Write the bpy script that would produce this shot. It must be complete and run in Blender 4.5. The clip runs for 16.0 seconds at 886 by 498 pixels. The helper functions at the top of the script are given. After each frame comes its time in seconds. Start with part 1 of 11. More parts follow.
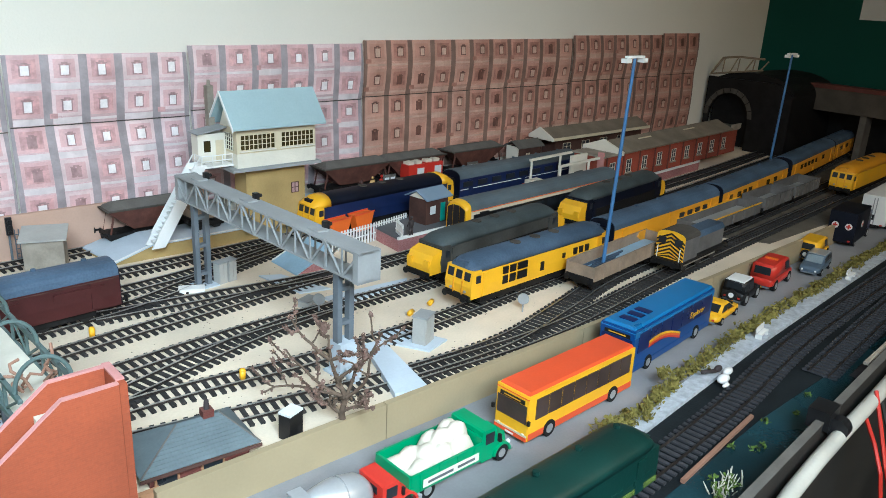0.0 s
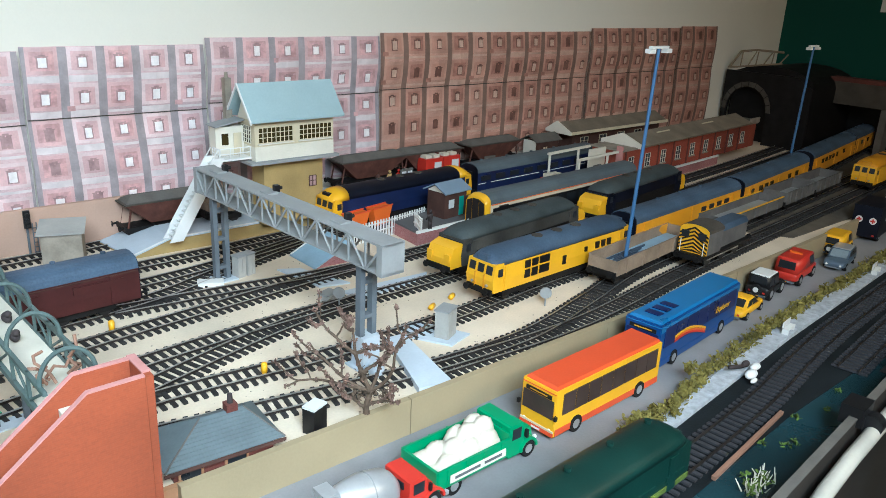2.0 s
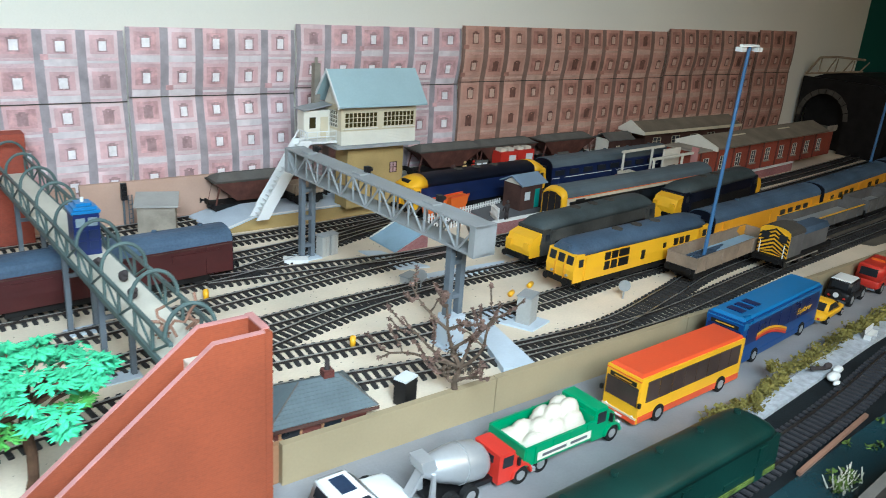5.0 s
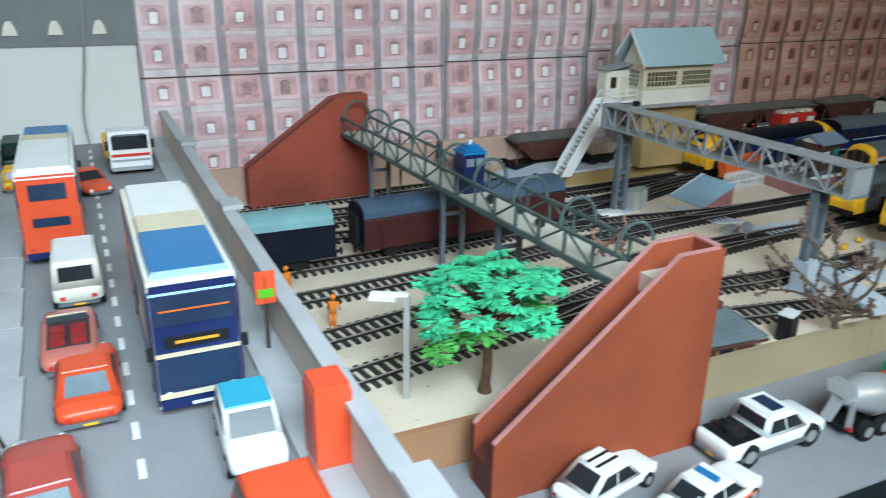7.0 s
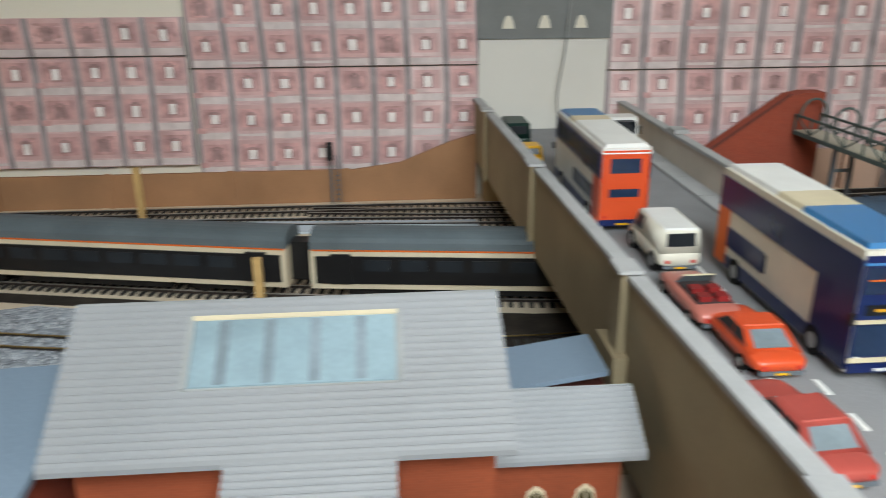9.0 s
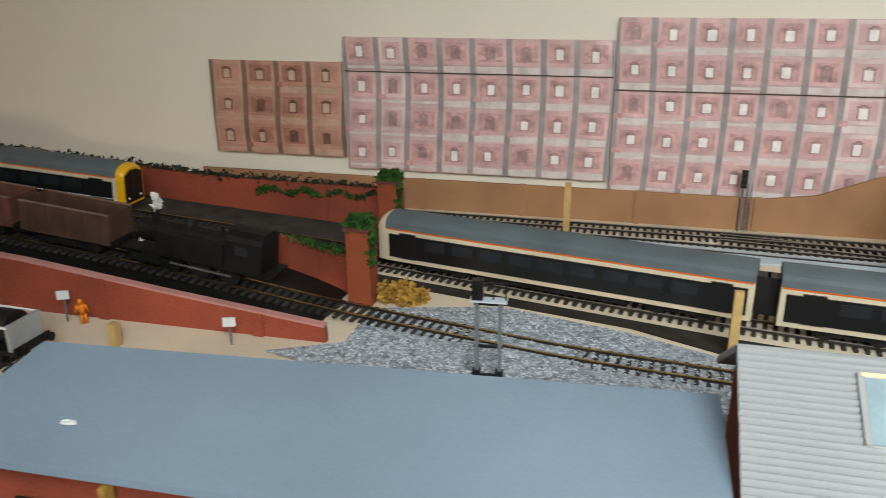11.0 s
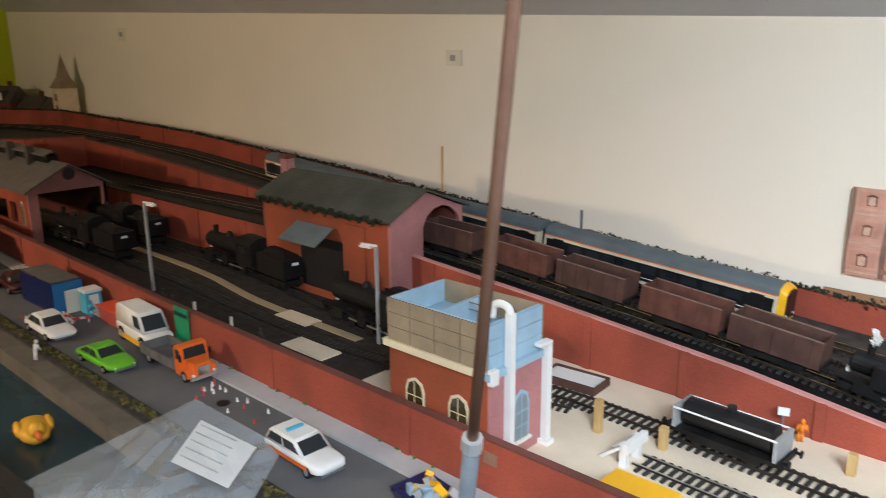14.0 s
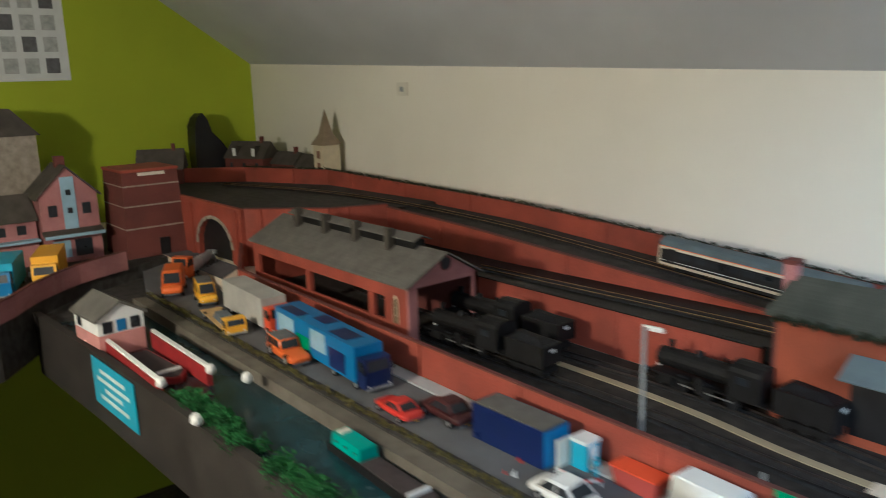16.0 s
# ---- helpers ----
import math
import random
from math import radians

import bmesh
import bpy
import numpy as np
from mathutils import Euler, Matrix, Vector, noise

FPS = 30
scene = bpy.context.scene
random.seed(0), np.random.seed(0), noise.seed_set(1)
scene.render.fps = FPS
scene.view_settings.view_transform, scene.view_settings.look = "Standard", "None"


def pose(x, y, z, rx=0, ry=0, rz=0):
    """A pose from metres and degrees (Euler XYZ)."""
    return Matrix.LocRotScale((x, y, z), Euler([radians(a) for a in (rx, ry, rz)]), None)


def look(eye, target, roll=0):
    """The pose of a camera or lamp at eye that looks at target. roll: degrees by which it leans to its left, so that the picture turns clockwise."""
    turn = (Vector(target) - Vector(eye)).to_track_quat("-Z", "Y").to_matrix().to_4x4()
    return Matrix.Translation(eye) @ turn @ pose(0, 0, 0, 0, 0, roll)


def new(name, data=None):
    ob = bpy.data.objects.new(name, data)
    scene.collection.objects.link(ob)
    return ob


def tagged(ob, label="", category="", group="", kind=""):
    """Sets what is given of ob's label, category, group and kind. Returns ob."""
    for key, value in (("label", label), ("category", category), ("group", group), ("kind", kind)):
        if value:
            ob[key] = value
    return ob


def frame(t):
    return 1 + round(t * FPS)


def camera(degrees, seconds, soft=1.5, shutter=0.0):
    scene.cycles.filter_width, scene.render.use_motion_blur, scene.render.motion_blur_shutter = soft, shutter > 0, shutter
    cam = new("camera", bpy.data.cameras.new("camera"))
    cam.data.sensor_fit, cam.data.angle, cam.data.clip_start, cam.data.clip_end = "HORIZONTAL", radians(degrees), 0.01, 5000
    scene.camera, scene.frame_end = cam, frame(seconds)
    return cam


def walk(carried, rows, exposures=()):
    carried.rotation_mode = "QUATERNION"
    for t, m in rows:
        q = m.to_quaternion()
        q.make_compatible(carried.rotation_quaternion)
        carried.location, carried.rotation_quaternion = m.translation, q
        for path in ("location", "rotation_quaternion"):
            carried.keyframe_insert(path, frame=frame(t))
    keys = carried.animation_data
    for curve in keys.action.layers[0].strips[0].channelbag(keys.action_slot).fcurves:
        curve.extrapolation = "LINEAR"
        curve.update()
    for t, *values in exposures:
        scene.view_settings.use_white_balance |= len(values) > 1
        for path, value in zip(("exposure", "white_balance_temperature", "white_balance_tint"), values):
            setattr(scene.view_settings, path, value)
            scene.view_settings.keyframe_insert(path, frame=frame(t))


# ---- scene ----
cam = camera(59.5, 16.0, soft=0.6, shutter=0.4)
PATH = [
    (0, (-0.188, 0.221, 0.287), (1.084, 1.624, -0.356), 2.9),
    (0.5, (-0.189, 0.225, 0.288), (1.081, 1.628, -0.358), 2.8),
    (1, (-0.188, 0.227, 0.284), (1.072, 1.639, -0.363), 2.7),
    (1.5, (-0.19, 0.231, 0.285), (1.066, 1.644, -0.369), 2.7),
    (2, (-0.191, 0.234, 0.28), (1.062, 1.651, -0.371), 2.7),
    (2.5, (-0.193, 0.235, 0.278), (1.05, 1.658, -0.378), 2.6),
    (3, (-0.195, 0.24, 0.274), (1.049, 1.661, -0.384), 3.0),
    (3.2, (-0.193, 0.239, 0.275), (1.039, 1.669, -0.387), 2.9),
    (5.3, (-0.244, 0.242, 0.266), (0.897, 1.745, -0.396), 4.1),
    (5.5, (-0.262, 0.253, 0.256), (0.849, 1.774, -0.416), 3.8),
    (6, (-0.302, 0.249, 0.256), (0.606, 1.893, -0.431), 2.7),
    (6.5, (-0.354, 0.254, 0.252), (0.55, 1.905, -0.426), 1.6),
    (7, (-0.374, 0.284, 0.238), (0.426, 1.978, -0.461), 1.0),
    (7.5, (-0.408, 0.293, 0.234), (0.263, 2.033, -0.488), 0.8),
    (8, (-0.446, 0.294, 0.236), (0.191, 2.045, -0.491), 2.0),
    (8.5, (-0.482, 0.301, 0.231), (-0.043, 2.112, -0.498), 0.5),
    (9, (-0.546, 0.295, 0.234), (-0.402, 2.163, -0.467), -0.3),
    (9.5, (-0.6, 0.293, 0.242), (-0.677, 2.161, -0.47), -0.8),
    (12, (-0.78, 0.237, 0.264), (-1.485, 1.994, -0.38), -1.3),
    (12.5, (-0.825, 0.213, 0.27), (-1.698, 1.909, -0.329), -2.3),
    (13, (-0.869, 0.176, 0.288), (-1.921, 1.772, -0.3), -2.6),
    (13.5, (-0.91, 0.126, 0.309), (-2.134, 1.605, -0.254), -2.6),
    (14, (-0.927, 0.102, 0.321), (-2.245, 1.517, -0.19), -0.5),
    (14.5, (-0.974, 0.073, 0.337), (-2.393, 1.398, -0.144), -1.2),
    (15, (-1.141, 0.052, 0.355), (-2.502, 1.433, -0.135), -2.6),
    (15.5, (-1.208, 0.005, 0.377), (-2.689, 1.252, -0.125), -2.4),
    (16, (-1.437, -0.075, 0.381), (-2.948, 1.16, -0.054), -1.7),
]
EXPOSURE = [
    (0, 0.58, 5700, 5), (3.2, 0.58, 5700, 5), (5.5, 0.36, 5700, 4), (6.5, 0.12, 5700, 3), (7.5, -0.15, 5850, 4), (8.0, -0.22, 6100, 5), (9.0, -0.38, 6900, 11), (9.5, -0.36, 6900, 11),
    (12.0, 0.18, 8000, 12), (12.5, 0.3, 9200, 13), (13.0, 0.42, 8800, 14), (13.6, 0.74, 6400, 12), (14.0, 0.96, 6200, 14), (14.5, 1.15, 6000, 16), (15.0, 1.3, 5650, 18), (15.5, 1.5, 5500, 15), (16.0, 1.6, 4900, 3),
]
walk(cam, [(t, look(eye, target, roll)) for t, eye, target, roll in PATH], EXPOSURE)
# ---- world, sun and large lights ----
world = bpy.data.worlds.new("world")
scene.world = world
world.use_nodes = True
wn = world.node_tree
sky = wn.nodes.new("ShaderNodeTexSky")
sky.sky_type, sky.sun_disc = "NISHITA", False
sky.sun_elevation, sky.sun_rotation = radians(35), radians(200)
wn.links.new(sky.outputs[0], wn.nodes["Background"].inputs[0])
wn.nodes["Background"].inputs[1].default_value = 0.1


def area_lamp(name, eye, target, sx, sy, watts, rgb):
    data = bpy.data.lights.new(name, "AREA")
    data.shape, data.size, data.size_y, data.energy, data.color = "RECTANGLE", sx, sy, watts, rgb
    ob = new(name, data)
    ob.matrix_world = look(eye, target)
    return ob


# assumed, unseen sources: daylight through a south-slope roof window, and a warm ceiling bulb
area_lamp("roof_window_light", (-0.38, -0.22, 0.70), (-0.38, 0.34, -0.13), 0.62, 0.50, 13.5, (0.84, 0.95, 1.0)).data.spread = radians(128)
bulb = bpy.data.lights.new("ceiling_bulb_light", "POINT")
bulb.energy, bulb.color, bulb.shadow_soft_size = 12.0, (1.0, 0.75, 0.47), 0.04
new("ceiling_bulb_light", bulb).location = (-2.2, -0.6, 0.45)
# unseen warm fill lamp, added to brighten the station end
bulb = bpy.data.lights.new("east_fill_light", "POINT")
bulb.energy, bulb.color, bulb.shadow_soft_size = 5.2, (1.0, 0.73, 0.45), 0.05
new("east_fill_light", bulb).location = (0.55, -0.25, 0.58)

# ---- materials ----


def mat(name, rgb, rough=0.5, metal=0.0, var=0.15, scale=40.0, bump=0.15, dark=None, grain=500.0, spec=0.5, pieces=0.0):
    """A painted or natural surface: two scales of tone, fine relief, optional second colour in blotches."""
    m = bpy.data.materials.new(name)
    m.use_nodes = True
    nt = m.node_tree
    n, l = nt.nodes, nt.links
    bsdf = n["Principled BSDF"]
    bsdf.inputs["Roughness"].default_value, bsdf.inputs["Metallic"].default_value = rough, metal
    bsdf.inputs["Specular IOR Level"].default_value = spec
    tc = n.new("ShaderNodeTexCoord")
    big, fine = n.new("ShaderNodeTexNoise"), n.new("ShaderNodeTexNoise")
    for tex, s, d in ((big, scale, 5.0), (fine, grain, 3.0)):
        tex.inputs["Scale"].default_value, tex.inputs["Detail"].default_value = s, d
        l.new(tc.outputs["Object"], tex.inputs["Vector"])
    ramp = n.new("ShaderNodeValToRGB")
    lo = dark or tuple(c * (1 - var) for c in rgb)
    hi = rgb if dark else tuple(min(1.0, c * (1 + var)) for c in rgb)
    ramp.color_ramp.elements[0].position, ramp.color_ramp.elements[1].position = 0.32, 0.68
    ramp.color_ramp.elements[0].color, ramp.color_ramp.elements[1].color = (*lo, 1), (*hi, 1)
    l.new(big.outputs[0], ramp.inputs[0])
    hsv = n.new("ShaderNodeHueSaturation")
    rng = n.new("ShaderNodeMapRange")
    rng.inputs[3].default_value, rng.inputs[4].default_value = 1 - var * 0.7, 1 + var * 0.7
    l.new(fine.outputs[0], rng.inputs[0])
    value = rng.outputs[0]
    if pieces:
        info, mul, r2 = n.new("ShaderNodeObjectInfo"), n.new("ShaderNodeMath"), n.new("ShaderNodeMapRange")
        mul.operation = "MULTIPLY"
        r2.inputs[3].default_value, r2.inputs[4].default_value = 1 - pieces, 1 + pieces
        l.new(info.outputs["Random"], r2.inputs[0])
        l.new(value, mul.inputs[0])
        l.new(r2.outputs[0], mul.inputs[1])
        value = mul.outputs[0]
    l.new(value, hsv.inputs["Value"])
    l.new(ramp.outputs[0], hsv.inputs["Color"])
    l.new(hsv.outputs[0], bsdf.inputs["Base Color"])
    if bump:
        b = n.new("ShaderNodeBump")
        b.inputs["Strength"].default_value, b.inputs["Distance"].default_value = bump, 0.0008
        l.new(fine.outputs[0], b.inputs["Height"])
        l.new(b.outputs[0], bsdf.inputs["Normal"])
    rr = n.new("ShaderNodeMapRange")
    rr.inputs[3].default_value, rr.inputs[4].default_value = max(0.03, rough - 0.1), min(1.0, rough + 0.12)
    l.new(big.outputs[0], rr.inputs[0])
    l.new(rr.outputs[0], bsdf.inputs["Roughness"])
    return m


def brick_mat(name, rgb, rgb2, mortar, bw=0.0032, bh=0.0011, rough=0.75, bump=0.25, vert="Z", var=0.25):
    """Printed or moulded brick courses at model scale, with worn blotches."""
    m = mat(name, rgb, rough, var=var, scale=14, bump=0)
    nt = m.node_tree
    n, l = nt.nodes, nt.links
    bsdf = n["Principled BSDF"]
    old = bsdf.inputs["Base Color"].links[0].from_socket
    tc = n.new("ShaderNodeTexCoord")
    sep, add, comb = n.new("ShaderNodeSeparateXYZ"), n.new("ShaderNodeMath"), n.new("ShaderNodeCombineXYZ")
    l.new(tc.outputs["Object"], sep.inputs[0])
    l.new(sep.outputs[0], add.inputs[0])
    l.new(sep.outputs[1], add.inputs[1])
    l.new(add.outputs[0], comb.inputs[0])
    l.new(sep.outputs[2], comb.inputs[1])
    br = n.new("ShaderNodeTexBrick")
    br.inputs["Color1"].default_value, br.inputs["Color2"].default_value = (1, 1, 1, 1), (*[b / max(a, 0.01) for a, b in zip(rgb, rgb2)], 1)
    br.inputs["Mortar"].default_value = (*[b / max(a, 0.01) for a, b in zip(rgb, mortar)], 1)
    br.inputs["Scale"].default_value = 1.0
    br.inputs["Brick Width"].default_value, br.inputs["Row Height"].default_value = bw, bh
    br.inputs["Mortar Size"].default_value = bh * 0.1
    l.new(comb.outputs[0], br.inputs["Vector"])
    mix = n.new("ShaderNodeMix")
    mix.data_type, mix.blend_type = "RGBA", "MULTIPLY"
    mix.inputs[0].default_value = 1.0
    l.new(old, mix.inputs[6])
    l.new(br.outputs["Color"], mix.inputs[7])
    l.new(mix.outputs[2], bsdf.inputs["Base Color"])
    b = n.new("ShaderNodeBump")
    b.invert = True
    b.inputs["Strength"].default_value, b.inputs["Distance"].default_value = bump, 0.0003
    l.new(br.outputs["Fac"], b.inputs["Height"])
    l.new(b.outputs[0], bsdf.inputs["Normal"])
    return m


def glass_mat(name, rgb, rough=0.08):
    m = mat(name, rgb, rough, var=0.25, scale=30, bump=0.0, spec=0.45)
    return m


M = {}
for key, args in dict(
    wall_cream=((0.80, 0.76, 0.66), 0.8, 0, 0.03, 3, 0.25), wall_green=((0.005, 0.065, 0.049), 0.75, 0, 0.06, 4, 0.25), wall_lime=((0.37, 0.44, 0.012), 0.8, 0, 0.05, 4, 0.25),
    ceiling_grey=((0.58, 0.59, 0.61), 0.85, 0, 0.05, 4, 0.3), carpet=((0.06, 0.05, 0.04), 0.95, 0, 0.3, 60, 0.5), room_wall=((0.13, 0.12, 0.11), 0.85, 0, 0.05, 3, 0.2),
    sand=((0.69, 0.585, 0.45), 0.85, 0, 0.13, 11, 0.2), ply=((0.55, 0.40, 0.22), 0.75, 0, 0.15, 18, 0.2), dark_board=((0.032, 0.028, 0.024), 0.7, 0, 0.25, 20, 0.2),
    asphalt=((0.265, 0.265, 0.275), 0.85, 0, 0.1, 22, 0.3), tarmac_dark=((0.12, 0.12, 0.125), 0.85, 0, 0.12, 22, 0.3), pave=((0.42, 0.425, 0.43), 0.85, 0, 0.08, 30, 0.2), white_line=((0.8, 0.8, 0.78), 0.6, 0, 0.06, 60, 0.1),
    cinder=((0.034, 0.028, 0.023), 0.9, 0, 0.35, 70, 0.5), water=((0.012, 0.04, 0.05), 0.25, 0, 0.4, 9, 0.12), bank=((0.05, 0.045, 0.04), 0.9, 0, 0.35, 60, 0.6), gravel_white=((0.44, 0.47, 0.51), 0.9, 0, 0.2, 160, 0.9), ballast=((0.28, 0.31, 0.35), 0.9, 0, 0.45, 220, 1.0),
    hedge_dark=((0.11, 0.095, 0.03), 0.9, 0, 0.45, 120, 0.6), hedge=((0.20, 0.17, 0.045), 0.9, 0, 0.45, 120, 0.6), moss=((0.10, 0.15, 0.03), 0.9, 0, 0.4, 110, 0.6), ivy=((0.022, 0.07, 0.012), 0.85, 0, 0.5, 150, 0.6), ivy_dark=((0.03, 0.035, 0.02), 0.9, 0, 0.4, 150, 0.5),
    leaf=((0.09, 0.50, 0.25), 0.65, 0, 0.3, 70, 0.3), leaf_low=((0.12, 0.40, 0.08), 0.65, 0, 0.3, 70, 0.3), bark=((0.11, 0.06, 0.035), 0.9, 0, 0.3, 150, 0.6), twig=((0.115, 0.082, 0.058), 0.9, 0, 0.3, 120, 0.5), blossom=((0.19, 0.12, 0.095), 0.9, 0, 0.35, 150, 0.5),
    ground_navy=((0.008, 0.011, 0.013), 0.8, 0, 0.4, 30, 0.3), sleeper_low=((0.045, 0.045, 0.05), 0.65, 0, 0.25, 90, 0.1), pane_brown=((0.06, 0.04, 0.035), 0.35, 0, 0.25, 40, 0.0), sleeper=((0.022, 0.020, 0.019), 0.8, 0, 0.4, 90, 0.3), rail=((0.52, 0.51, 0.49), 0.32, 0.85, 0.2, 50, 0.05), rail_brass=((0.48, 0.33, 0.12), 0.35, 1.0, 0.2, 50, 0.05), rail_dark=((0.06, 0.05, 0.045), 0.45, 0.7, 0.3, 50, 0.05),
    print_pale_bay=((0.71, 0.55, 0.55), 0.42, 0, 0.2, 30, 0.0), print_pale_bay_tan=((0.54, 0.31, 0.235), 0.42, 0, 0.2, 30, 0.0), print_bay=((0.64, 0.41, 0.41), 0.42, 0, 0.22, 30, 0.0), print_bay_tan=((0.50, 0.265, 0.20), 0.42, 0, 0.22, 30, 0.0), print_pilaster=((0.335, 0.29, 0.30), 0.42, 0, 0.2, 60, 0.0), print_pilaster_tan=((0.22, 0.135, 0.105), 0.42, 0, 0.2, 60, 0.0), print_window=((0.84, 0.78, 0.77), 0.42, 0, 0.12, 120, 0.0), print_window_tan=((0.58, 0.40, 0.31), 0.42, 0, 0.15, 120, 0.0),
    print_dark=((0.38, 0.24, 0.24), 0.42, 0, 0.25, 120, 0.0), print_dark_tan=((0.17, 0.08, 0.06), 0.42, 0, 0.25, 120, 0.0), print_red=((0.575, 0.335, 0.33), 0.42, 0, 0.25, 120, 0.0), print_red_tan=((0.38, 0.18, 0.135), 0.42, 0, 0.25, 120, 0.0), print_band=((0.68, 0.60, 0.595), 0.42, 0, 0.12, 80, 0.0), print_band_tan=((0.55, 0.36, 0.28), 0.42, 0, 0.15, 80, 0.0),
    card_brown=((0.36, 0.19, 0.10), 0.7, 0, 0.12, 22, 0.1), parapet_buff=((0.62, 0.55, 0.47), 0.8, 0, 0.1, 25, 0.15), card_buff=((0.34, 0.275, 0.175), 0.75, 0, 0.1, 20, 0.15), card_pink=((0.50, 0.33, 0.25), 0.7, 0, 0.1, 16, 0.1), panel_white=((0.66, 0.65, 0.61), 0.6, 0, 0.03, 12, 0.05), panel_grey=((0.19, 0.20, 0.20), 0.6, 0, 0.1, 30, 0.1),
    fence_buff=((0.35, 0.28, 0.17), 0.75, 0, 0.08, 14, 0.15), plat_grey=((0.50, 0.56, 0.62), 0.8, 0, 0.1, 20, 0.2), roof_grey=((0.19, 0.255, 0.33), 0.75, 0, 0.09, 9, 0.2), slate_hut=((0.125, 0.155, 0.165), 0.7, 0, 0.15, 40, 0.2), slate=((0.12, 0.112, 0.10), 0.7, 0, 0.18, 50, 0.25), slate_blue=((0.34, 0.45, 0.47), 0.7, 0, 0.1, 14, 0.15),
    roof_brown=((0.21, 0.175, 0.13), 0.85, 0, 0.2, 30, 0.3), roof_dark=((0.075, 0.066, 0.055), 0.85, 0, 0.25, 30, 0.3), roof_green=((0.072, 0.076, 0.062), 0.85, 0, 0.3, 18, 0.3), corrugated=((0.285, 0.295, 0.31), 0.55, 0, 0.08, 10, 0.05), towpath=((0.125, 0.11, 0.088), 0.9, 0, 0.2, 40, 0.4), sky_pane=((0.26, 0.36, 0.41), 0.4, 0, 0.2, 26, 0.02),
    cream=((0.62, 0.54, 0.38), 0.6, 0, 0.08, 40, 0.1), cream_light=((0.72, 0.68, 0.58), 0.6, 0, 0.06, 40, 0.1), ochre=((0.38, 0.27, 0.11), 0.8, 0, 0.15, 30, 0.2), white=((0.74, 0.74, 0.72), 0.5, 0, 0.05, 40, 0.08), black=((0.007, 0.007, 0.008), 0.45, 0, 0.3, 60, 0.1), soot_shade=((0.009, 0.0085, 0.0085), 0.55, 0, 0.4, 60, 0.3),
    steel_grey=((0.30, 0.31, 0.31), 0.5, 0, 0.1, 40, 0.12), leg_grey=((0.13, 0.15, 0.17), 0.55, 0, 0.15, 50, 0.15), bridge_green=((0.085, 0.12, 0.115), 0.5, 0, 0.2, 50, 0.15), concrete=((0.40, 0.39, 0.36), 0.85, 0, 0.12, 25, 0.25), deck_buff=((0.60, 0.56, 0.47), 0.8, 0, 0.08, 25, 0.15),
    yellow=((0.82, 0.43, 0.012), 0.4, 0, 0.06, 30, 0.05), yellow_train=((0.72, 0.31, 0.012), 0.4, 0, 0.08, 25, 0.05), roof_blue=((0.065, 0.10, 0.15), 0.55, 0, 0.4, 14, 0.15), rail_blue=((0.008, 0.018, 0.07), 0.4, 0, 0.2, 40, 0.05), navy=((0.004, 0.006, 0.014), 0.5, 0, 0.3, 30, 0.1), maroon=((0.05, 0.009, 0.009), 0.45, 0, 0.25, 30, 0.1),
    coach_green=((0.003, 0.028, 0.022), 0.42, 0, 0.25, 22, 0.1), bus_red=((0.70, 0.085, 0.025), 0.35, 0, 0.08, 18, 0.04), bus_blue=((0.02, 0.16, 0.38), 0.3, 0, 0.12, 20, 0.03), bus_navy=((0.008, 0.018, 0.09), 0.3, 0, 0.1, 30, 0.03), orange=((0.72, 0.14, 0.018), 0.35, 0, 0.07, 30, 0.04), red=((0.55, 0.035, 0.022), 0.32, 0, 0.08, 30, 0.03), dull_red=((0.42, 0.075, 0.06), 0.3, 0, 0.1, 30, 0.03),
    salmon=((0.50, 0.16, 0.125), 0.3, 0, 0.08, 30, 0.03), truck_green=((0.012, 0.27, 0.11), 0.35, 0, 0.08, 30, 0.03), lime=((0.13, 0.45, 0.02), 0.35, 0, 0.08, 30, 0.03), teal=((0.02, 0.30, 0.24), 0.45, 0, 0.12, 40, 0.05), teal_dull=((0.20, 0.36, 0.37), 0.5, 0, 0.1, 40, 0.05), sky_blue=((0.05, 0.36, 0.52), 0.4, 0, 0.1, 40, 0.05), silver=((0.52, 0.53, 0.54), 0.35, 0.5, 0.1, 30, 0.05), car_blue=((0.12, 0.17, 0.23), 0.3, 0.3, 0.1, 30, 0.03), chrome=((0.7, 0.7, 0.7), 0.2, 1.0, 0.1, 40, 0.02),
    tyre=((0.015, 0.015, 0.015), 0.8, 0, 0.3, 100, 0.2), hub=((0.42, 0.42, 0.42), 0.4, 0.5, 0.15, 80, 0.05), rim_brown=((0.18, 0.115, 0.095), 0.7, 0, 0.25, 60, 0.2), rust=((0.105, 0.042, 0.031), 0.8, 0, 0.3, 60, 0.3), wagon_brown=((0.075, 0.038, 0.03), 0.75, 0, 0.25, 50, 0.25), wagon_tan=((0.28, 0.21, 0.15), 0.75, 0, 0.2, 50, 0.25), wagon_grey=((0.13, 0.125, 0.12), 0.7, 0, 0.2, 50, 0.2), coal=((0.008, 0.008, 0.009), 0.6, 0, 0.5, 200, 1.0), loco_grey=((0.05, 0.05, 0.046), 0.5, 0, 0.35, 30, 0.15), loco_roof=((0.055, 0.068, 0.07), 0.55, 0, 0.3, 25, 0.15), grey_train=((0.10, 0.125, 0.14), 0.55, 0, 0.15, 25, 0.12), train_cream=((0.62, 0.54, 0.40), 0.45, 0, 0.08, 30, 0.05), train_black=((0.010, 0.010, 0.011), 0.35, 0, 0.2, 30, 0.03),
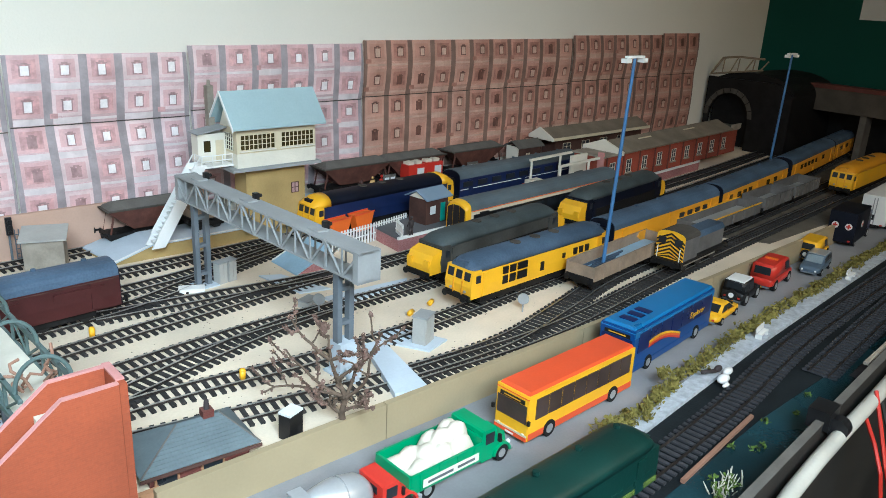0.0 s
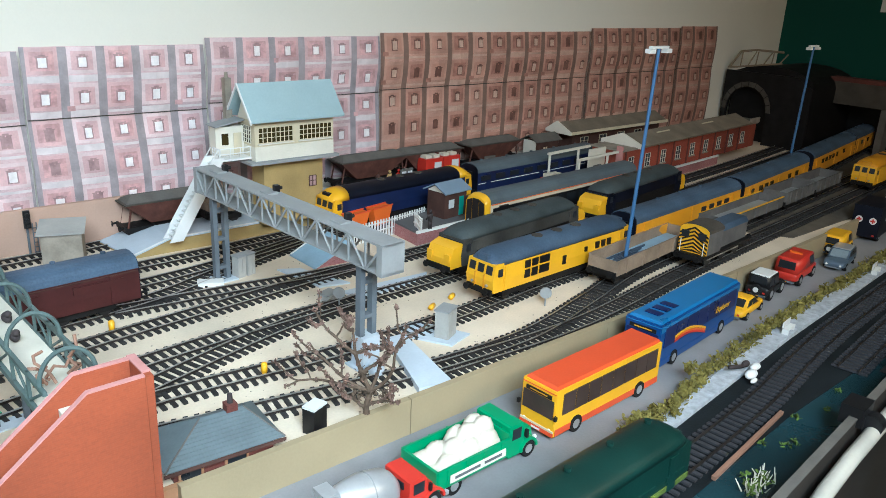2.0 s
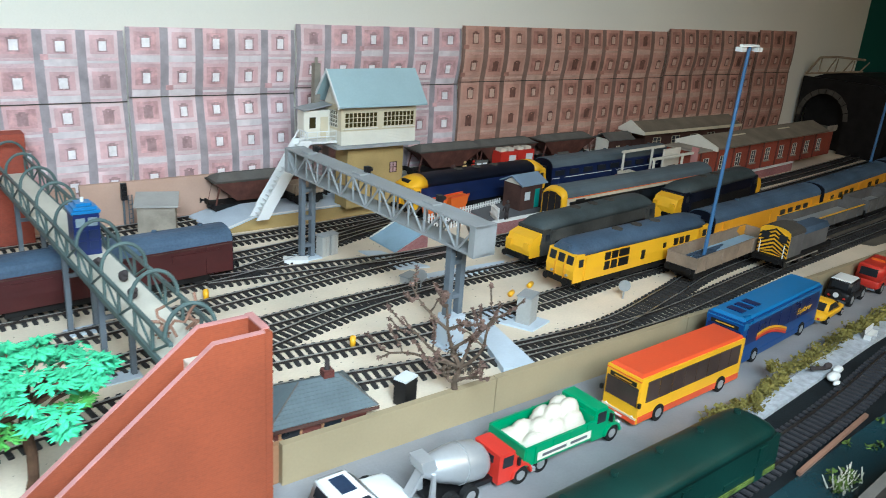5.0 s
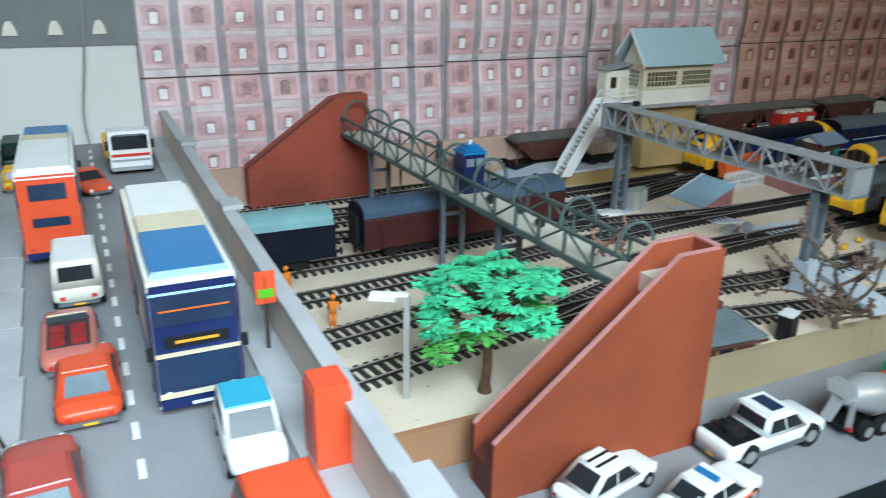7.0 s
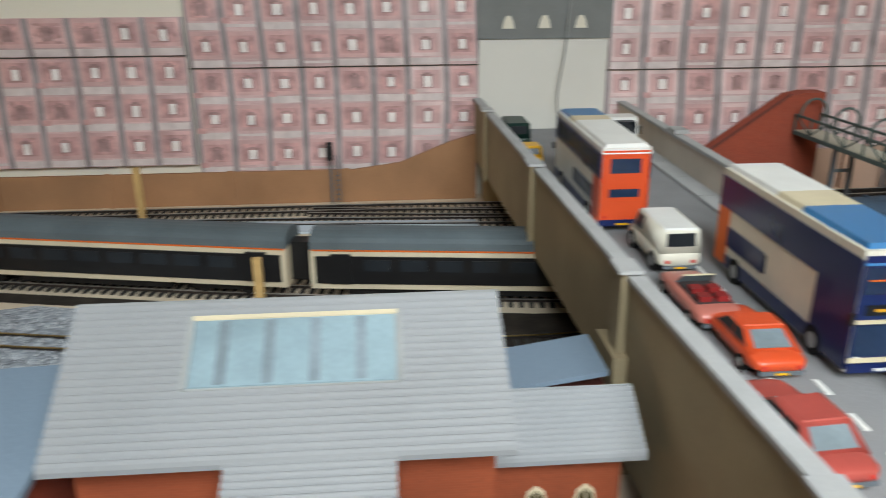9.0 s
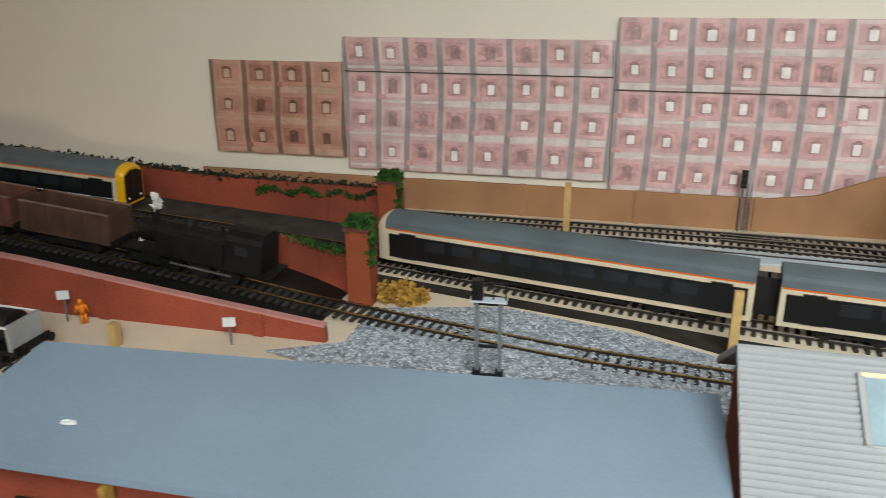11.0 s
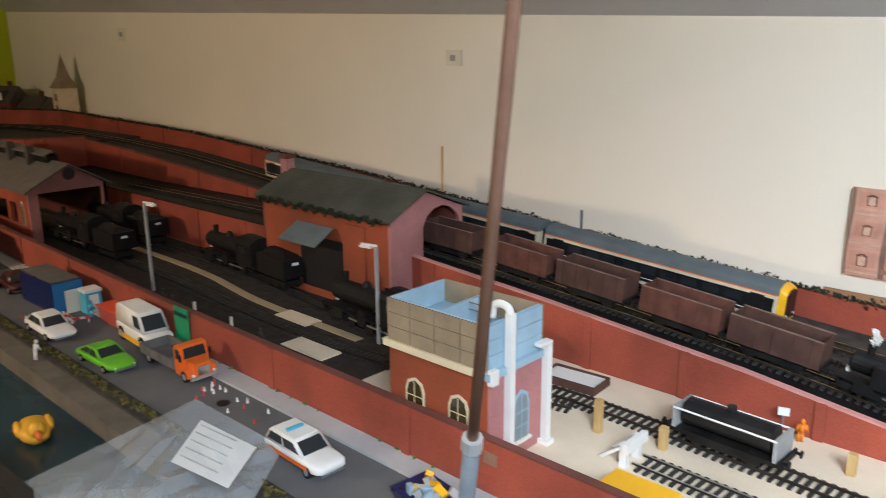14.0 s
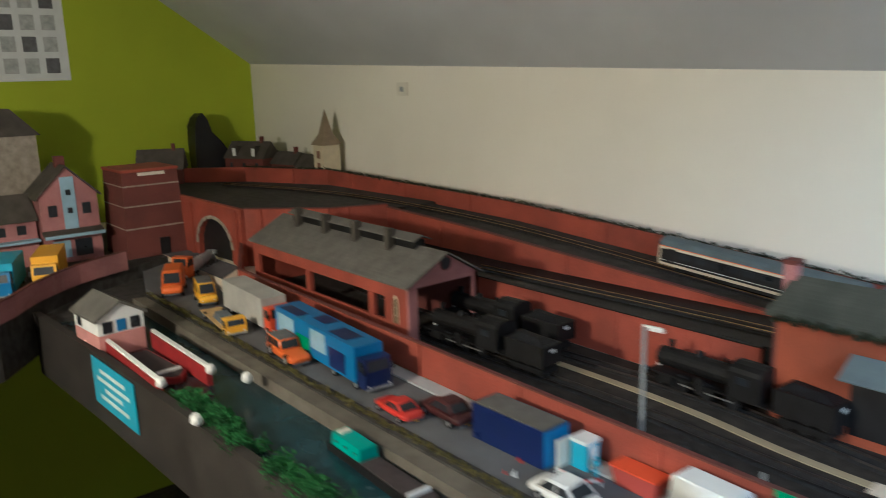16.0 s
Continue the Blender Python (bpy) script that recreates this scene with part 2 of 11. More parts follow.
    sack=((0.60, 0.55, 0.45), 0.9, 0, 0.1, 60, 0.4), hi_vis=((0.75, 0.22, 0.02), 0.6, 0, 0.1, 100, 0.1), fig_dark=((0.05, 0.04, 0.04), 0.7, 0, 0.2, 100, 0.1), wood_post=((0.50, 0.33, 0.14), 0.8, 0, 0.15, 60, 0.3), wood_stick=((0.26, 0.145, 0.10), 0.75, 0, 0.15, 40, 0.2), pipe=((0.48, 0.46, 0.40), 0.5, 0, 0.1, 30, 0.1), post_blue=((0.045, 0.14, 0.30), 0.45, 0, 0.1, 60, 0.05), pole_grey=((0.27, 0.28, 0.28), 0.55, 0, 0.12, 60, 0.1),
    clear_bag=((0.60, 0.66, 0.72), 0.14, 0, 0.12, 16, 0.3), paper=((0.66, 0.68, 0.68), 0.6, 0, 0.05, 30, 0.05), print_ink=((0.12, 0.12, 0.13), 0.7, 0, 0.2, 60, 0.05), print_pale=((0.40, 0.41, 0.41), 0.7, 0, 0.2, 60, 0.05), duck_yellow=((0.70, 0.36, 0.03), 0.5, 0, 0.1, 40, 0.1), boat_red=((0.26, 0.022, 0.022), 0.5, 0, 0.15, 40, 0.1), lock_green=((0.03, 0.12, 0.03), 0.85, 0, 0.4, 60, 0.5), straw=((0.42, 0.24, 0.05), 0.9, 0, 0.4, 90, 0.8), coach_blue=((0.008, 0.06, 0.22), 0.3, 0, 0.12, 20, 0.03), pinkish=((0.50, 0.235, 0.215), 0.75, 0, 0.12, 40, 0.1), lamp_white=((0.8, 0.8, 0.76), 0.4, 0, 0.05, 40, 0.02), stone=((0.30, 0.26, 0.21), 0.85, 0, 0.2, 60, 0.3), pale_blue=((0.30, 0.44, 0.55), 0.6, 0, 0.12, 30, 0.1), tank_tan=((0.27, 0.21, 0.14), 0.75, 0, 0.15, 40, 0.2),
).items():
    M[key] = mat(key, *args, spec=0.5 if args[1] < 0.5 else 0.22)
M["pane"] = glass_mat("pane", (0.018, 0.022, 0.027), 0.3)
M["pane_light"] = glass_mat("pane_light", (0.20, 0.25, 0.28), 0.35)
M["pane_blue"] = glass_mat("pane_blue", (0.018, 0.035, 0.075), 0.22)
M["pane_ochre"] = glass_mat("pane_ochre", (0.045, 0.034, 0.012))
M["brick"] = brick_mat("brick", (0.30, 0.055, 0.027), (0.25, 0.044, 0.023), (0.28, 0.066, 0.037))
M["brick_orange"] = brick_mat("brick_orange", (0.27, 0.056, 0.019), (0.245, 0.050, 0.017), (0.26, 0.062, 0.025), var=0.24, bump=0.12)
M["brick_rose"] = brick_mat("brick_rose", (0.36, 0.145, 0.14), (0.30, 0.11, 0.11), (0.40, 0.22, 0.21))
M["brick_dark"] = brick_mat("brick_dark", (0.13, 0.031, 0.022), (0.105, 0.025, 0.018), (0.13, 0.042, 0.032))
M["brick_print"] = brick_mat("brick_print", (0.66, 0.46, 0.465), (0.58, 0.38, 0.39), (0.70, 0.55, 0.55), bump=0.0, rough=0.42, var=0.2)
M["brick_print_tan"] = brick_mat("brick_print_tan", (0.56, 0.31, 0.235), (0.48, 0.25, 0.19), (0.58, 0.38, 0.31), bump=0.0, rough=0.42, var=0.2)
bag = M["clear_bag"].node_tree.nodes["Principled BSDF"]
bag.inputs["Alpha"].default_value = 0.36
M["sleeper_piece"] = mat("sleeper_piece", (0.024, 0.022, 0.021), 0.8, 0, 0.3, 90, 0.3, pieces=0.35)

# ---- mesh helpers ----


def B():
    return bmesh.new()


def box(bm, x0, x1, y0, y1, z0, z1):
    v = [bm.verts.new(p) for p in ((x0, y0, z0), (x1, y0, z0), (x1, y1, z0), (x0, y1, z0), (x0, y0, z1), (x1, y0, z1), (x1, y1, z1), (x0, y1, z1))]
    for f in ((3, 2, 1, 0), (4, 5, 6, 7), (0, 1, 5, 4), (1, 2, 6, 5), (2, 3, 7, 6), (3, 0, 4, 7)):
        bm.faces.new([v[i] for i in f])
    return bm


def hexa(bm, low, high):
    """A block from four low corners and four high corners, both counter-clockwise from above."""
    v = [bm.verts.new(p) for p in (*low, *high)]
    for f in ((3, 2, 1, 0), (4, 5, 6, 7), (0, 1, 5, 4), (1, 2, 6, 5), (2, 3, 7, 6), (3, 0, 4, 7)):
        bm.faces.new([v[i] for i in f])
    return bm


def extr(bm, pts, axis, a, b):
    """A prism: the outline pts, in the other two axes, from a to b along axis."""
    def at(p, s):
        return {"x": (s, p[0], p[1]), "y": (p[0], s, p[1]), "z": (p[0], p[1], s)}[axis]
    lo, hi = [bm.verts.new(at(p, a)) for p in pts], [bm.verts.new(at(p, b)) for p in pts]
    k = len(pts)
    bm.faces.new(lo)
    bm.faces.new(hi[::-1])
    for i in range(k):
        bm.faces.new((lo[i], hi[i], hi[(i + 1) % k], lo[(i + 1) % k]))
    return bm


def cyl(bm, p, q, r0, r1=None, n=10):
    p, q = Vector(p), Vector(q)
    r1 = r0 if r1 is None else r1
    w = (q - p).normalized()
    u = w.orthogonal().normalized()
    v = w.cross(u)
    a, b = [], []
    for i in range(n):
        c, s = math.cos(2 * math.pi * i / n), math.sin(2 * math.pi * i / n)
        a.append(bm.verts.new(p + r0 * (c * u + s * v)))
        b.append(bm.verts.new(q + r1 * (c * u + s * v)))
    bm.faces.new(a[::-1])
    bm.faces.new(b)
    for i in range(n):
        bm.faces.new((a[i], a[(i + 1) % n], b[(i + 1) % n], b[i]))
    return bm


def tube(bm, path, r, n=8):
    """One unbroken round bar along the path."""
    path = [Vector(p) for p in path]
    rings, u = [], None
    for i, p in enumerate(path):
        w = (path[min(i + 1, len(path) - 1)] - path[max(i - 1, 0)]).normalized()
        u = w.orthogonal().normalized() if u is None else (u - w * u.dot(w)).normalized()
        v = w.cross(u)
        rings.append([bm.verts.new(p + r * (math.cos(2 * math.pi * k / n) * u + math.sin(2 * math.pi * k / n) * v)) for k in range(n)])
    for a, b in zip(rings, rings[1:]):
        for k in range(n):
            bm.faces.new((a[k], a[(k + 1) % n], b[(k + 1) % n], b[k]))
    bm.faces.new(rings[0][::-1])
    bm.faces.new(rings[-1])
    return bm


def ball(bm, c, rx, ry=None, rz=None, seg=10, rings=6):
    m = Matrix.Translation(c) @ Matrix.Diagonal((rx, ry or rx, rz or rx, 1))
    bmesh.ops.create_uvsphere(bm, u_segments=seg, v_segments=rings, radius=1, matrix=m)
    return bm


def sweep(bm, path, w, z0, z1, off=0.0, closed_ends=True):
    """A bar of width w between heights z0 and z1 over each path point, offset sideways."""
    rings = []
    for i, p in enumerate(path):
        d = (Vector(path[min(i + 1, len(path) - 1)]) - Vector(path[max(i - 1, 0)]))
        d.z = 0
        d.normalize()
        s = Vector((-d.y, d.x, 0))
        c = Vector(p) + s * off
        rings.append([bm.verts.new(c + s * a + Vector((0, 0, h))) for a, h in ((-w / 2, z0), (w / 2, z0), (w / 2, z1), (-w / 2, z1))])
    for a, b in zip(rings, rings[1:]):
        for k in range(4):
            bm.faces.new((a[k], b[k], b[(k + 1) % 4], a[(k + 1) % 4]))
    bm.faces.new(rings[0])
    bm.faces.new(rings[-1][::-1])
    return bm


def spline(pts, step=0.01):
    """A smooth line through the points, as a list of vectors."""
    pts = [Vector((*p, 0)[:3]) for p in pts]
    ext = [2 * pts[0] - pts[1], *pts, 2 * pts[-1] - pts[-2]]
    out = []
    for i in range(1, len(ext) - 2):
        a, b, c, d = ext[i - 1 : i + 3]
        n = max(2, int((c - b).length / step))
        for k in range(n):
            t = k / n
            out.append(0.5 * (2 * b + (c - a) * t + (2 * a - 5 * b + 4 * c - d) * t * t + (3 * b - a - 3 * c + d) * t**3))
    return [*out, pts[-1]]


def finish(bm, name, m, bev=0.0, smooth=False, seg=2):
    if bev:
        edges = [e for e in bm.edges if len(e.link_faces) == 2 and e.calc_face_angle(0) > 0.5]
        bmesh.ops.bevel(bm, geom=edges, offset=bev, segments=seg, affect="EDGES", clamp_overlap=True)
    bmesh.ops.recalc_face_normals(bm, faces=bm.faces)
    me = bpy.data.meshes.new(name)
    bm.to_mesh(me)
    bm.free()
    if smooth:
        for p in me.polygons:
            p.use_smooth = True
    me.materials.append(M[m] if isinstance(m, str) else m)
    return me


def part(name, bm, m, parent, label="", bev=0.0, smooth=False):
    ob = new(name, finish(bm, name, m, bev, smooth))
    ob.parent = parent
    return tagged(ob, label) if label else ob


def piece(name, me, parent, m):
    ob = new(name, me)
    ob.parent = parent
    ob.matrix_basis = m
    return ob


def thing(name, label, cat, x=0.0, y=0.0, z=0.0, rz=0.0, group="", ry=0.0, rx=0.0, kind=""):
    ob = new(name)
    ob.empty_display_size = 0.01
    ob.matrix_basis = pose(x, y, z, rx, ry, rz)
    return tagged(ob, label, cat, group, kind)


def solid(name, bm, m, label, cat="", kind="", bev=0.0, smooth=False, group=""):
    return tagged(new(name, finish(bm, name, m, bev, smooth)), label, cat, group, kind)


def jitter(bm, amount, seed=1):
    rnd = random.Random(seed)
    for v in bm.verts:
        v.co += Vector((rnd.uniform(-1, 1), rnd.uniform(-1, 1), rnd.uniform(-1, 1))) * amount
    return bm


def clumps(bm, spots, size, per, seed):
    """Small leafy flecks round each spot (x, y, z, radius)."""
    rnd = random.Random(seed)
    for x, y, z, r in spots:
        for _ in range(per):
            d = Vector((rnd.gauss(0, 1), rnd.gauss(0, 1), rnd.gauss(0, 1))).normalized() * r * rnd.uniform(0.35, 1.0)
            c = Vector((x, y, z)) + d
            a, b = [Vector((rnd.uniform(-1, 1), rnd.uniform(-1, 1), rnd.uniform(-1, 1))).normalized() * size * rnd.uniform(0.6, 1.3) for _ in range(2)]
            k = a.cross(b).normalized() * size * 0.35
            v = [bm.verts.new(c + e) for e in (a, b, -a, -b)]
            t = bm.verts.new(c + k)
            for i in range(4):
                bm.faces.new((v[i], v[(i + 1) % 4], t))
            bm.faces.new(v[::-1])
    return bm
# ---- the room ----
XL, XR, YB = -3.81, 1.52, 1.085
CEIL = [(XL, 0.437), (-1.15, 0.345), (XR, 0.33)]

bm = box(B(), XL - 0.1, XR + 0.1, YB, YB + 0.1, -0.9, 1.7)
solid("wall_north", bm, "wall_cream", "cream-painted plaster wall behind the railway layout", "wall", "structure")
solid("wall_east", box(B(), XR, XR + 0.1, -1.7, YB, -0.9, 1.7), "wall_green", "dark green painted end wall", "wall", "structure")
solid("wall_west", box(B(), XL - 0.1, XL, -1.7, YB, -0.9, 1.7), "wall_lime", "lime green painted end wall of the room", "wall", "structure")
# south wall is never in view; its dark colour holds down bounced light
solid("wall_south", box(B(), XL - 0.1, XR + 0.1, -1.8, -1.7, -0.9, 1.7), "room_wall", "unseen closing wall behind the camera, darkened to cut bounced light", "wall", "structure")
solid("floor", box(B(), XL - 0.1, XR + 0.1, -1.8, YB + 0.1, -0.95, -0.9), "carpet", "brown carpeted room floor", "floor", "structure")
YR, YS = 0.15, -1.2


def slope_z(x, y, south=False):
    (xa, za), (xb, zb), (xc, zc) = CEIL
    z = za + (zb - za) * (x - xa) / (xb - xa) if x < xb else zb + (zc - zb) * (x - xb) / (xc - xb)
    return z + 0.677 * (YB - YR) - 0.677 * (YR - y) if south else z + 0.677 * (YB - y)


def ceiling_part(bm, xs, y0, y1, south=False):
    rings = []
    for x in xs:
        a, b = slope_z(x, y0, south), slope_z(x, y1, south)
        rings.append([bm.verts.new(p) for p in ((x, y0, a), (x, y1, b), (x, y1, b + 0.06), (x, y0, a + 0.06))])
    for a, b in zip(rings, rings[1:]):
        for k in range(4):
            bm.faces.new((a[k], b[k], b[(k + 1) % 4], a[(k + 1) % 4]))
    bm.faces.new(rings[0])
    bm.faces.new(rings[-1][::-1])


bm = B()
ceiling_part(bm, (XL, -1.15, XR), YB, YR)
solid("ceiling", bm, "ceiling_grey", "grey sloping loft ceiling", "ceiling", "structure")
bm = B()
ceiling_part(bm, (XL, -1.15, -0.72), YR, YS, True)
ceiling_part(bm, (-0.04, XR), YR, YS, True)
ceiling_part(bm, (-0.72, -0.04), YR, 0.0, True)
ceiling_part(bm, (-0.72, -0.04), -0.44, YS, True)
solid("ceiling_south", bm, "ceiling_grey", "grey sloping loft ceiling with a roof window", "ceiling", "structure")
# roof window is unseen, added as the opening for the daylight lamp
win = thing("window_1", "white framed roof window in the sloping ceiling", "window", -0.38, -0.22, slope_z(-0.38, -0.22, True), 0, kind="structure", rx=34.1)
for x0, x1, y0, y1 in ((-0.34, -0.31, -0.265, 0.265), (0.31, 0.34, -0.265, 0.265), (-0.31, 0.31, -0.265, -0.235), (-0.31, 0.31, 0.235, 0.265)):
    part("window_frame", box(B(), x0, x1, y0, y1, 0.0, 0.05), "white", win, bev=0.004)
# sockets on the cream wall
for x, z, w in ((-1.811, 0.299, 0.016), (-2.99, 0.353, 0.02), (-0.49, 0.262, 0.012), (-0.747, 0.233, 0.006)):
    sw = thing("wall_socket", "small white plastic socket on the cream wall", "socket", x, YB, z, group="wall sockets")
    part("plate", box(B(), -w, w, -0.006, 0, -w * 0.8, w * 0.8), "cream_light", sw, bev=0.001)
    part("screw_cover", box(B(), -w * 0.3, w * 0.3, -0.008, -0.006, -w * 0.3, w * 0.3), "steel_grey", sw)
# poster on the lime wall
poster = thing("wall_poster", "white printed poster with grey pictures on the lime wall", "poster", XL, 0.43, 0.4)
part("sheet", box(B(), 0.0, 0.001, -0.12, 0.11, 0.0, 0.25), "paper", poster)
for r in range(4):
    for c in range(4):
        part("picture", box(B(), 0.001, 0.0016, -0.105 + c * 0.052, -0.07 + c * 0.052, 0.02 + r * 0.057, 0.06 + r * 0.057), "print_pale" if (r + c) % 3 else "print_ink", poster)
paper = thing("wall_notice", "white paper notice on the dark green wall", "poster", XR, 0.86, 0.262)
part("sheet", box(B(), -0.001, 0, -0.03, 0.03, 0, 0.06), "paper", paper)

# ---- baseboards ----
bm = B()
extr(bm, [(-0.98, 0.606), (0.55, 0.607), (0.77, 0.613), (1.0, 0.626), (1.5, 0.654), (1.5, 1.083), (-0.98, 1.083)], "z", -0.04, 0)
box(bm, -3.75, -0.98, 0.528, 1.083, -0.04, 0)
solid("ground", bm, "sand", "sand-painted baseboard top of the railway layout", "baseboard", "structure")
bm = B()
extr(bm, [(-0.98, 0.30), (0.05, 0.30), (0.10, 0.3806), (1.5, 0.510), (1.5, 0.654), (0.77, 0.612), (0.55, 0.606), (-0.98, 0.605)], "z", -0.06, -0.024)
solid("ground_front", bm, "ground_navy", "dark lower baseboard in front of the yard", "baseboard", "structure")
bm = B()
extr(bm, [(-0.3, 0.604), (-0.3, 0.50), (0.24, 0.50), (0.48, 0.532), (0.75, 0.55), (0.95, 0.565), (1.5, 0.60), (1.5, 0.65), (1.0, 0.622), (0.77, 0.609), (0.55, 0.603)], "z", -0.024, -0.022)
solid("road_front", bm, "asphalt", "grey model road in front of the yard fence", "road", "structure")
bm = B()
extr(bm, [(0.10, 0.50), (0.10, 0.487), (0.26, 0.490), (0.50, 0.516), (0.75, 0.536), (0.95, 0.551), (1.5, 0.59), (1.5, 0.60), (0.95, 0.565), (0.75, 0.55), (0.48, 0.532), (0.24, 0.50)], "z", -0.024, -0.0205)
solid("verge", bm, "gravel_white", "strip of white crushed gravel beside the road", "gravel", "structure")
bm = B()
extr(bm, [(0.12, 0.3826), (0.64, 0.4307), (0.64, 0.450), (0.36, 0.447), (0.14, 0.432)], "z", -0.03, -0.0232)
solid("water", bm, "water", "dark glossy canal water beside the front track", "water", "structure")
front = thing("front_edge", "dark wooden edge board of the layout", "board", 0, 0, 0, kind="structure")
part("board", extr(B(), [(0.10, 0.3755), (1.5, 0.505), (1.5, 0.510), (0.10, 0.3806)], "z", -0.25, 0.0), "dark_board", front, bev=0.001)
part("cap", extr(B(), [(0.10, 0.3750), (1.5, 0.5045), (1.5, 0.5105), (0.10, 0.3811)], "z", 0.0002, 0.0012), "slate", front)
bm = B()
tube(bm, spline([(0.10, 0.355, -0.03), (0.27, 0.381, -0.012), (0.47, 0.398, -0.008), (0.62, 0.412, -0.004), (1.45, 0.485, 0.01)], 0.05), 0.0055, 14)
solid("front_pipe", bm, "pipe", "white plastic pipe along the layout's front edge", "pipe", smooth=True)
clamp = thing("clamp", "black plastic clamp on the edge board", "clamp", 0.364, 0.402, 0.0, 5)
part("jaw", box(B(), -0.011, 0.011, -0.006, 0.010, -0.006, 0.009), "black", clamp, bev=0.003)
bm = cyl(B(), (-0.005, -0.01, -0.004), (0.005, -0.01, -0.004), 0.008, n=18)
part("ring", bm, "black", clamp, bev=0.001)
for i, (x, dz, c) in enumerate(((0.44, 0, "red"), (0.455, 0.01, "dark_board"), (0.43, 0.02, "red"))):
    cb = spline([(x, 0.395, 0.0 - dz), (x - 0.02, 0.37, -0.05), (x - 0.01 * i, 0.36, -0.12), (x - 0.03, 0.35, -0.24)], 0.02)
    bm = B()
    tube(bm, cb, 0.0016, 6)
    solid("cable", bm, c, "thin red or dark wire hanging below the board", "cable", group="hanging wires")

# yard fence between the road and the yard
fence = thing("yard_fence", "low buff card fence between yard and road", "fence", kind="structure")
xs = [(-0.055, 0.6), (0.11, 0.6), (0.33, 0.601), (0.55, 0.603), (0.77, 0.609), (1.0, 0.622), (1.25, 0.636), (1.5, 0.65)]
for (a, ya), (b, yb) in zip(xs, xs[1:]):
    part("panel", extr(B(), [(a + 0.0004, ya), (b - 0.0004, yb), (b - 0.0004, yb + 0.005), (a + 0.0004, ya + 0.005)], "z", -0.023, 0.006), "fence_buff", fence, bev=0.0006)
part("panel", box(B(), -0.29, -0.05, 0.605, 0.609, -0.024, 0.004), "card_brown", fence, "brown plywood fence panel")

# darker sheet over the sand stands in for weak light at the far end
solid("ash_ground", extr(B(), [(0.74, 0.635), (1.0, 0.632), (1.49, 0.66), (1.49, 0.90), (1.06, 0.86), (0.86, 0.83), (0.70, 0.70)], "z", 0.0, 0.0006), "towpath", "darker ground sheet painting in the dim light under the far tracks", "ballast", "structure")

# ---- printed backdrop ----


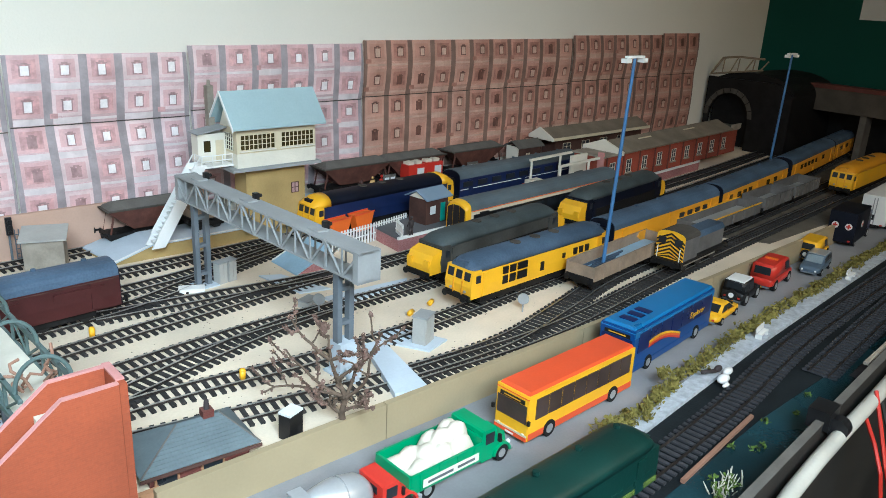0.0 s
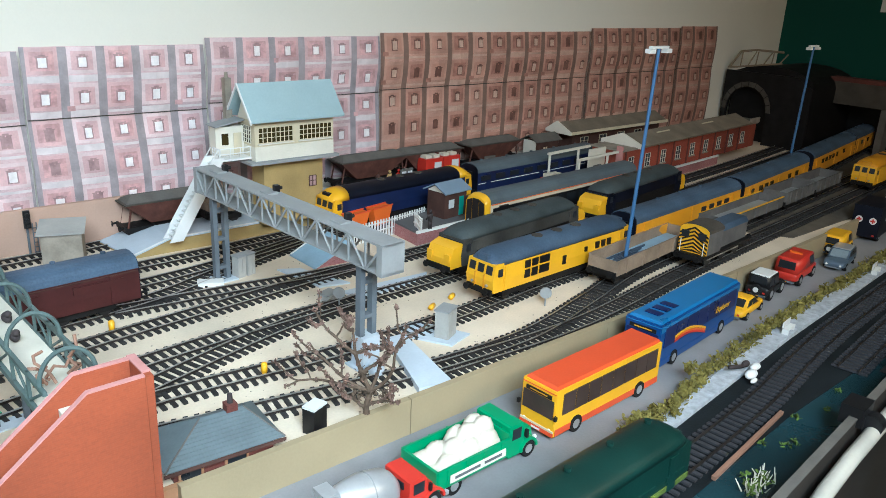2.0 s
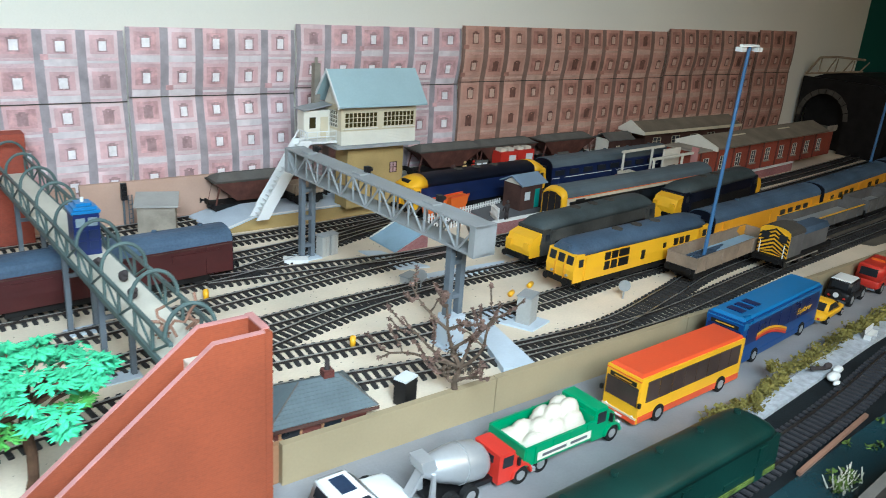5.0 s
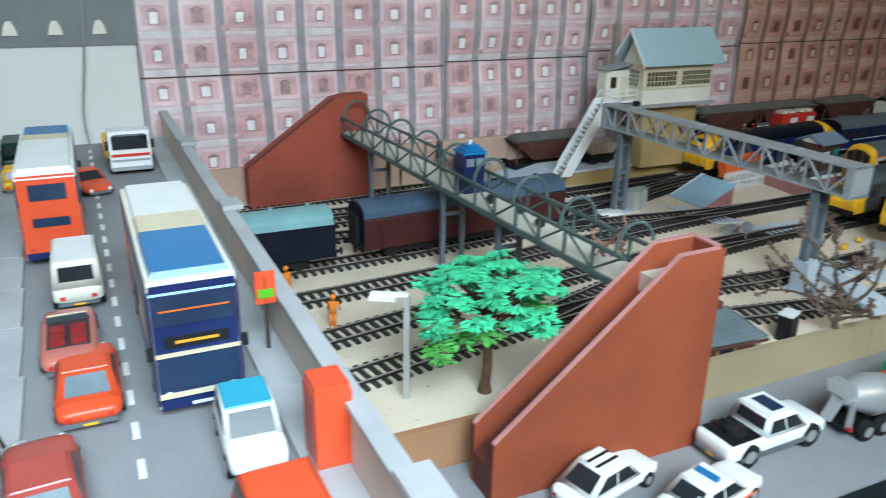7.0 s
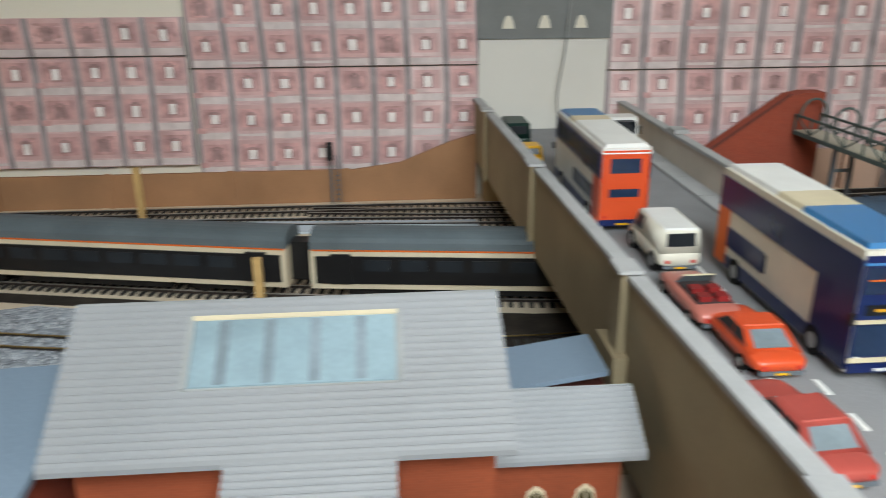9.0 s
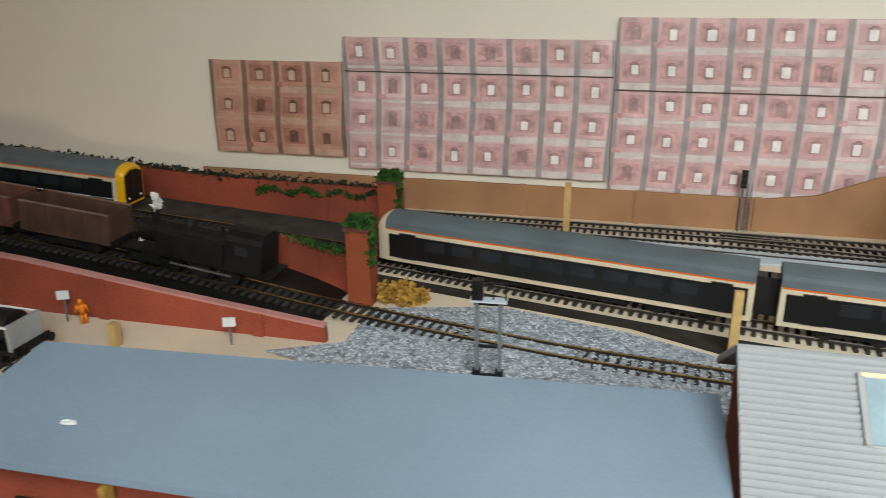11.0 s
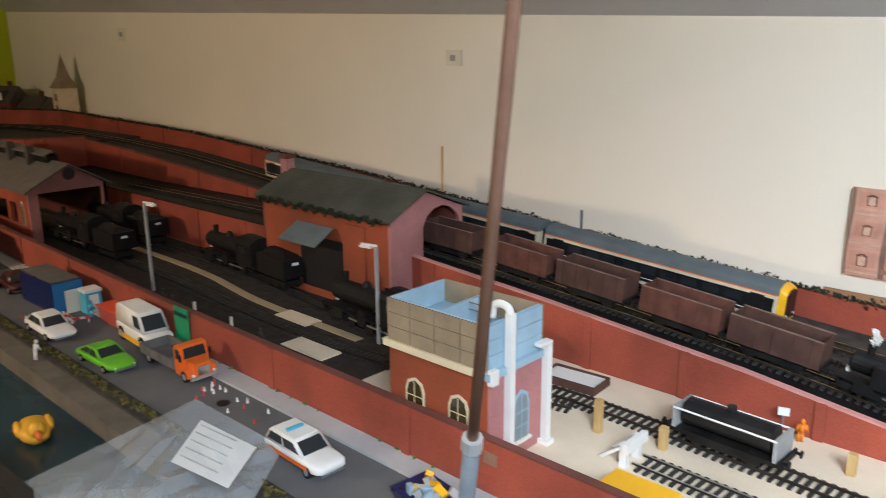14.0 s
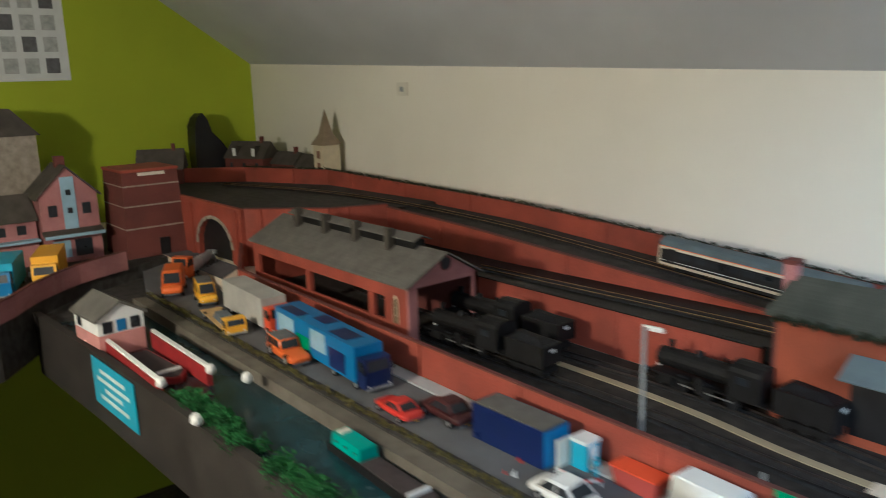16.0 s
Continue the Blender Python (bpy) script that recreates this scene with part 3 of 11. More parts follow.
def backdrop(x0, x1, z0, z1, y, brick, seed, rows, seam=0, bow=0.005, name="backdrop"):
    """Printed factory fronts on paper glued to the wall: brick bays between grey pilasters, small hooded windows, pale sill bands."""
    bd = thing(name, "printed paper backdrop of pink brick warehouse fronts", "backdrop", x0, y, z0, group="backdrop sheets", kind="structure")
    w, h = x1 - x0, z1 - z0
    cols = max(1, round(w / 0.0375))
    cw, rh = w / cols, h / rows
    rnd = random.Random(seed)
    cut = seam * rh if seam else h
    sway = [rnd.uniform(0.4, 1.0) for _ in range(cols + 1)]
    edges = [c * cw + (rnd.uniform(-0.002, 0.002) if 0 < c < cols else 0.0) for c in range(cols + 1)]

    def at(u, v, lift=0.0):
        """A point of the curling paper: it bellies out between its glued edges and between the columns."""
        c = min(cols - 1, max(0, int(u / cw)))
        g = u / cw - c
        k = sway[c] * (1 - g) + sway[c + 1] * g
        v0, v1 = (0.0, cut) if v < cut else (cut, h)
        belly = math.sin(math.pi * (v - v0) / (v1 - v0)) if v1 > v0 else 0.0
        shift = 0.0022 * k * math.sin(math.pi * 1.6 * v / h + seed)
        return (min(max(u + (shift if 0.001 < u < w - 0.001 else 0), 0), w), -0.0006 - bow * k * belly - 0.0016 * math.sin(math.pi * g) ** 2 - lift, v)

    def patch(bm, u0, u1, v0, v1, lift, nu=1, nv=1, curve=None):
        g = [[bm.verts.new(at(u0 + (u1 - u0) * i / nu, v0 + (v1 - v0) * k / nv, lift)) for k in range(nv + 1)] for i in range(nu + 1)]
        for i in range(nu):
            for k in range(nv):
                bm.faces.new((g[i][k], g[i + 1][k], g[i + 1][k + 1], g[i][k + 1]))

    bm = B()
    patch(bm, 0, w, 0, cut, 0.0, cols * 4, 10)
    if seam:
        patch(bm, 0, w, cut, h, 0.0, cols * 4, 8)
    part("sheet", bm, brick, bd, smooth=True)
    pil, win_, drk, band, red, bay, pale = B(), B(), B(), B(), B(), B(), B()
    half = 0.0042 if x0 > -0.4 else 0.0030
    for c in range(cols + 1):
        a, b = max(0.0, edges[c] - half), min(w, edges[c] + half)
        for v0, v1 in ((0.0, cut), (cut, h)) if seam else ((0.0, h),):
            patch(pil, a, b, v0 + 0.0003, v1 - 0.0003, 0.0004, 1, 12)
    for c in range(cols):
        a, b = edges[c] + half + 0.0002, edges[c + 1] - half - 0.0002
        xm = (a + b) / 2
        tall, wash = rnd.random() < 0.45, rnd.random() < 0.35
        for r in range(rows):
            zz = r * rh + 0.0004
            patch(pale if wash else bay, a, b, zz + rh * 0.24, zz + rh - 0.0012, 0.0003, 2, 4)
            patch(bay if wash else red, a + 0.0035, b - 0.0035, zz + rh * 0.34, zz + rh * 0.86, 0.0004, 2, 2)
            patch(band, a, b, zz + (0.0004 if tall else 0.003), zz + rh * (0.20 if tall else 0.16), 0.0005, 2, 1)
            if rnd.random() < 0.22:
                patch(red, a - 0.003, a + rnd.uniform(0.003, 0.006), zz + rh * 0.18, zz + rh * 0.33, 0.0007, 1, 1)
            ww, hh = rnd.uniform(0.0036, 0.0046), rh * rnd.uniform(0.15, 0.18)
            zc = zz + rh * rnd.uniform(0.55, 0.60)
            kind = rnd.random()
            patch(drk, xm - ww * 1.25, xm + ww * 1.25, zc - hh * 1.15, zc + hh * 1.0, 0.0006)
            patch(win_ if kind > 0.22 else drk, xm - ww * 0.92, xm + ww * 0.92, zc - hh * 0.95, zc + hh * 0.72, 0.0010)
            for p, q, d0, d1 in ((-1.45, -0.6, 0.85, 1.05), (-0.75, 0.75, 1.0, 1.3), (0.6, 1.45, 0.85, 1.05)):
                patch(drk, xm + ww * p, xm + ww * q, zc + hh * d0, zc + hh * d1, 0.0012)
    tan = "_tan" if brick.endswith("tan") else ""
    for nm, bm, m2, lab in (("printed_bays", bay, "print_bay" + tan, "printed brick bays"), ("printed_pale_bays", pale, "print_pale_bay" + tan, "printed pale brick bays"), ("printed_pilasters", pil, "print_pilaster" + tan, "printed grey pilasters"), ("printed_windows", win_, "print_window" + tan, "printed pale windows"),
                            ("printed_hoods", drk, "print_dark" + tan, "printed dark window hoods"), ("printed_frames", red, "print_red" + tan, "printed brown-red window frames"), ("printed_bands", band, "print_band" + tan, "printed pale stone bands")):
        if bm.verts:
            part(nm, bm, m2, bd, lab)["kind"] = "stuff"
        else:
            bm.free()
    if seam:
        bm = B()
        patch(bm, 0, w, cut - 0.0005, cut + 0.0005, 0.0018, cols * 4, 1)
        part("paper_seam", bm, "roof_dark", bd, "dark paper seam")["kind"] = "stuff"
    return bd


BY = 1.079
for i, (x0, x1, z0, z1, mt, rows, seam) in enumerate((
        (-1.183, -1.022, 0.052, 0.157, "brick_print_tan", 3, 0), (-1.02, -0.733, 0.040, 0.184, "brick_print", 4, 3), (-0.731, -0.449, 0.030, 0.206, "brick_print", 5, 3),
        (-0.319, -0.002, 0.022, 0.199, "brick_print", 5, 3), (0.0, 0.186, 0.026, 0.203, "brick_print", 5, 3), (0.188, 0.427, 0.030, 0.210, "brick_print", 5, 3), (0.429, 0.857, 0.030, 0.214, "brick_print_tan", 5, 3),
        (0.859, 1.118, 0.030, 0.219, "brick_print_tan", 5, 3), (1.12, 1.245, 0.030, 0.222, "brick_print_tan", 5, 3))):
    backdrop(x0, x1, z0, z1, BY, mt, 10 + i, rows, seam, 0.002 if x0 < 0 else 0.005)

# white panel at the road's end with a grey band of three bells
panel = thing("road_end_panel", "white card panel with a dark grey band at the road's end", "panel", -0.449, BY, 0.06, kind="structure")
part("card", box(B(), 0, 0.129, -0.004, 0, 0, 0.10), "panel_white", panel, "white card")
part("band", box(B(), -0.002, 0.131, -0.006, 0, 0.10, 0.142), "panel_grey", panel, "dark grey band")
for k in range(3):
    x = 0.028 + k * 0.036
    part("bell_shape", extr(B(), [(x - 0.006, 0.110), (x + 0.006, 0.110), (x + 0.0045, 0.117), (x + 0.002, 0.122), (x - 0.002, 0.122), (x - 0.0045, 0.117)], "y", -0.0075, -0.006), "cream_light", panel, "small pale bell shape")

# low card walls under the backdrop
low = thing("card_wall", "low brown card retaining wall with butted panels", "wall", 0, 0, 0, kind="structure")
for a, b in ((-1.20, -1.06), (-1.06, -0.93), (-0.93, -0.82), (-0.82, -0.70), (-0.70, -0.584)):
    part("panel", box(B(), a + 0.001, b - 0.001, 1.066, 1.070, 0, 0.034), "card_brown", low, bev=0.0006)
    part("pilaster", box(B(), b - 0.003, b + 0.003, 1.064, 1.0655, 0, 0.036), "card_brown", low)
part("panel", extr(B(), [(-0.583, 0), (-0.452, 0), (-0.452, 0.068), (-0.48, 0.060), (-0.53, 0.040), (-0.583, 0.033)], "y", 1.066, 1.070), "card_brown", low, "brown card wing rising to the bridge")
low2 = thing("card_wall", "low pinkish card retaining wall below the backdrop", "wall", 0, 0, 0, kind="structure")
for a, b, h in ((-0.295, -0.215, 0.036), (-0.213, -0.06, 0.044), (-0.058, 0.10, 0.046), (0.10, 0.2, 0.046)):
    part("panel", box(B(), a + 0.0008, b - 0.0008, 1.066, 1.071, 0, h), "card_pink", low2, bev=0.0006)

# ---- platforms ----
plat = thing("signal_box_platform", "pale grey platform with a curved ramp end and buff sides", "platform", kind="structure")
bm = B()
pts = [(0.050, 1.060), (0.060, 0.993), (0.100, 0.993), (0.14, 0.992), (0.45, 1.0), (0.45, 1.064), (0.105, 1.064)]
zs = [0.001, 0.001, 0.0135, 0.0140, 0.0140, 0.0140, 0.0135]
lo = [bm.verts.new((*p, 0)) for p in pts]
hi = [bm.verts.new((*p, z)) for p, z in zip(pts, zs)]
bm.faces.new(lo[::-1])
for i in range(7):
    bm.faces.new((lo[i], lo[(i + 1) % 7], hi[(i + 1) % 7], hi[i]))
for f in ((0, 1, 2, 6), (6, 2, 3), (6, 3, 4, 5)):
    bm.faces.new([hi[i] for i in f])
part("side", bm, "ochre", plat, "ochre platform side")
bm = B()
for f in ((0, 1, 2, 6), (6, 2, 3), (6, 3, 4, 5)):
    tri = [(pts[i][0], pts[i][1] - (0.0015 if i in (1, 2, 3, 4) else 0), zs[i] + 0.0008) for i in f]
    v = [bm.verts.new(p) for p in tri] + [bm.verts.new((p[0], p[1], p[2] + 0.0016)) for p in tri]
    k = len(f)
    bm.faces.new(v[:k][::-1])
    bm.faces.new(v[k:])
    for i in range(k):
        bm.faces.new((v[i], v[(i + 1) % k], v[k + (i + 1) % k], v[k + i]))
part("surface", bm, "plat_grey", plat, "pale grey surface")
part("edge", sweep(B(), [(0.060, 0.9925, 0.0012), (0.100, 0.9925, 0.0137), (0.14, 0.9915, 0.0142), (0.45, 0.9995, 0.0142)], 0.0028, 0.0021, 0.0028), "white", plat, "white platform edge")
st = thing("station_platform", "grey station platform with brick sides and a white edge", "platform", kind="structure")
bm = B()
PL = [(0.33, 0.868), (0.66, 0.885), (1.05, 0.925), (1.05, 0.985), (0.66, 0.957), (0.335, 0.925)]
extr(bm, PL, "z", 0, 0.0135)
part("side", bm, "brick_rose", st, "pink brick side")
bm = extr(B(), PL, "z", 0.0138, 0.016)
part("surface", bm, "tarmac_dark", st, "dark grey surface")
bm = B()
sweep(bm, [(0.33, 0.8686, 0), (0.66, 0.8855, 0), (1.05, 0.9255, 0)], 0.003, 0.0138, 0.0168)
part("edge", bm, "white", st, "white platform edge")
back = thing("back_platform", "narrow grey back platform with a pale edge", "platform", kind="structure")
part("side", extr(B(), [(0.30, 1.012), (1.1, 1.022), (1.1, 1.076), (0.30, 1.072)], "z", 0, 0.018), "concrete", back)
part("surface", extr(B(), [(0.30, 1.011), (1.1, 1.021), (1.1, 1.076), (0.30, 1.072)], "z", 0.0182, 0.020), "plat_grey", back, "pale grey surface")

# ---- road bridge over the tracks ----
br = thing("road_bridge", "grey card road bridge with concrete parapets over the tracks", "bridge", kind="structure")
BX0, BX1, BD = -0.447, -0.300, 0.070
part("deck", extr(B(), [(-0.4245, 0.36), (BX1 - 0.004, 0.36), (BX1 - 0.004, 1.075), (-0.4483, 1.075), (-0.4343, 0.60)], "z", BD - 0.006, BD), "asphalt", br, "grey model road surface")


def west(y):
    """The west parapet's outer face, splaying slightly towards the depot."""
    return -0.4525 + (0.014 * (1.075 - y) / 0.475 if y > 0.6 else 0.014 + 0.010 * (0.6 - y) / 0.24)


part("parapet", box(B(), BX1 - 0.004, BX1, 0.445, 1.075, BD - 0.03, 0.0945), "parapet_buff", br, bev=0.0005)
part("coping", box(B(), BX1 - 0.006, BX1 + 0.002, 0.445, 1.075, 0.0948, 0.0972), "pave", br, "pale concrete coping", bev=0.0004)
for ya, yb in ((0.36, 0.5998), (0.60, 1.075)):
    part("parapet", extr(B(), [(west(ya), ya), (west(ya) + 0.004, ya), (west(yb) + 0.004, yb), (west(yb), yb)], "z", BD - (0.03 if ya > 0.5 else 0.06), 0.1), "card_buff", br)
    part("coping", extr(B(), [(west(ya) - 0.002, ya), (west(ya) + 0.006, ya), (west(yb) + 0.006, yb), (west(yb) - 0.002, yb)], "z", 0.1003, 0.1028), "pave", br, "pale concrete coping")
part("end_block", box(B(), BX1 - 0.006, BX1 + 0.006, 0.440, 0.460, 0.0976, 0.0995), "pave", br, "wide pale end block", bev=0.0006)
for y in (1.0, 0.80, 0.61, 0.45):
    part("pier_strip", box(B(), west(y) - 0.004, west(y) - 0.0005, y - 0.006, y + 0.006, BD - 0.032, 0.1035), "card_buff", br, bev=0.0004)
    part("pier_cap", box(B(), west(y) - 0.006, west(y) + 0.005, y - 0.008, y + 0.008, 0.1038, 0.1055), "pave", br, bev=0.0003)
for y in (0.92, 0.74):
    part("pier_cap", box(B(), BX1 - 0.006, BX1 + 0.006, y - 0.009, y + 0.009, 0.0976, 0.1005), "pave", br, bev=0.0003)
for k in range(14):
    y = 0.361 + k * 0.051
    part("slab", box(B(), west(y) + 0.0047, west(y) + 0.027, y, y + 0.050, BD, BD + 0.0022), "pave", br, bev=0.0003)
    if y > 0.44:
        part("slab", box(B(), BX1 - 0.020, BX1 - 0.0045, y, y + 0.050, BD, BD + 0.0022), "pave", br, bev=0.0003)
for k in range(24):
    y = 0.45 + k * 0.0255
    part("lane_dash", box(B(), -0.3725, -0.3700, y, y + 0.0115, BD, BD + 0.0004), "white_line", br)
for x0, y0, y1 in ((BX0 + 0.002, 1.052, 1.07), (BX0 + 0.002, 0.60, 0.63)):
    part("abutment", box(B(), x0, BX1 - 0.002, y0, y1, 0.0, BD - 0.0062), "ply" if y0 > 1 else "card_buff", br, bev=0.0005)
part("abutment", box(B(), BX0 + 0.002, BX1 - 0.002, 0.36, 0.47, -0.024, BD - 0.0062), "card_buff", br)
beam = extr(B(), [(-0.295, 0.43), (-0.29, 0.436), (-0.165, 0.476), (-0.168, 0.468)], "z", 0.03, 0.034)
solid("grey_beam", extr(beam, [(-0.292, 0.431), (-0.288, 0.431), (-0.288, 0.435), (-0.292, 0.435)], "z", -0.0235, 0.03), "steel_grey", "grey plastic strip resting beside the bridge end", "strip")
# ---- track ----
sleeper_me = finish(box(B(), -0.0016, 0.0016, -0.0148, 0.0148, 0, 0.0017), "sleeper", "sleeper_piece", 0.0003, seg=1)
sleeper_low_me = finish(box(B(), -0.0016, 0.0016, -0.0148, 0.0148, 0, 0.0017), "sleeper", "sleeper_low", 0.0003, seg=1)


def track(pts, rail="rail", single=True, low=False, gap=0.0074, label="model railway track with steel rails on black sleepers"):
    path = spline(pts, 0.012)
    tr = thing("track", label, "track", group="tracks", kind="structure")
    for s in (-0.00825, 0.00825):
        web = part("rail", sweep(B(), path, 0.0007, 0.0017, 0.0035, s), "rail_dark", tr)
        part("rail_head", sweep(B(), path, 0.0011, 0.0036, 0.0042, s), rail, web, "worn rail head")
    lens = [0.0]
    for a, b in zip(path, path[1:]):
        lens.append(lens[-1] + (b - a).length)
    n, k, bm = int(lens[-1] / gap), 0, B()
    for i in range(n):
        d = (i + 0.5) * gap
        while lens[k + 1] < d:
            k += 1
        f = (d - lens[k]) / (lens[k + 1] - lens[k])
        p, w = path[k].lerp(path[k + 1], f), path[k + 1] - path[k]
        m = Matrix.Translation(p) @ Matrix.Rotation(math.atan2(w.y, w.x), 4, "Z") @ Matrix.Rotation(-math.asin(max(-1, min(1, w.z / w.length))), 4, "Y")
        if single and i < 300:
            piece("sleeper", sleeper_low_me if low else sleeper_me, tr, m)
        else:
            c = [m @ Vector(q) for q in ((-0.0016, -0.0148, 0), (0.0016, -0.0148, 0), (0.0016, 0.0148, 0), (-0.0016, 0.0148, 0))]
            up = m.to_3x3() @ Vector((0, 0, 0.0017))
            hexa(bm, c, [q + up for q in c])
    if bm.verts:
        part("sleepers", bm, "sleeper", tr)["kind"] = "stuff"
    else:
        bm.free()
    return path


def along(path, s, up=0.0042):
    """The pose of a vehicle whose middle stands s metres along the path."""
    d = 0.0
    for a, b in zip(path, path[1:]):
        l = (b - a).length
        if d + l >= s:
            p, w = a.lerp(b, (s - d) / l), b - a
            return Matrix.Translation(p + Vector((0, 0, up))) @ Matrix.Rotation(math.atan2(w.y, w.x), 4, "Z") @ Matrix.Rotation(-math.asin(w.z / w.length), 4, "Y")
        d += l
    return Matrix.Translation(path[-1])


# yard tracks, front to back
T_fence = track([(0.15, 0.628), (0.31, 0.620), (0.49, 0.640), (0.60, 0.651), (0.86, 0.672), (1.45, 0.715)])
T_front = track([(-0.055, 0.668), (0.031, 0.653), (0.145, 0.635), (0.26, 0.630), (0.367, 0.652), (0.46, 0.674), (0.62, 0.690), (0.9, 0.713), (1.45, 0.765)])
T_31 = track([(-0.30, 0.665), (-0.16, 0.69), (-0.029, 0.708), (0.112, 0.696), (0.239, 0.697), (0.36, 0.708), (0.49, 0.714), (0.758, 0.737), (1.026, 0.772), (1.45, 0.84)])
T_37 = track([(-0.30, 0.722), (-0.16, 0.745), (-0.014, 0.765), (0.12, 0.775), (0.29, 0.775), (0.45, 0.79), (0.62, 0.815), (0.9, 0.85), (1.4, 0.91)])
T_x1 = track([(-0.10, 0.702), (0.0, 0.735), (0.10, 0.762), (0.2, 0.775)])
T_dmu = track([(-1.02, 0.917), (-0.95, 0.900), (-0.80, 0.868), (-0.62, 0.833), (-0.40, 0.803), (-0.27, 0.798), (-0.12, 0.808), (0.02, 0.825), (0.2, 0.842), (0.42, 0.853), (0.66, 0.868), (1.05, 0.905), (1.45, 0.96)])
T_mar = track([(-0.92, 0.955), (-0.70, 0.905), (-0.48, 0.868), (-0.30, 0.858), (-0.14, 0.862), (0.02, 0.876), (0.1, 0.901), (0.2, 0.937), (0.3, 0.957), (0.42, 0.968), (0.7, 0.985), (1.1, 1.0)])
T_x2 = track([(0.0, 0.87), (0.1, 0.86), (0.2, 0.848), (0.28, 0.846)])
T_b1 = track([(-0.45, 0.945), (-0.25, 0.927), (-0.1, 0.918), (0.04, 0.918), (0.16, 0.935), (0.26, 0.958), (0.36, 0.966)])
T_b2 = track([(-1.0, 1.006), (-0.7, 1.0), (-0.45, 0.985), (-0.2, 0.965), (0.0, 0.965), (0.13, 0.968), (0.27, 0.978)], single=False)
T_b3 = track([(-1.02, 1.040), (-0.6, 1.036), (-0.3, 1.03), (0.0, 1.045), (0.10, 1.055), (0.3, 1.055)], single=False)
T_b4 = track([(-0.62, 1.03), (-0.45, 1.01), (-0.3, 0.995), (-0.15, 0.99), (0.0, 0.99)], single=False)
# the front line below the road
T_low = track([(0.0, 0.452, -0.023), (0.10, 0.4535, -0.023), (0.22, 0.459, -0.023), (0.36, 0.4715, -0.023), (0.537, 0.496, -0.023), (0.78, 0.514, -0.023), (1.45, 0.565, -0.023)], rail="rail_dark", low=True, gap=0.0074)
T_low2 = track([(0.475, 0.452, -0.023), (0.67, 0.472, -0.023), (0.9, 0.492, -0.023), (1.45, 0.535, -0.023)], rail="rail_dark", low=True, gap=0.0074)
# middle lines towards the incline, with brass rails
T_in1 = track([(-0.30, 0.76), (-0.45, 0.735), (-0.696, 0.752), (-0.82, 0.772), (-0.94, 0.79, 0.004), (-1.044, 0.793, 0.018), (-1.164, 0.793, 0.033), (-1.38, 0.793, 0.052), (-1.6, 0.793, 0.066), (-1.9, 0.79, 0.068), (-2.4, 0.79, 0.058)], rail="rail_brass")
T_in2 = track([(-0.40, 0.815), (-0.62, 0.85), (-0.80, 0.888), (-0.95, 0.913, 0.003), (-1.1, 0.918, 0.0135), (-1.4, 0.92, 0.034), (-1.9, 0.925, 0.0635), (-2.5, 0.93, 0.101), (-3.0, 0.90, 0.112), (-3.4, 0.78, 0.115)], rail="rail_brass")
T_y1 = track([(-0.78, 0.655), (-0.95, 0.655), (-1.1, 0.662), (-1.28, 0.668), (-1.42, 0.655), (-1.6, 0.665), (-1.9, 0.70), (-2.15, 0.69), (-2.6, 0.675)], rail="rail_dark")
T_y2 = track([(-0.78, 0.60), (-0.95, 0.600), (-1.1, 0.605), (-1.19, 0.608)])
T_y3 = track([(-1.28, 0.655), (-1.42, 0.622), (-1.55, 0.605), (-1.75, 0.605), (-1.95, 0.615), (-2.2, 0.608), (-2.6, 0.60)], rail="rail_dark")

# ---- rail vehicles: built nose first along +x, wheels at z = 0 ----


def bogie(parent, x, wheels=2, wb=0.034, m="soot_shade"):
    bg = part("bogie", box(B(), x - wb / 2 - 0.008, x + wb / 2 + 0.008, -0.0125, 0.0125, 0.0045, 0.0105), m, parent, bev=0.0008)
    for k in range(wheels):
        xx = x - wb / 2 + wb * k / max(1, wheels - 1)
        bm = B()
        for s in (-1, 1):
            cyl(bm, (xx, s * 0.0075, 0.0065), (xx, s * 0.0098, 0.0065), 0.0065, n=14)
        part("wheelset", bm, "black", bg)


def buffers(parent, x, d, m="soot_shade"):
    bm = box(B(), min(x, x + d * 0.002), max(x, x + d * 0.002), -0.0155, 0.0155, 0.010, 0.0155)
    part("buffer_beam", bm, m, parent)
    for s in (-1, 1):
        bm = cyl(B(), (x, s * 0.0115, 0.0135), (x + d * 0.006, s * 0.0115, 0.0135), 0.0013, n=8)
        cyl(bm, (x + d * 0.006, s * 0.0115, 0.0135), (x + d * 0.007, s * 0.0115, 0.0135), 0.0032, n=10)
        part("buffer", bm, "soot_shade", parent)


def roof_outline(w, z0, z1, n=10, k=0.8):
    return [(w * math.cos(math.pi * i / n), z0 + (z1 - z0) * math.sin(math.pi * i / n) ** k) for i in range(n + 1)]


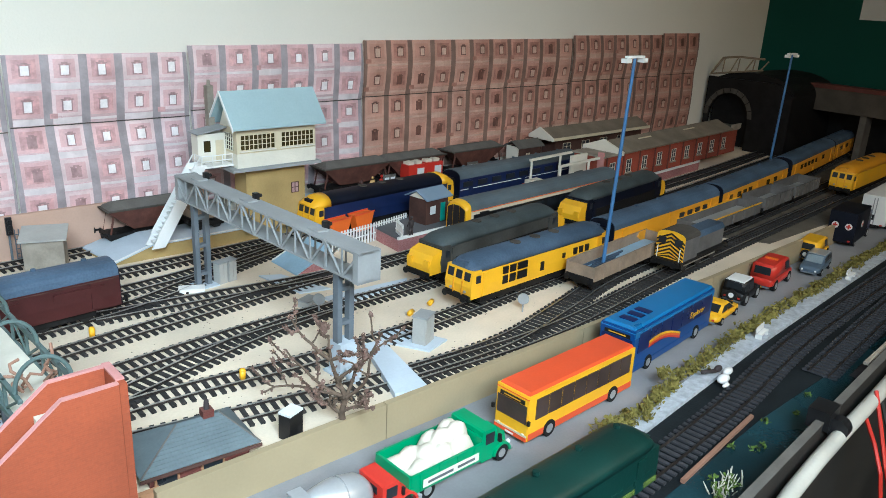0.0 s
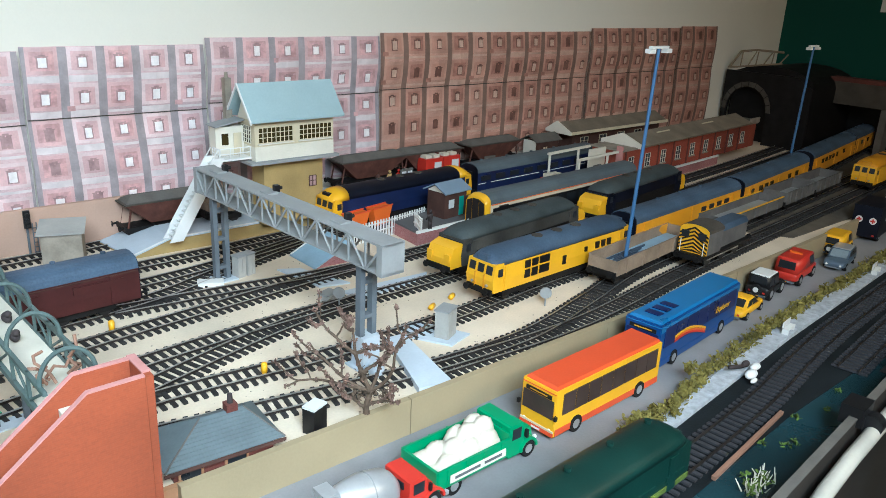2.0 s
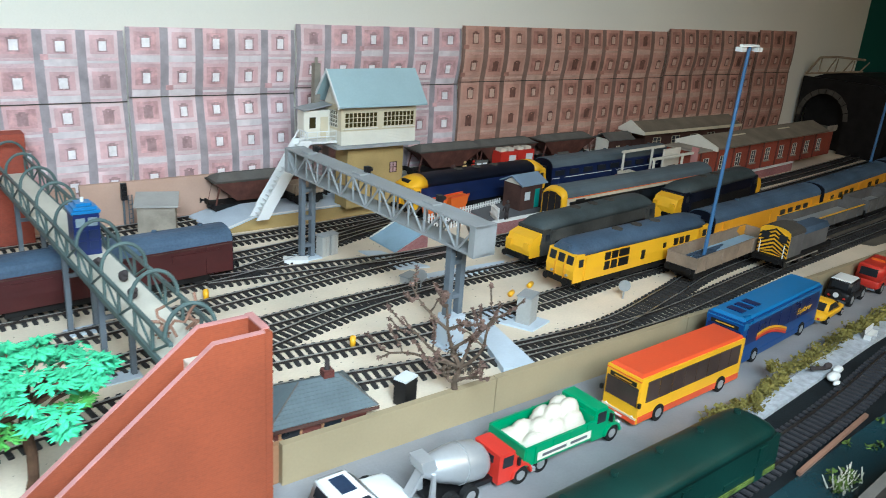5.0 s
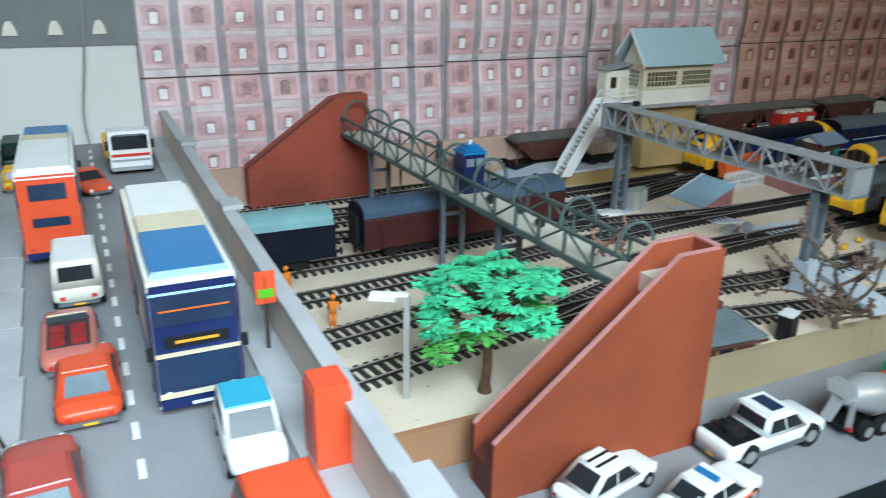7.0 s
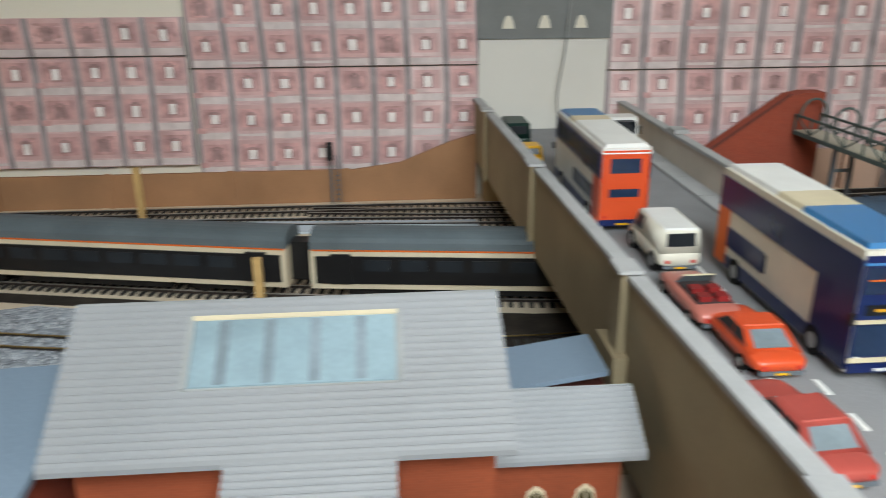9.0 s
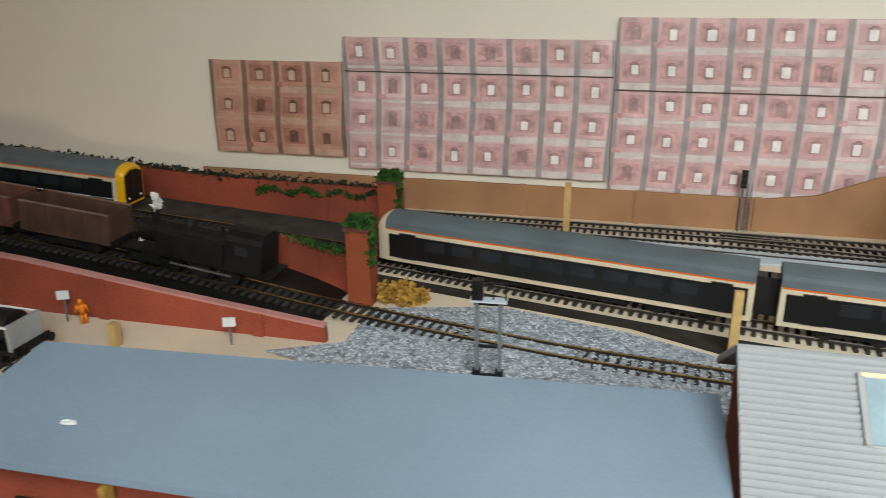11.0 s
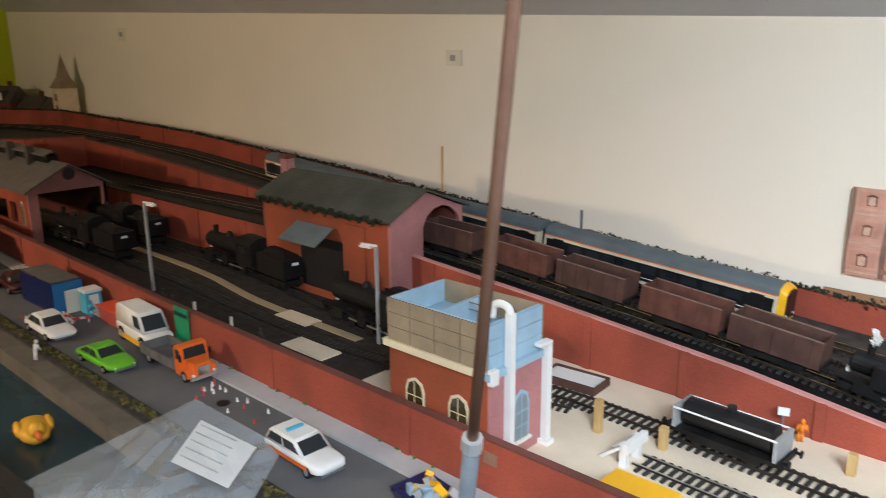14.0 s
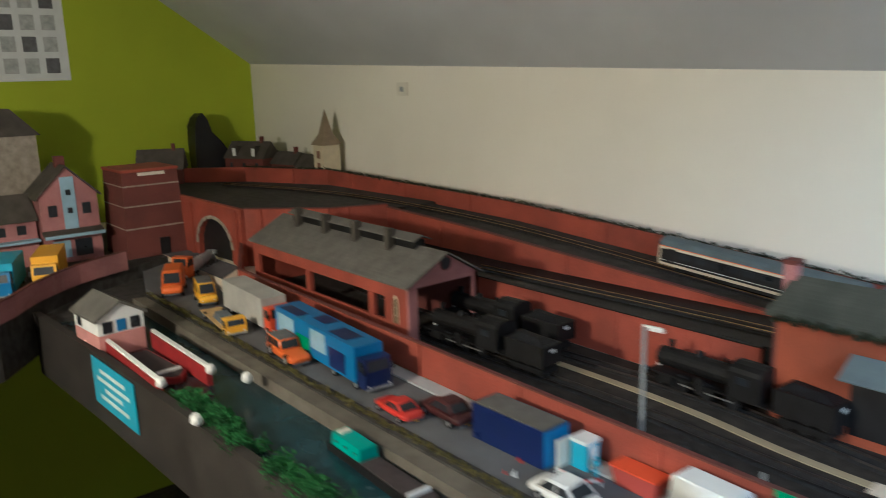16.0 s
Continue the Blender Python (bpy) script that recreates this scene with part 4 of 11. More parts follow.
def coach(label, L, side, roof, at, stripe=None, windows=8, win="pane", end=None, under="soot_shade", nose=None, band=None, win_h=(0.027, 0.034), doors=True, domed=False, cat="train coach", group="", win_at=None):
    """A passenger coach: sides, arc roof, single window panes, bogies, gangway ends."""
    t = thing("coach", label, cat, group=group)
    h = L / 2
    bm = extr(B(), [(-0.0165, 0.011), (0.0165, 0.011), (0.0172, 0.022), (0.0165, 0.038), (-0.0165, 0.038), (-0.0172, 0.022)], "x", -h, h)
    part("body", bm, side, t, bev=0.0006)
    if domed:
        part("roof", arched(0.0168, 0.0381, 0.0480, 0.75, [(-h - 0.002, 0.6, 0.05), (-h + 0.003, 0.86, 0.55), (-h + 0.01, 0.97, 0.88), (-h + 0.02, 1, 1), (h - 0.02, 1, 1), (h - 0.01, 0.97, 0.88), (h - 0.003, 0.86, 0.55), (h + 0.002, 0.6, 0.05)]), roof, t, smooth=True)
    else:
        part("roof", extr(B(), roof_outline(0.0168, 0.0381, 0.0495, 10, 0.75), "x", -h, h), roof, t, smooth=False)
    for y in (-1, 1):
        if band:
            z0, z1, m2 = band
            part("side_band", box(B(), -h + 0.001, h - 0.001, min(y * 0.0170, y * 0.0176), max(y * 0.0170, y * 0.0176), z0, z1), m2, t)
        if stripe:
            for z0, z1, m2 in stripe:
                part("stripe", box(B(), -h + 0.0006, h - 0.0006, min(y * 0.0171, y * 0.0178), max(y * 0.0171, y * 0.0178), z0, z1), m2, t)
        for fx in win_at or [(k + 0.5) / windows for k in range(windows)]:
            x = -h + L * fx
            ww = 0.0052 if win_at else L / windows * 0.31
            part("window_pane", box(B(), x - ww, x + ww, min(y * 0.0168, y * 0.0181), max(y * 0.0168, y * 0.0181), *win_h), win, t, bev=0.0003)
        if doors:
            for x in (-h + 0.02, 0.0, h - 0.02):
                part("door", box(B(), x - 0.0045, x + 0.0045, min(y * 0.0169, y * 0.0179), max(y * 0.0169, y * 0.0179), 0.0125, 0.0362), side if not band else band[2], t, bev=0.0004)
    for s in (-1, 1):
        x = s * h
        if not domed:
            part("end_panel", extr(B(), [(-0.0163, 0.0112), (0.0163, 0.0112), *roof_outline(0.0163, 0.038, 0.0485, 8, 0.75)], "x", min(x, x + s * 0.0008), max(x, x + s * 0.0008)), "navy", t, "dark coach end")
        part("gangway", box(B(), min(x, x + s * 0.004), max(x, x + s * 0.004), -0.007, 0.007, 0.013, 0.039), end or "black", t, bev=0.0006)
        buffers(t, x, s)
        bogie(t, s * (h - 0.045))
    for k in range(5):
        x = -h + L * (k + 0.5) / 5
        part("roof_vent", cyl(B(), (x, 0.004, 0.0485), (x, 0.004, 0.0508), 0.0022, n=8), roof, t)
    part("underframe", box(B(), -0.045, 0.045, -0.012, 0.012, 0.004, 0.0108), under, t, bev=0.001)
    t.matrix_basis = at
    return t


def unit_car(label, at, front=0, cab="yellow"):
    """A modern multiple-unit car: cream bands, black window strip, grey roof; front = +1 or -1 for a cab end."""
    t = thing("multiple_unit_car", label, "train coach", group="multiple unit")
    L = 0.300
    h = L / 2
    part("body", extr(B(), [(-0.0165, 0.0095), (0.0165, 0.0095), (0.0175, 0.022), (0.0165, 0.039), (-0.0165, 0.039), (-0.0175, 0.022)], "x", -h, h), "train_cream", t, bev=0.0008)
    part("roof", extr(B(), roof_outline(0.0166, 0.0391, 0.0505, 10, 0.7), "x", -h, h), "grey_train", t)
    for y in (-1, 1):
        part("window_strip", box(B(), -h + 0.004, h - 0.004, min(y * 0.0168, y * 0.0180), max(y * 0.0168, y * 0.0180), 0.0140, 0.0345), "train_black", t, "black window band")
        part("pale_stripe", box(B(), -h + 0.004, h - 0.004, min(y * 0.0172, y * 0.0179), max(y * 0.0172, y * 0.0183), 0.0172, 0.0180), "white", t)
        part("orange_stripe", box(B(), -h + 0.001, h - 0.001, min(y * 0.0160, y * 0.0172), max(y * 0.0160, y * 0.0172), 0.0382, 0.0392), "orange", t)
        for k in range(9):
            x = -h + 0.035 + (L - 0.07) * (k + 0.5) / 9
            part("window_pane", box(B(), x - 0.0095, x + 0.0095, min(y * 0.0172, y * 0.0184), max(y * 0.0172, y * 0.0184), 0.0238, 0.0322), "pane", t, bev=0.0003)
        for x in (-h + 0.022, h - 0.022):
            part("door", box(B(), x - 0.0075, x + 0.0075, min(y * 0.0165, y * 0.0183), max(y * 0.0165, y * 0.0183), 0.0138, 0.0362), "train_black", t, bev=0.0005)
    for s in (-1, 1):
        x = s * h
        if s == front:
            ends = [(x, 1, 1), (x + s * 0.004, 0.985, 0.97), (x + s * 0.0075, 0.93, 0.90)]
            rings = [[(a, p[0] * w, 0.010 + (p[1] - 0.010) * k) for p in [(0.0166, 0.010), *roof_outline(0.0166, 0.0385, 0.0505, 12, 0.7), (-0.0166, 0.010)]] for a, w, k in ends]
            bm = B()
            vs = [[bm.verts.new(p) for p in q] for q in rings]
            for a, b in zip(vs, vs[1:]):
                for i in range(len(a)):
                    bm.faces.new((a[i], b[i], b[(i + 1) % len(a)], a[(i + 1) % len(a)]))
            bm.faces.new(vs[-1])
            bmesh.ops.recalc_face_normals(bm, faces=bm.faces)
            part("cab_front", bm, cab, t, "yellow cab front")
            xa, xb = sorted((x + s * 0.0076, x + s * 0.0084))
            for y0, y1 in ((-0.0135, -0.0058), (0.0058, 0.0135)):
                part("windscreen", extr(B(), [(y0, 0.0125), (y1, 0.0125), (y1, 0.0440 if y0 < 0 else 0.0405), (y0, 0.0405 if y0 < 0 else 0.0440)], "x", xa, xb), "train_black", t, "black cab front panel")
            part("centre_door", box(B(), xa, xb + 0.0004, -0.0046, 0.0046, 0.0125, 0.0445), "train_black", t, "black gangway door")
            for y in (-0.0095, 0.0095):
                part("head_lamp", cyl(B(), (xa, y, 0.017), (xb + s * 0.0012, y, 0.017), 0.0013, n=8), "lamp_white", t)
        else:
            part("gangway", box(B(), min(x, x + s * 0.009), max(x, x + s * 0.009), -0.006, 0.006, 0.012, 0.041), "black", t, bev=0.0006)
        bogie(t, s * (h - 0.05))
    part("underframe", box(B(), -0.06, 0.06, -0.0135, 0.0135, 0.004, 0.0095), "soot_shade", t, bev=0.001)
    t.matrix_basis = at
    return t


def arched(w, z0, z1, k, sections, n=12):
    """A roof whose arc shrinks towards its ends: sections of (x, width share, height share)."""
    bm = B()
    rings = []
    for x, sw, sh in sections:
        rings.append([bm.verts.new((x, p[0] * sw, z0 + (p[1] - z0) * sh)) for p in roof_outline(w, z0, z1, n, k)])
    for a, b in zip(rings, rings[1:]):
        for i in range(len(a)):
            bm.faces.new((a[i], b[i], b[(i + 1) % len(a)], a[(i + 1) % len(a)]))
    bm.faces.new(rings[0])
    bm.faces.new(rings[-1][::-1])
    return bm


def diesel(label, L, side, roof, nosec, at, nose=0.0, grille=True, low=None, name="diesel_locomotive", dome=None):
    """A diesel locomotive with two cabs; nose > 0 gives it long rounded bonnets."""
    t = thing(name, label, "locomotive")
    h = L / 2 - nose
    part("body", extr(B(), [(-0.0165, 0.0125), (0.0165, 0.0125), (0.0175, 0.024), (0.0165, 0.0375), (-0.0165, 0.0375), (-0.0175, 0.024)], "x", -h + 0.012, h - 0.012), side, t, bev=0.0005)
    part("roof", arched(0.0168, 0.0376, 0.0495, 0.75, [(-h + 0.0015, 0.8, 0.25), (-h + 0.005, 0.93, 0.6), (-h + 0.012, 0.99, 0.9), (-h + 0.024, 1, 1), (h - 0.024, 1, 1), (h - 0.012, 0.99, 0.9), (h - 0.005, 0.93, 0.6), (h - 0.0015, 0.8, 0.25)]), roof, t, smooth=True)
    for s in (-1, 1):
        x = s * h
        bm = extr(B(), [(x - s * 0.012, 0.0125), (x, 0.0125), (x + s * 0.0016, 0.024), (x + s * 0.0008, 0.0275), (x - s * 0.0012, 0.0395), (x - s * 0.012, 0.0395)], "y", -0.0168, 0.0168)
        part("cab", bm, nosec if not nose else side, t, bev=0.0022)
        for y in (-0.0105, 0.0, 0.0105):
            part("windscreen", extr(B(), [(x - s * 0.0004, 0.0295), (x + s * 0.0010, 0.0295), (x - s * 0.0003, 0.0372), (x - s * 0.0018, 0.0372)], "y", y - 0.0036, y + 0.0036), "pane", t, bev=0.0003)
        for y in (-1, 1):
            part("cab_window", box(B(), min(x - s * 0.005, x - s * 0.0105), max(x - s * 0.005, x - s * 0.0105), min(y * 0.0165, y * 0.0176), max(y * 0.0165, y * 0.0176), 0.0275, 0.0345), "pane", t, bev=0.0003)
            part("cab_door", box(B(), min(x - s * 0.0135, x - s * 0.0195), max(x - s * 0.0135, x - s * 0.0195), min(y * 0.0168, y * 0.018), max(y * 0.0168, y * 0.018), 0.0135, 0.0362), side, t, bev=0.0004)
        if nose:
            xn = s * (h + nose)
            bm = extr(B(), [(x, 0.0125), (xn, 0.0125), (xn + s * 0.001, 0.022), (xn - s * 0.004, 0.0325), (x, 0.036)], "y", -0.0158, 0.0158)
            part("bonnet", bm, nosec, t, "rounded yellow bonnet", bev=0.006)
            for y in (-0.0115, 0.0115):
                part("headcode_box", box(B(), min(xn, xn + s * 0.002), max(xn, xn + s * 0.002), y - 0.0032, y + 0.0032, 0.020, 0.0275), nosec, t, bev=0.0008)
        else:
            for y in (-0.009, 0.009):
                part("lamp", cyl(B(), (x, y, 0.0185), (x + s * 0.0022, y, 0.0185), 0.0014, n=8), "hub", t)
            part("headcode_box", box(B(), min(x - s * 0.006, x - s * 0.001), max(x - s * 0.006, x - s * 0.001), -0.006, 0.006, 0.0405, 0.0455), roof, t, bev=0.001)
        buffers(t, s * (h + nose), s, "soot_shade")
        for y in (-0.0055, 0.0055):
            part("front_door_line", box(B(), min(x, x + s * 0.0022), max(x, x + s * 0.0022), y - 0.0004, y + 0.0004, 0.0145, 0.0285), "yellow_train", t)
        bogie(t, s * (L / 2 - 0.05), 3, 0.05)
    if grille:
        for y in (-1, 1):
            for x0, x1, z0, z1 in ((0.03, 0.044, 0.029, 0.036), (0.03, 0.044, 0.019, 0.027), (0.047, 0.055, 0.029, 0.036), (0.047, 0.055, 0.019, 0.027), (0.058, 0.065, 0.019, 0.027), (0.058, 0.065, 0.029, 0.036), (-0.03, -0.026, 0.026, 0.031), (0.004, 0.009, 0.02, 0.029), (-0.05, -0.044, 0.026, 0.033), (-0.06, -0.054, 0.026, 0.033), (-0.07, -0.064, 0.026, 0.033)):
                part("grille", box(B(), x0, x1, min(y * 0.0170, y * 0.0182), max(y * 0.0170, y * 0.0182), z0, z1), "train_black", t, bev=0.0002)
    if low:
        for y in (-1, 1):
            part("lower_side", box(B(), -h + 0.014, h - 0.014, min(y * 0.0171, y * 0.0178), max(y * 0.0171, y * 0.0178), 0.014, 0.0255), low, t)
    if dome:
        for s in (-1, 1):
            part("roof_dome", arched(0.0172, 0.0372, 0.0500, 0.75, [(s * (h + 0.0006), 0.86, 0.30), (s * (h - 0.005), 0.95, 0.66), (s * (h - 0.012), 1.0, 0.93), (s * (h - 0.022), 1.0, 1.0)]), dome, t, "rounded yellow roof dome", smooth=True)
    part("fuel_tank", box(B(), -0.032, 0.032, -0.013, 0.013, 0.0042, 0.0122), "soot_shade", t, bev=0.0015)
    for k in range(3):
        part("roof_fan", cyl(B(), (-0.03 + 0.03 * k, 0, 0.0485), (-0.03 + 0.03 * k, 0, 0.0502), 0.0055, n=14), "roof_dark", t)
    t.matrix_basis = at
    return t


def open_wagon(label, L, W, H, m, at, load=None, bogies=False, inner=None, z0=0.0125, rails_yellow=False, group="wagons", name="open_wagon", level=0.62, rim=None):
    t = thing(name, label, "wagon", group=group)
    h, w = L / 2, W / 2
    part("floor", box(B(), -h, h, -w, w, z0, z0 + 0.0015), m, t)
    for s in (-1, 1):
        part("side", box(B(), -h, h, min(s * w, s * (w - 0.0012)), max(s * w, s * (w - 0.0012)), z0 + 0.0015, z0 + H), m, t, bev=0.0003)
        part("end", box(B(), min(s * h, s * (h - 0.0012)), max(s * h, s * (h - 0.0012)), -w + 0.0013, w - 0.0013, z0 + 0.0015, z0 + H), m, t, bev=0.0003)
        part("top_rim", box(B(), -h, h, min(s * (w + 0.0006), s * (w - 0.0018)), max(s * (w + 0.0006), s * (w - 0.0018)), z0 + H, z0 + H + 0.0008), "yellow" if rails_yellow else rim or m, t)
        for k in range(5):
            x = -h + L * (k + 0.5) / 5
            part("stanchion", box(B(), x - 0.0008, x + 0.0008, min(s * w, s * (w + 0.001)), max(s * w, s * (w + 0.001)), z0, z0 + H), m, t)
        buffers(t, s * h, s)
    if inner:
        part("lining", box(B(), -h + 0.0016, h - 0.0016, -w + 0.0016, w - 0.0016, z0 + 0.0016, z0 + 0.003), inner, t, "pale inside")
    if load:
        nx, ny = 14, 6
        bm = B()
        rnd = random.Random(len(label))
        g = [[bm.verts.new((-h + 0.0016 + (L - 0.0032) * i / nx, -w + 0.0016 + (W - 0.0032) * j / ny, z0 + H * (level + 0.25 * math.sin(math.pi * i / nx) * math.sin(math.pi * j / ny) + rnd.uniform(-0.08, 0.08)))) for j in range(ny + 1)] for i in range(nx + 1)]
        for i in range(nx):
            for j in range(ny):
                bm.faces.new((g[i][j], g[i + 1][j], g[i + 1][j + 1], g[i][j + 1]))
        part("load", bm, load, t, "heaped load")
    part("chassis", box(B(), -h, h, -w * 0.75, w * 0.75, 0.009, z0 - 0.0002), "soot_shade", t)
    if bogies:
        for s in (-1, 1):
            bogie(t, s * (h - 0.025), 2, 0.024)
    else:
        bogie(t, 0, 2, L * 0.5)
    t.matrix_basis = at
    return t


def hopper(label, at, m="rust", L=0.105):
    t = thing("hopper_wagon", label, "wagon", group="hopper wagons")
    h = L / 2
    low = [(-h * 0.45, -0.008, 0.014), (h * 0.45, -0.008, 0.014), (h * 0.45, 0.008, 0.014), (-h * 0.45, 0.008, 0.014)]
    high = [(-h, -0.0165, 0.038), (h, -0.0165, 0.038), (h, 0.0165, 0.038), (-h, 0.0165, 0.038)]
    part("hopper", hexa(B(), low, high), m, t, bev=0.0006)
    part("rim", extr(B(), [(-h - 0.001, -0.0175), (h + 0.001, -0.0175), (h + 0.001, 0.0175), (-h - 0.001, 0.0175)], "z", 0.0381, 0.0395), "roof_dark", t)
    part("load", hexa(B(), [(-h + 0.002, -0.015, 0.0396), (h - 0.002, -0.015, 0.0396), (h - 0.002, 0.015, 0.0396), (-h + 0.002, 0.015, 0.0396)], [(-h * 0.8, -0.003, 0.0455), (h * 0.8, -0.003, 0.0455), (h * 0.8, 0.003, 0.0455), (-h * 0.8, 0.003, 0.0455)]), "slate", t, "dark slate-coloured cover")
    part("frame", box(B(), -h, h, -0.013, 0.013, 0.009, 0.0125), "soot_shade", t)
    for s in (-1, 1):
        for y in (-0.012, 0.012):
            part("strut", cyl(B(), (s * h * 0.95, y, 0.0125), (s * h * 0.85, y, 0.036), 0.0011, n=6), m, t)
        buffers(t, s * h, s)
        bogie(t, s * h * 0.62, 2, 0.02)
    t.matrix_basis = at
    return t


def steam_loco(label, at, L=0.125, tender=True, tank=False, big=1.0):
    """A black steam locomotive: boiler, smokebox, cab, running plate, wheels, chimney and domes."""
    t = thing("steam_locomotive", label, "locomotive")
    h = L / 2
    part("running_plate", box(B(), -h, h, -0.0155, 0.0155, 0.0145, 0.016), "soot_shade", t)
    part("boiler", cyl(B(), (-h * 0.35, 0, 0.0295), (h * 0.92, 0, 0.0285), 0.0108, 0.0098, n=18), "soot_shade", t, smooth=False)
    part("smokebox_door", cyl(B(), (h * 0.92, 0, 0.0285), (h * 0.95, 0, 0.0285), 0.0088, 0.007, n=18), "black", t)
    part("chimney", cyl(B(), (h * 0.75, 0, 0.037), (h * 0.75, 0, 0.047), 0.0028, 0.0036, n=12), "soot_shade", t)
    part("dome", ball(B(), (h * 0.25, 0, 0.039), 0.005, 0.005, 0.006), "soot_shade", t, smooth=True)
    part("safety_valve", cyl(B(), (-h * 0.2, 0, 0.038), (-h * 0.2, 0, 0.0445), 0.0022, 0.0016, n=10), "soot_shade", t)
    cab = part("cab", extr(B(), [(-0.0155, 0.016), (0.0155, 0.016), (0.0155, 0.0405), *[(0.0155 * math.cos(a * math.pi / 6), 0.0405 + 0.0075 * math.sin(a * math.pi / 6)) for a in range(1, 6)], (-0.0155, 0.0405)], "x", -h * 0.86, -h * 0.36), "soot_shade", t, bev=0.0006)
    for y in (-1, 1):
        part("cab_window", box(B(), -h * 0.68, -h * 0.5, min(y * 0.0152, y * 0.0160), max(y * 0.0152, y * 0.0160), 0.030, 0.037), "pane", cab)
        if tank:
            part("side_tank", box(B(), -h * 0.34, h * 0.62, min(y * 0.0095, y * 0.0157), max(y * 0.0095, y * 0.0157), 0.0162, 0.0345), "soot_shade", t, bev=0.001)
        else:
            part("splasher", cyl(B(), (h * 0.1, y * 0.0125, 0.0145), (h * 0.1, y * 0.0150, 0.0145), 0.0085, n=18), "soot_shade", t)
        for k in range(3):
            part("driving_wheel", cyl(B(), (-h * 0.4 + k * h * 0.42, y * 0.0082, 0.009), (-h * 0.4 + k * h * 0.42, y * 0.0105, 0.009), 0.009, n=18), "black", t)
        part("coupling_rod", box(B(), -h * 0.42, h * 0.46, min(y * 0.0110, y * 0.0120), max(y * 0.0110, y * 0.0120), 0.0075, 0.009), "rail", t)
        part("cylinder", box(B(), h * 0.55, h * 0.8, min(y * 0.0095, y * 0.0155), max(y * 0.0095, y * 0.0155), 0.0062, 0.0143), "soot_shade", t, bev=0.0012)
    bogie(t, h * 0.72, 2, 0.02)
    buffers(t, h, 1)
    part("lamp", box(B(), h - 0.004, h - 0.001, -0.002, 0.002, 0.0162, 0.0205), "lamp_white", t)
    if tender:
        part("tender", box(B(), -h - 0.07, -h - 0.004, -0.0155, 0.0155, 0.0145, 0.0365), "soot_shade", t, bev=0.0008)
        part("number_patch", box(B(), -h - 0.0706, -h - 0.0701, -0.004, 0.004, 0.029, 0.032), "lamp_white", t, "small white patch")
        bm = hexa(B(), [(-h - 0.066, -0.012, 0.0366), (-h - 0.008, -0.012, 0.0366), (-h - 0.008, 0.012, 0.0366), (-h - 0.066, 0.012, 0.0366)], [(-h - 0.05, -0.004, 0.041), (-h - 0.014, -0.004, 0.043), (-h - 0.014, 0.004, 0.043), (-h - 0.05, 0.004, 0.041)])
        part("tender_coal", bm, "coal", t, "heaped coal")
        bogie(t, -h - 0.037, 3, 0.042)
    t.matrix_basis = at @ Matrix.Diagonal((1, big, big, 1))
    return t


R180 = Matrix.Rotation(math.pi, 4, "Z")


def seat(path, x, up=0.0042, flip=False):
    """The pose on a track at the world x."""
    d, best = 0.0, (9, 0)
    for a, b in zip(path, path[1:]):
        best = min(best, (abs((a.x + b.x) / 2 - x), d + (b - a).length / 2))
        d += (b - a).length
    m = along(path, best[1], up)
    return m @ R180 if flip else m


# yellow inspection train
diesel("bright yellow diesel locomotive with a weathered blue-grey roof", 0.212, "yellow", "roof_blue", "yellow", seat(T_31, 0.378, flip=True))
for i, x in enumerate((0.626, 0.893, 1.16, 1.37)):
    coach("orange-yellow inspection coach with a blue-grey roof", 0.256 if i < 3 else 0.14, "yellow_train", "roof_blue", seat(T_31, x), windows=(9, 8, 8, 4)[i], win="pane_ochre" if i else "pane", win_h=(0.0255, 0.0325), group="inspection train", win_at=((0.60, 0.68, 0.76, 0.84), (0.10, 0.22, 0.30, 0.38, 0.66, 0.78), (0.2, 0.28, 0.36, 0.44, 0.52, 0.7), (0.3, 0.6))[i])
diesel("worn grey-green diesel locomotive with a yellow nose", 0.232, "loco_grey", "loco_roof", "yellow", seat(T_37, 0.392, flip=True), nose=0.016, grille=False, low="soot_shade")
diesel("dark green diesel locomotive with a yellow nose", 0.232, "navy", "loco_roof", "yellow", seat(T_37, 0.662, flip=True), nose=0.016, grille=False, low="soot_shade")
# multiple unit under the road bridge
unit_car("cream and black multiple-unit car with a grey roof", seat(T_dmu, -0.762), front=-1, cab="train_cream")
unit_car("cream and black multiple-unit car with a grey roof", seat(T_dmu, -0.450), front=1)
# coaches at the back
coach("dark maroon parcels coach with a slate roof", 0.200, "maroon", "roof_blue", seat(T_mar, -0.083), windows=3, win="maroon", win_h=(0.027, 0.033), stripe=((0.0362, 0.0369, "wagon_brown"),))
coach("dark teal van with a pale turquoise roof", 0.150, "navy", "teal_dull", seat(T_mar, -0.275), windows=3, win="navy", stripe=None)
diesel("dark blue diesel locomotive with yellow ends beside the platform", 0.225, "rail_blue", "navy", "yellow", seat(T_mar, 0.385, flip=True), nose=0.0, grille=False, dome="yellow")
coach("dark blue sleeping coach with a grey roof", 0.262, "rail_blue", "grey_train", seat(T_mar, 0.634), windows=9, stripe=((0.0232, 0.0240, "white"), (0.0120, 0.0128, "white")))
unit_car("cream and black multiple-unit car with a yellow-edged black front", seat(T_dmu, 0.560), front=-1)
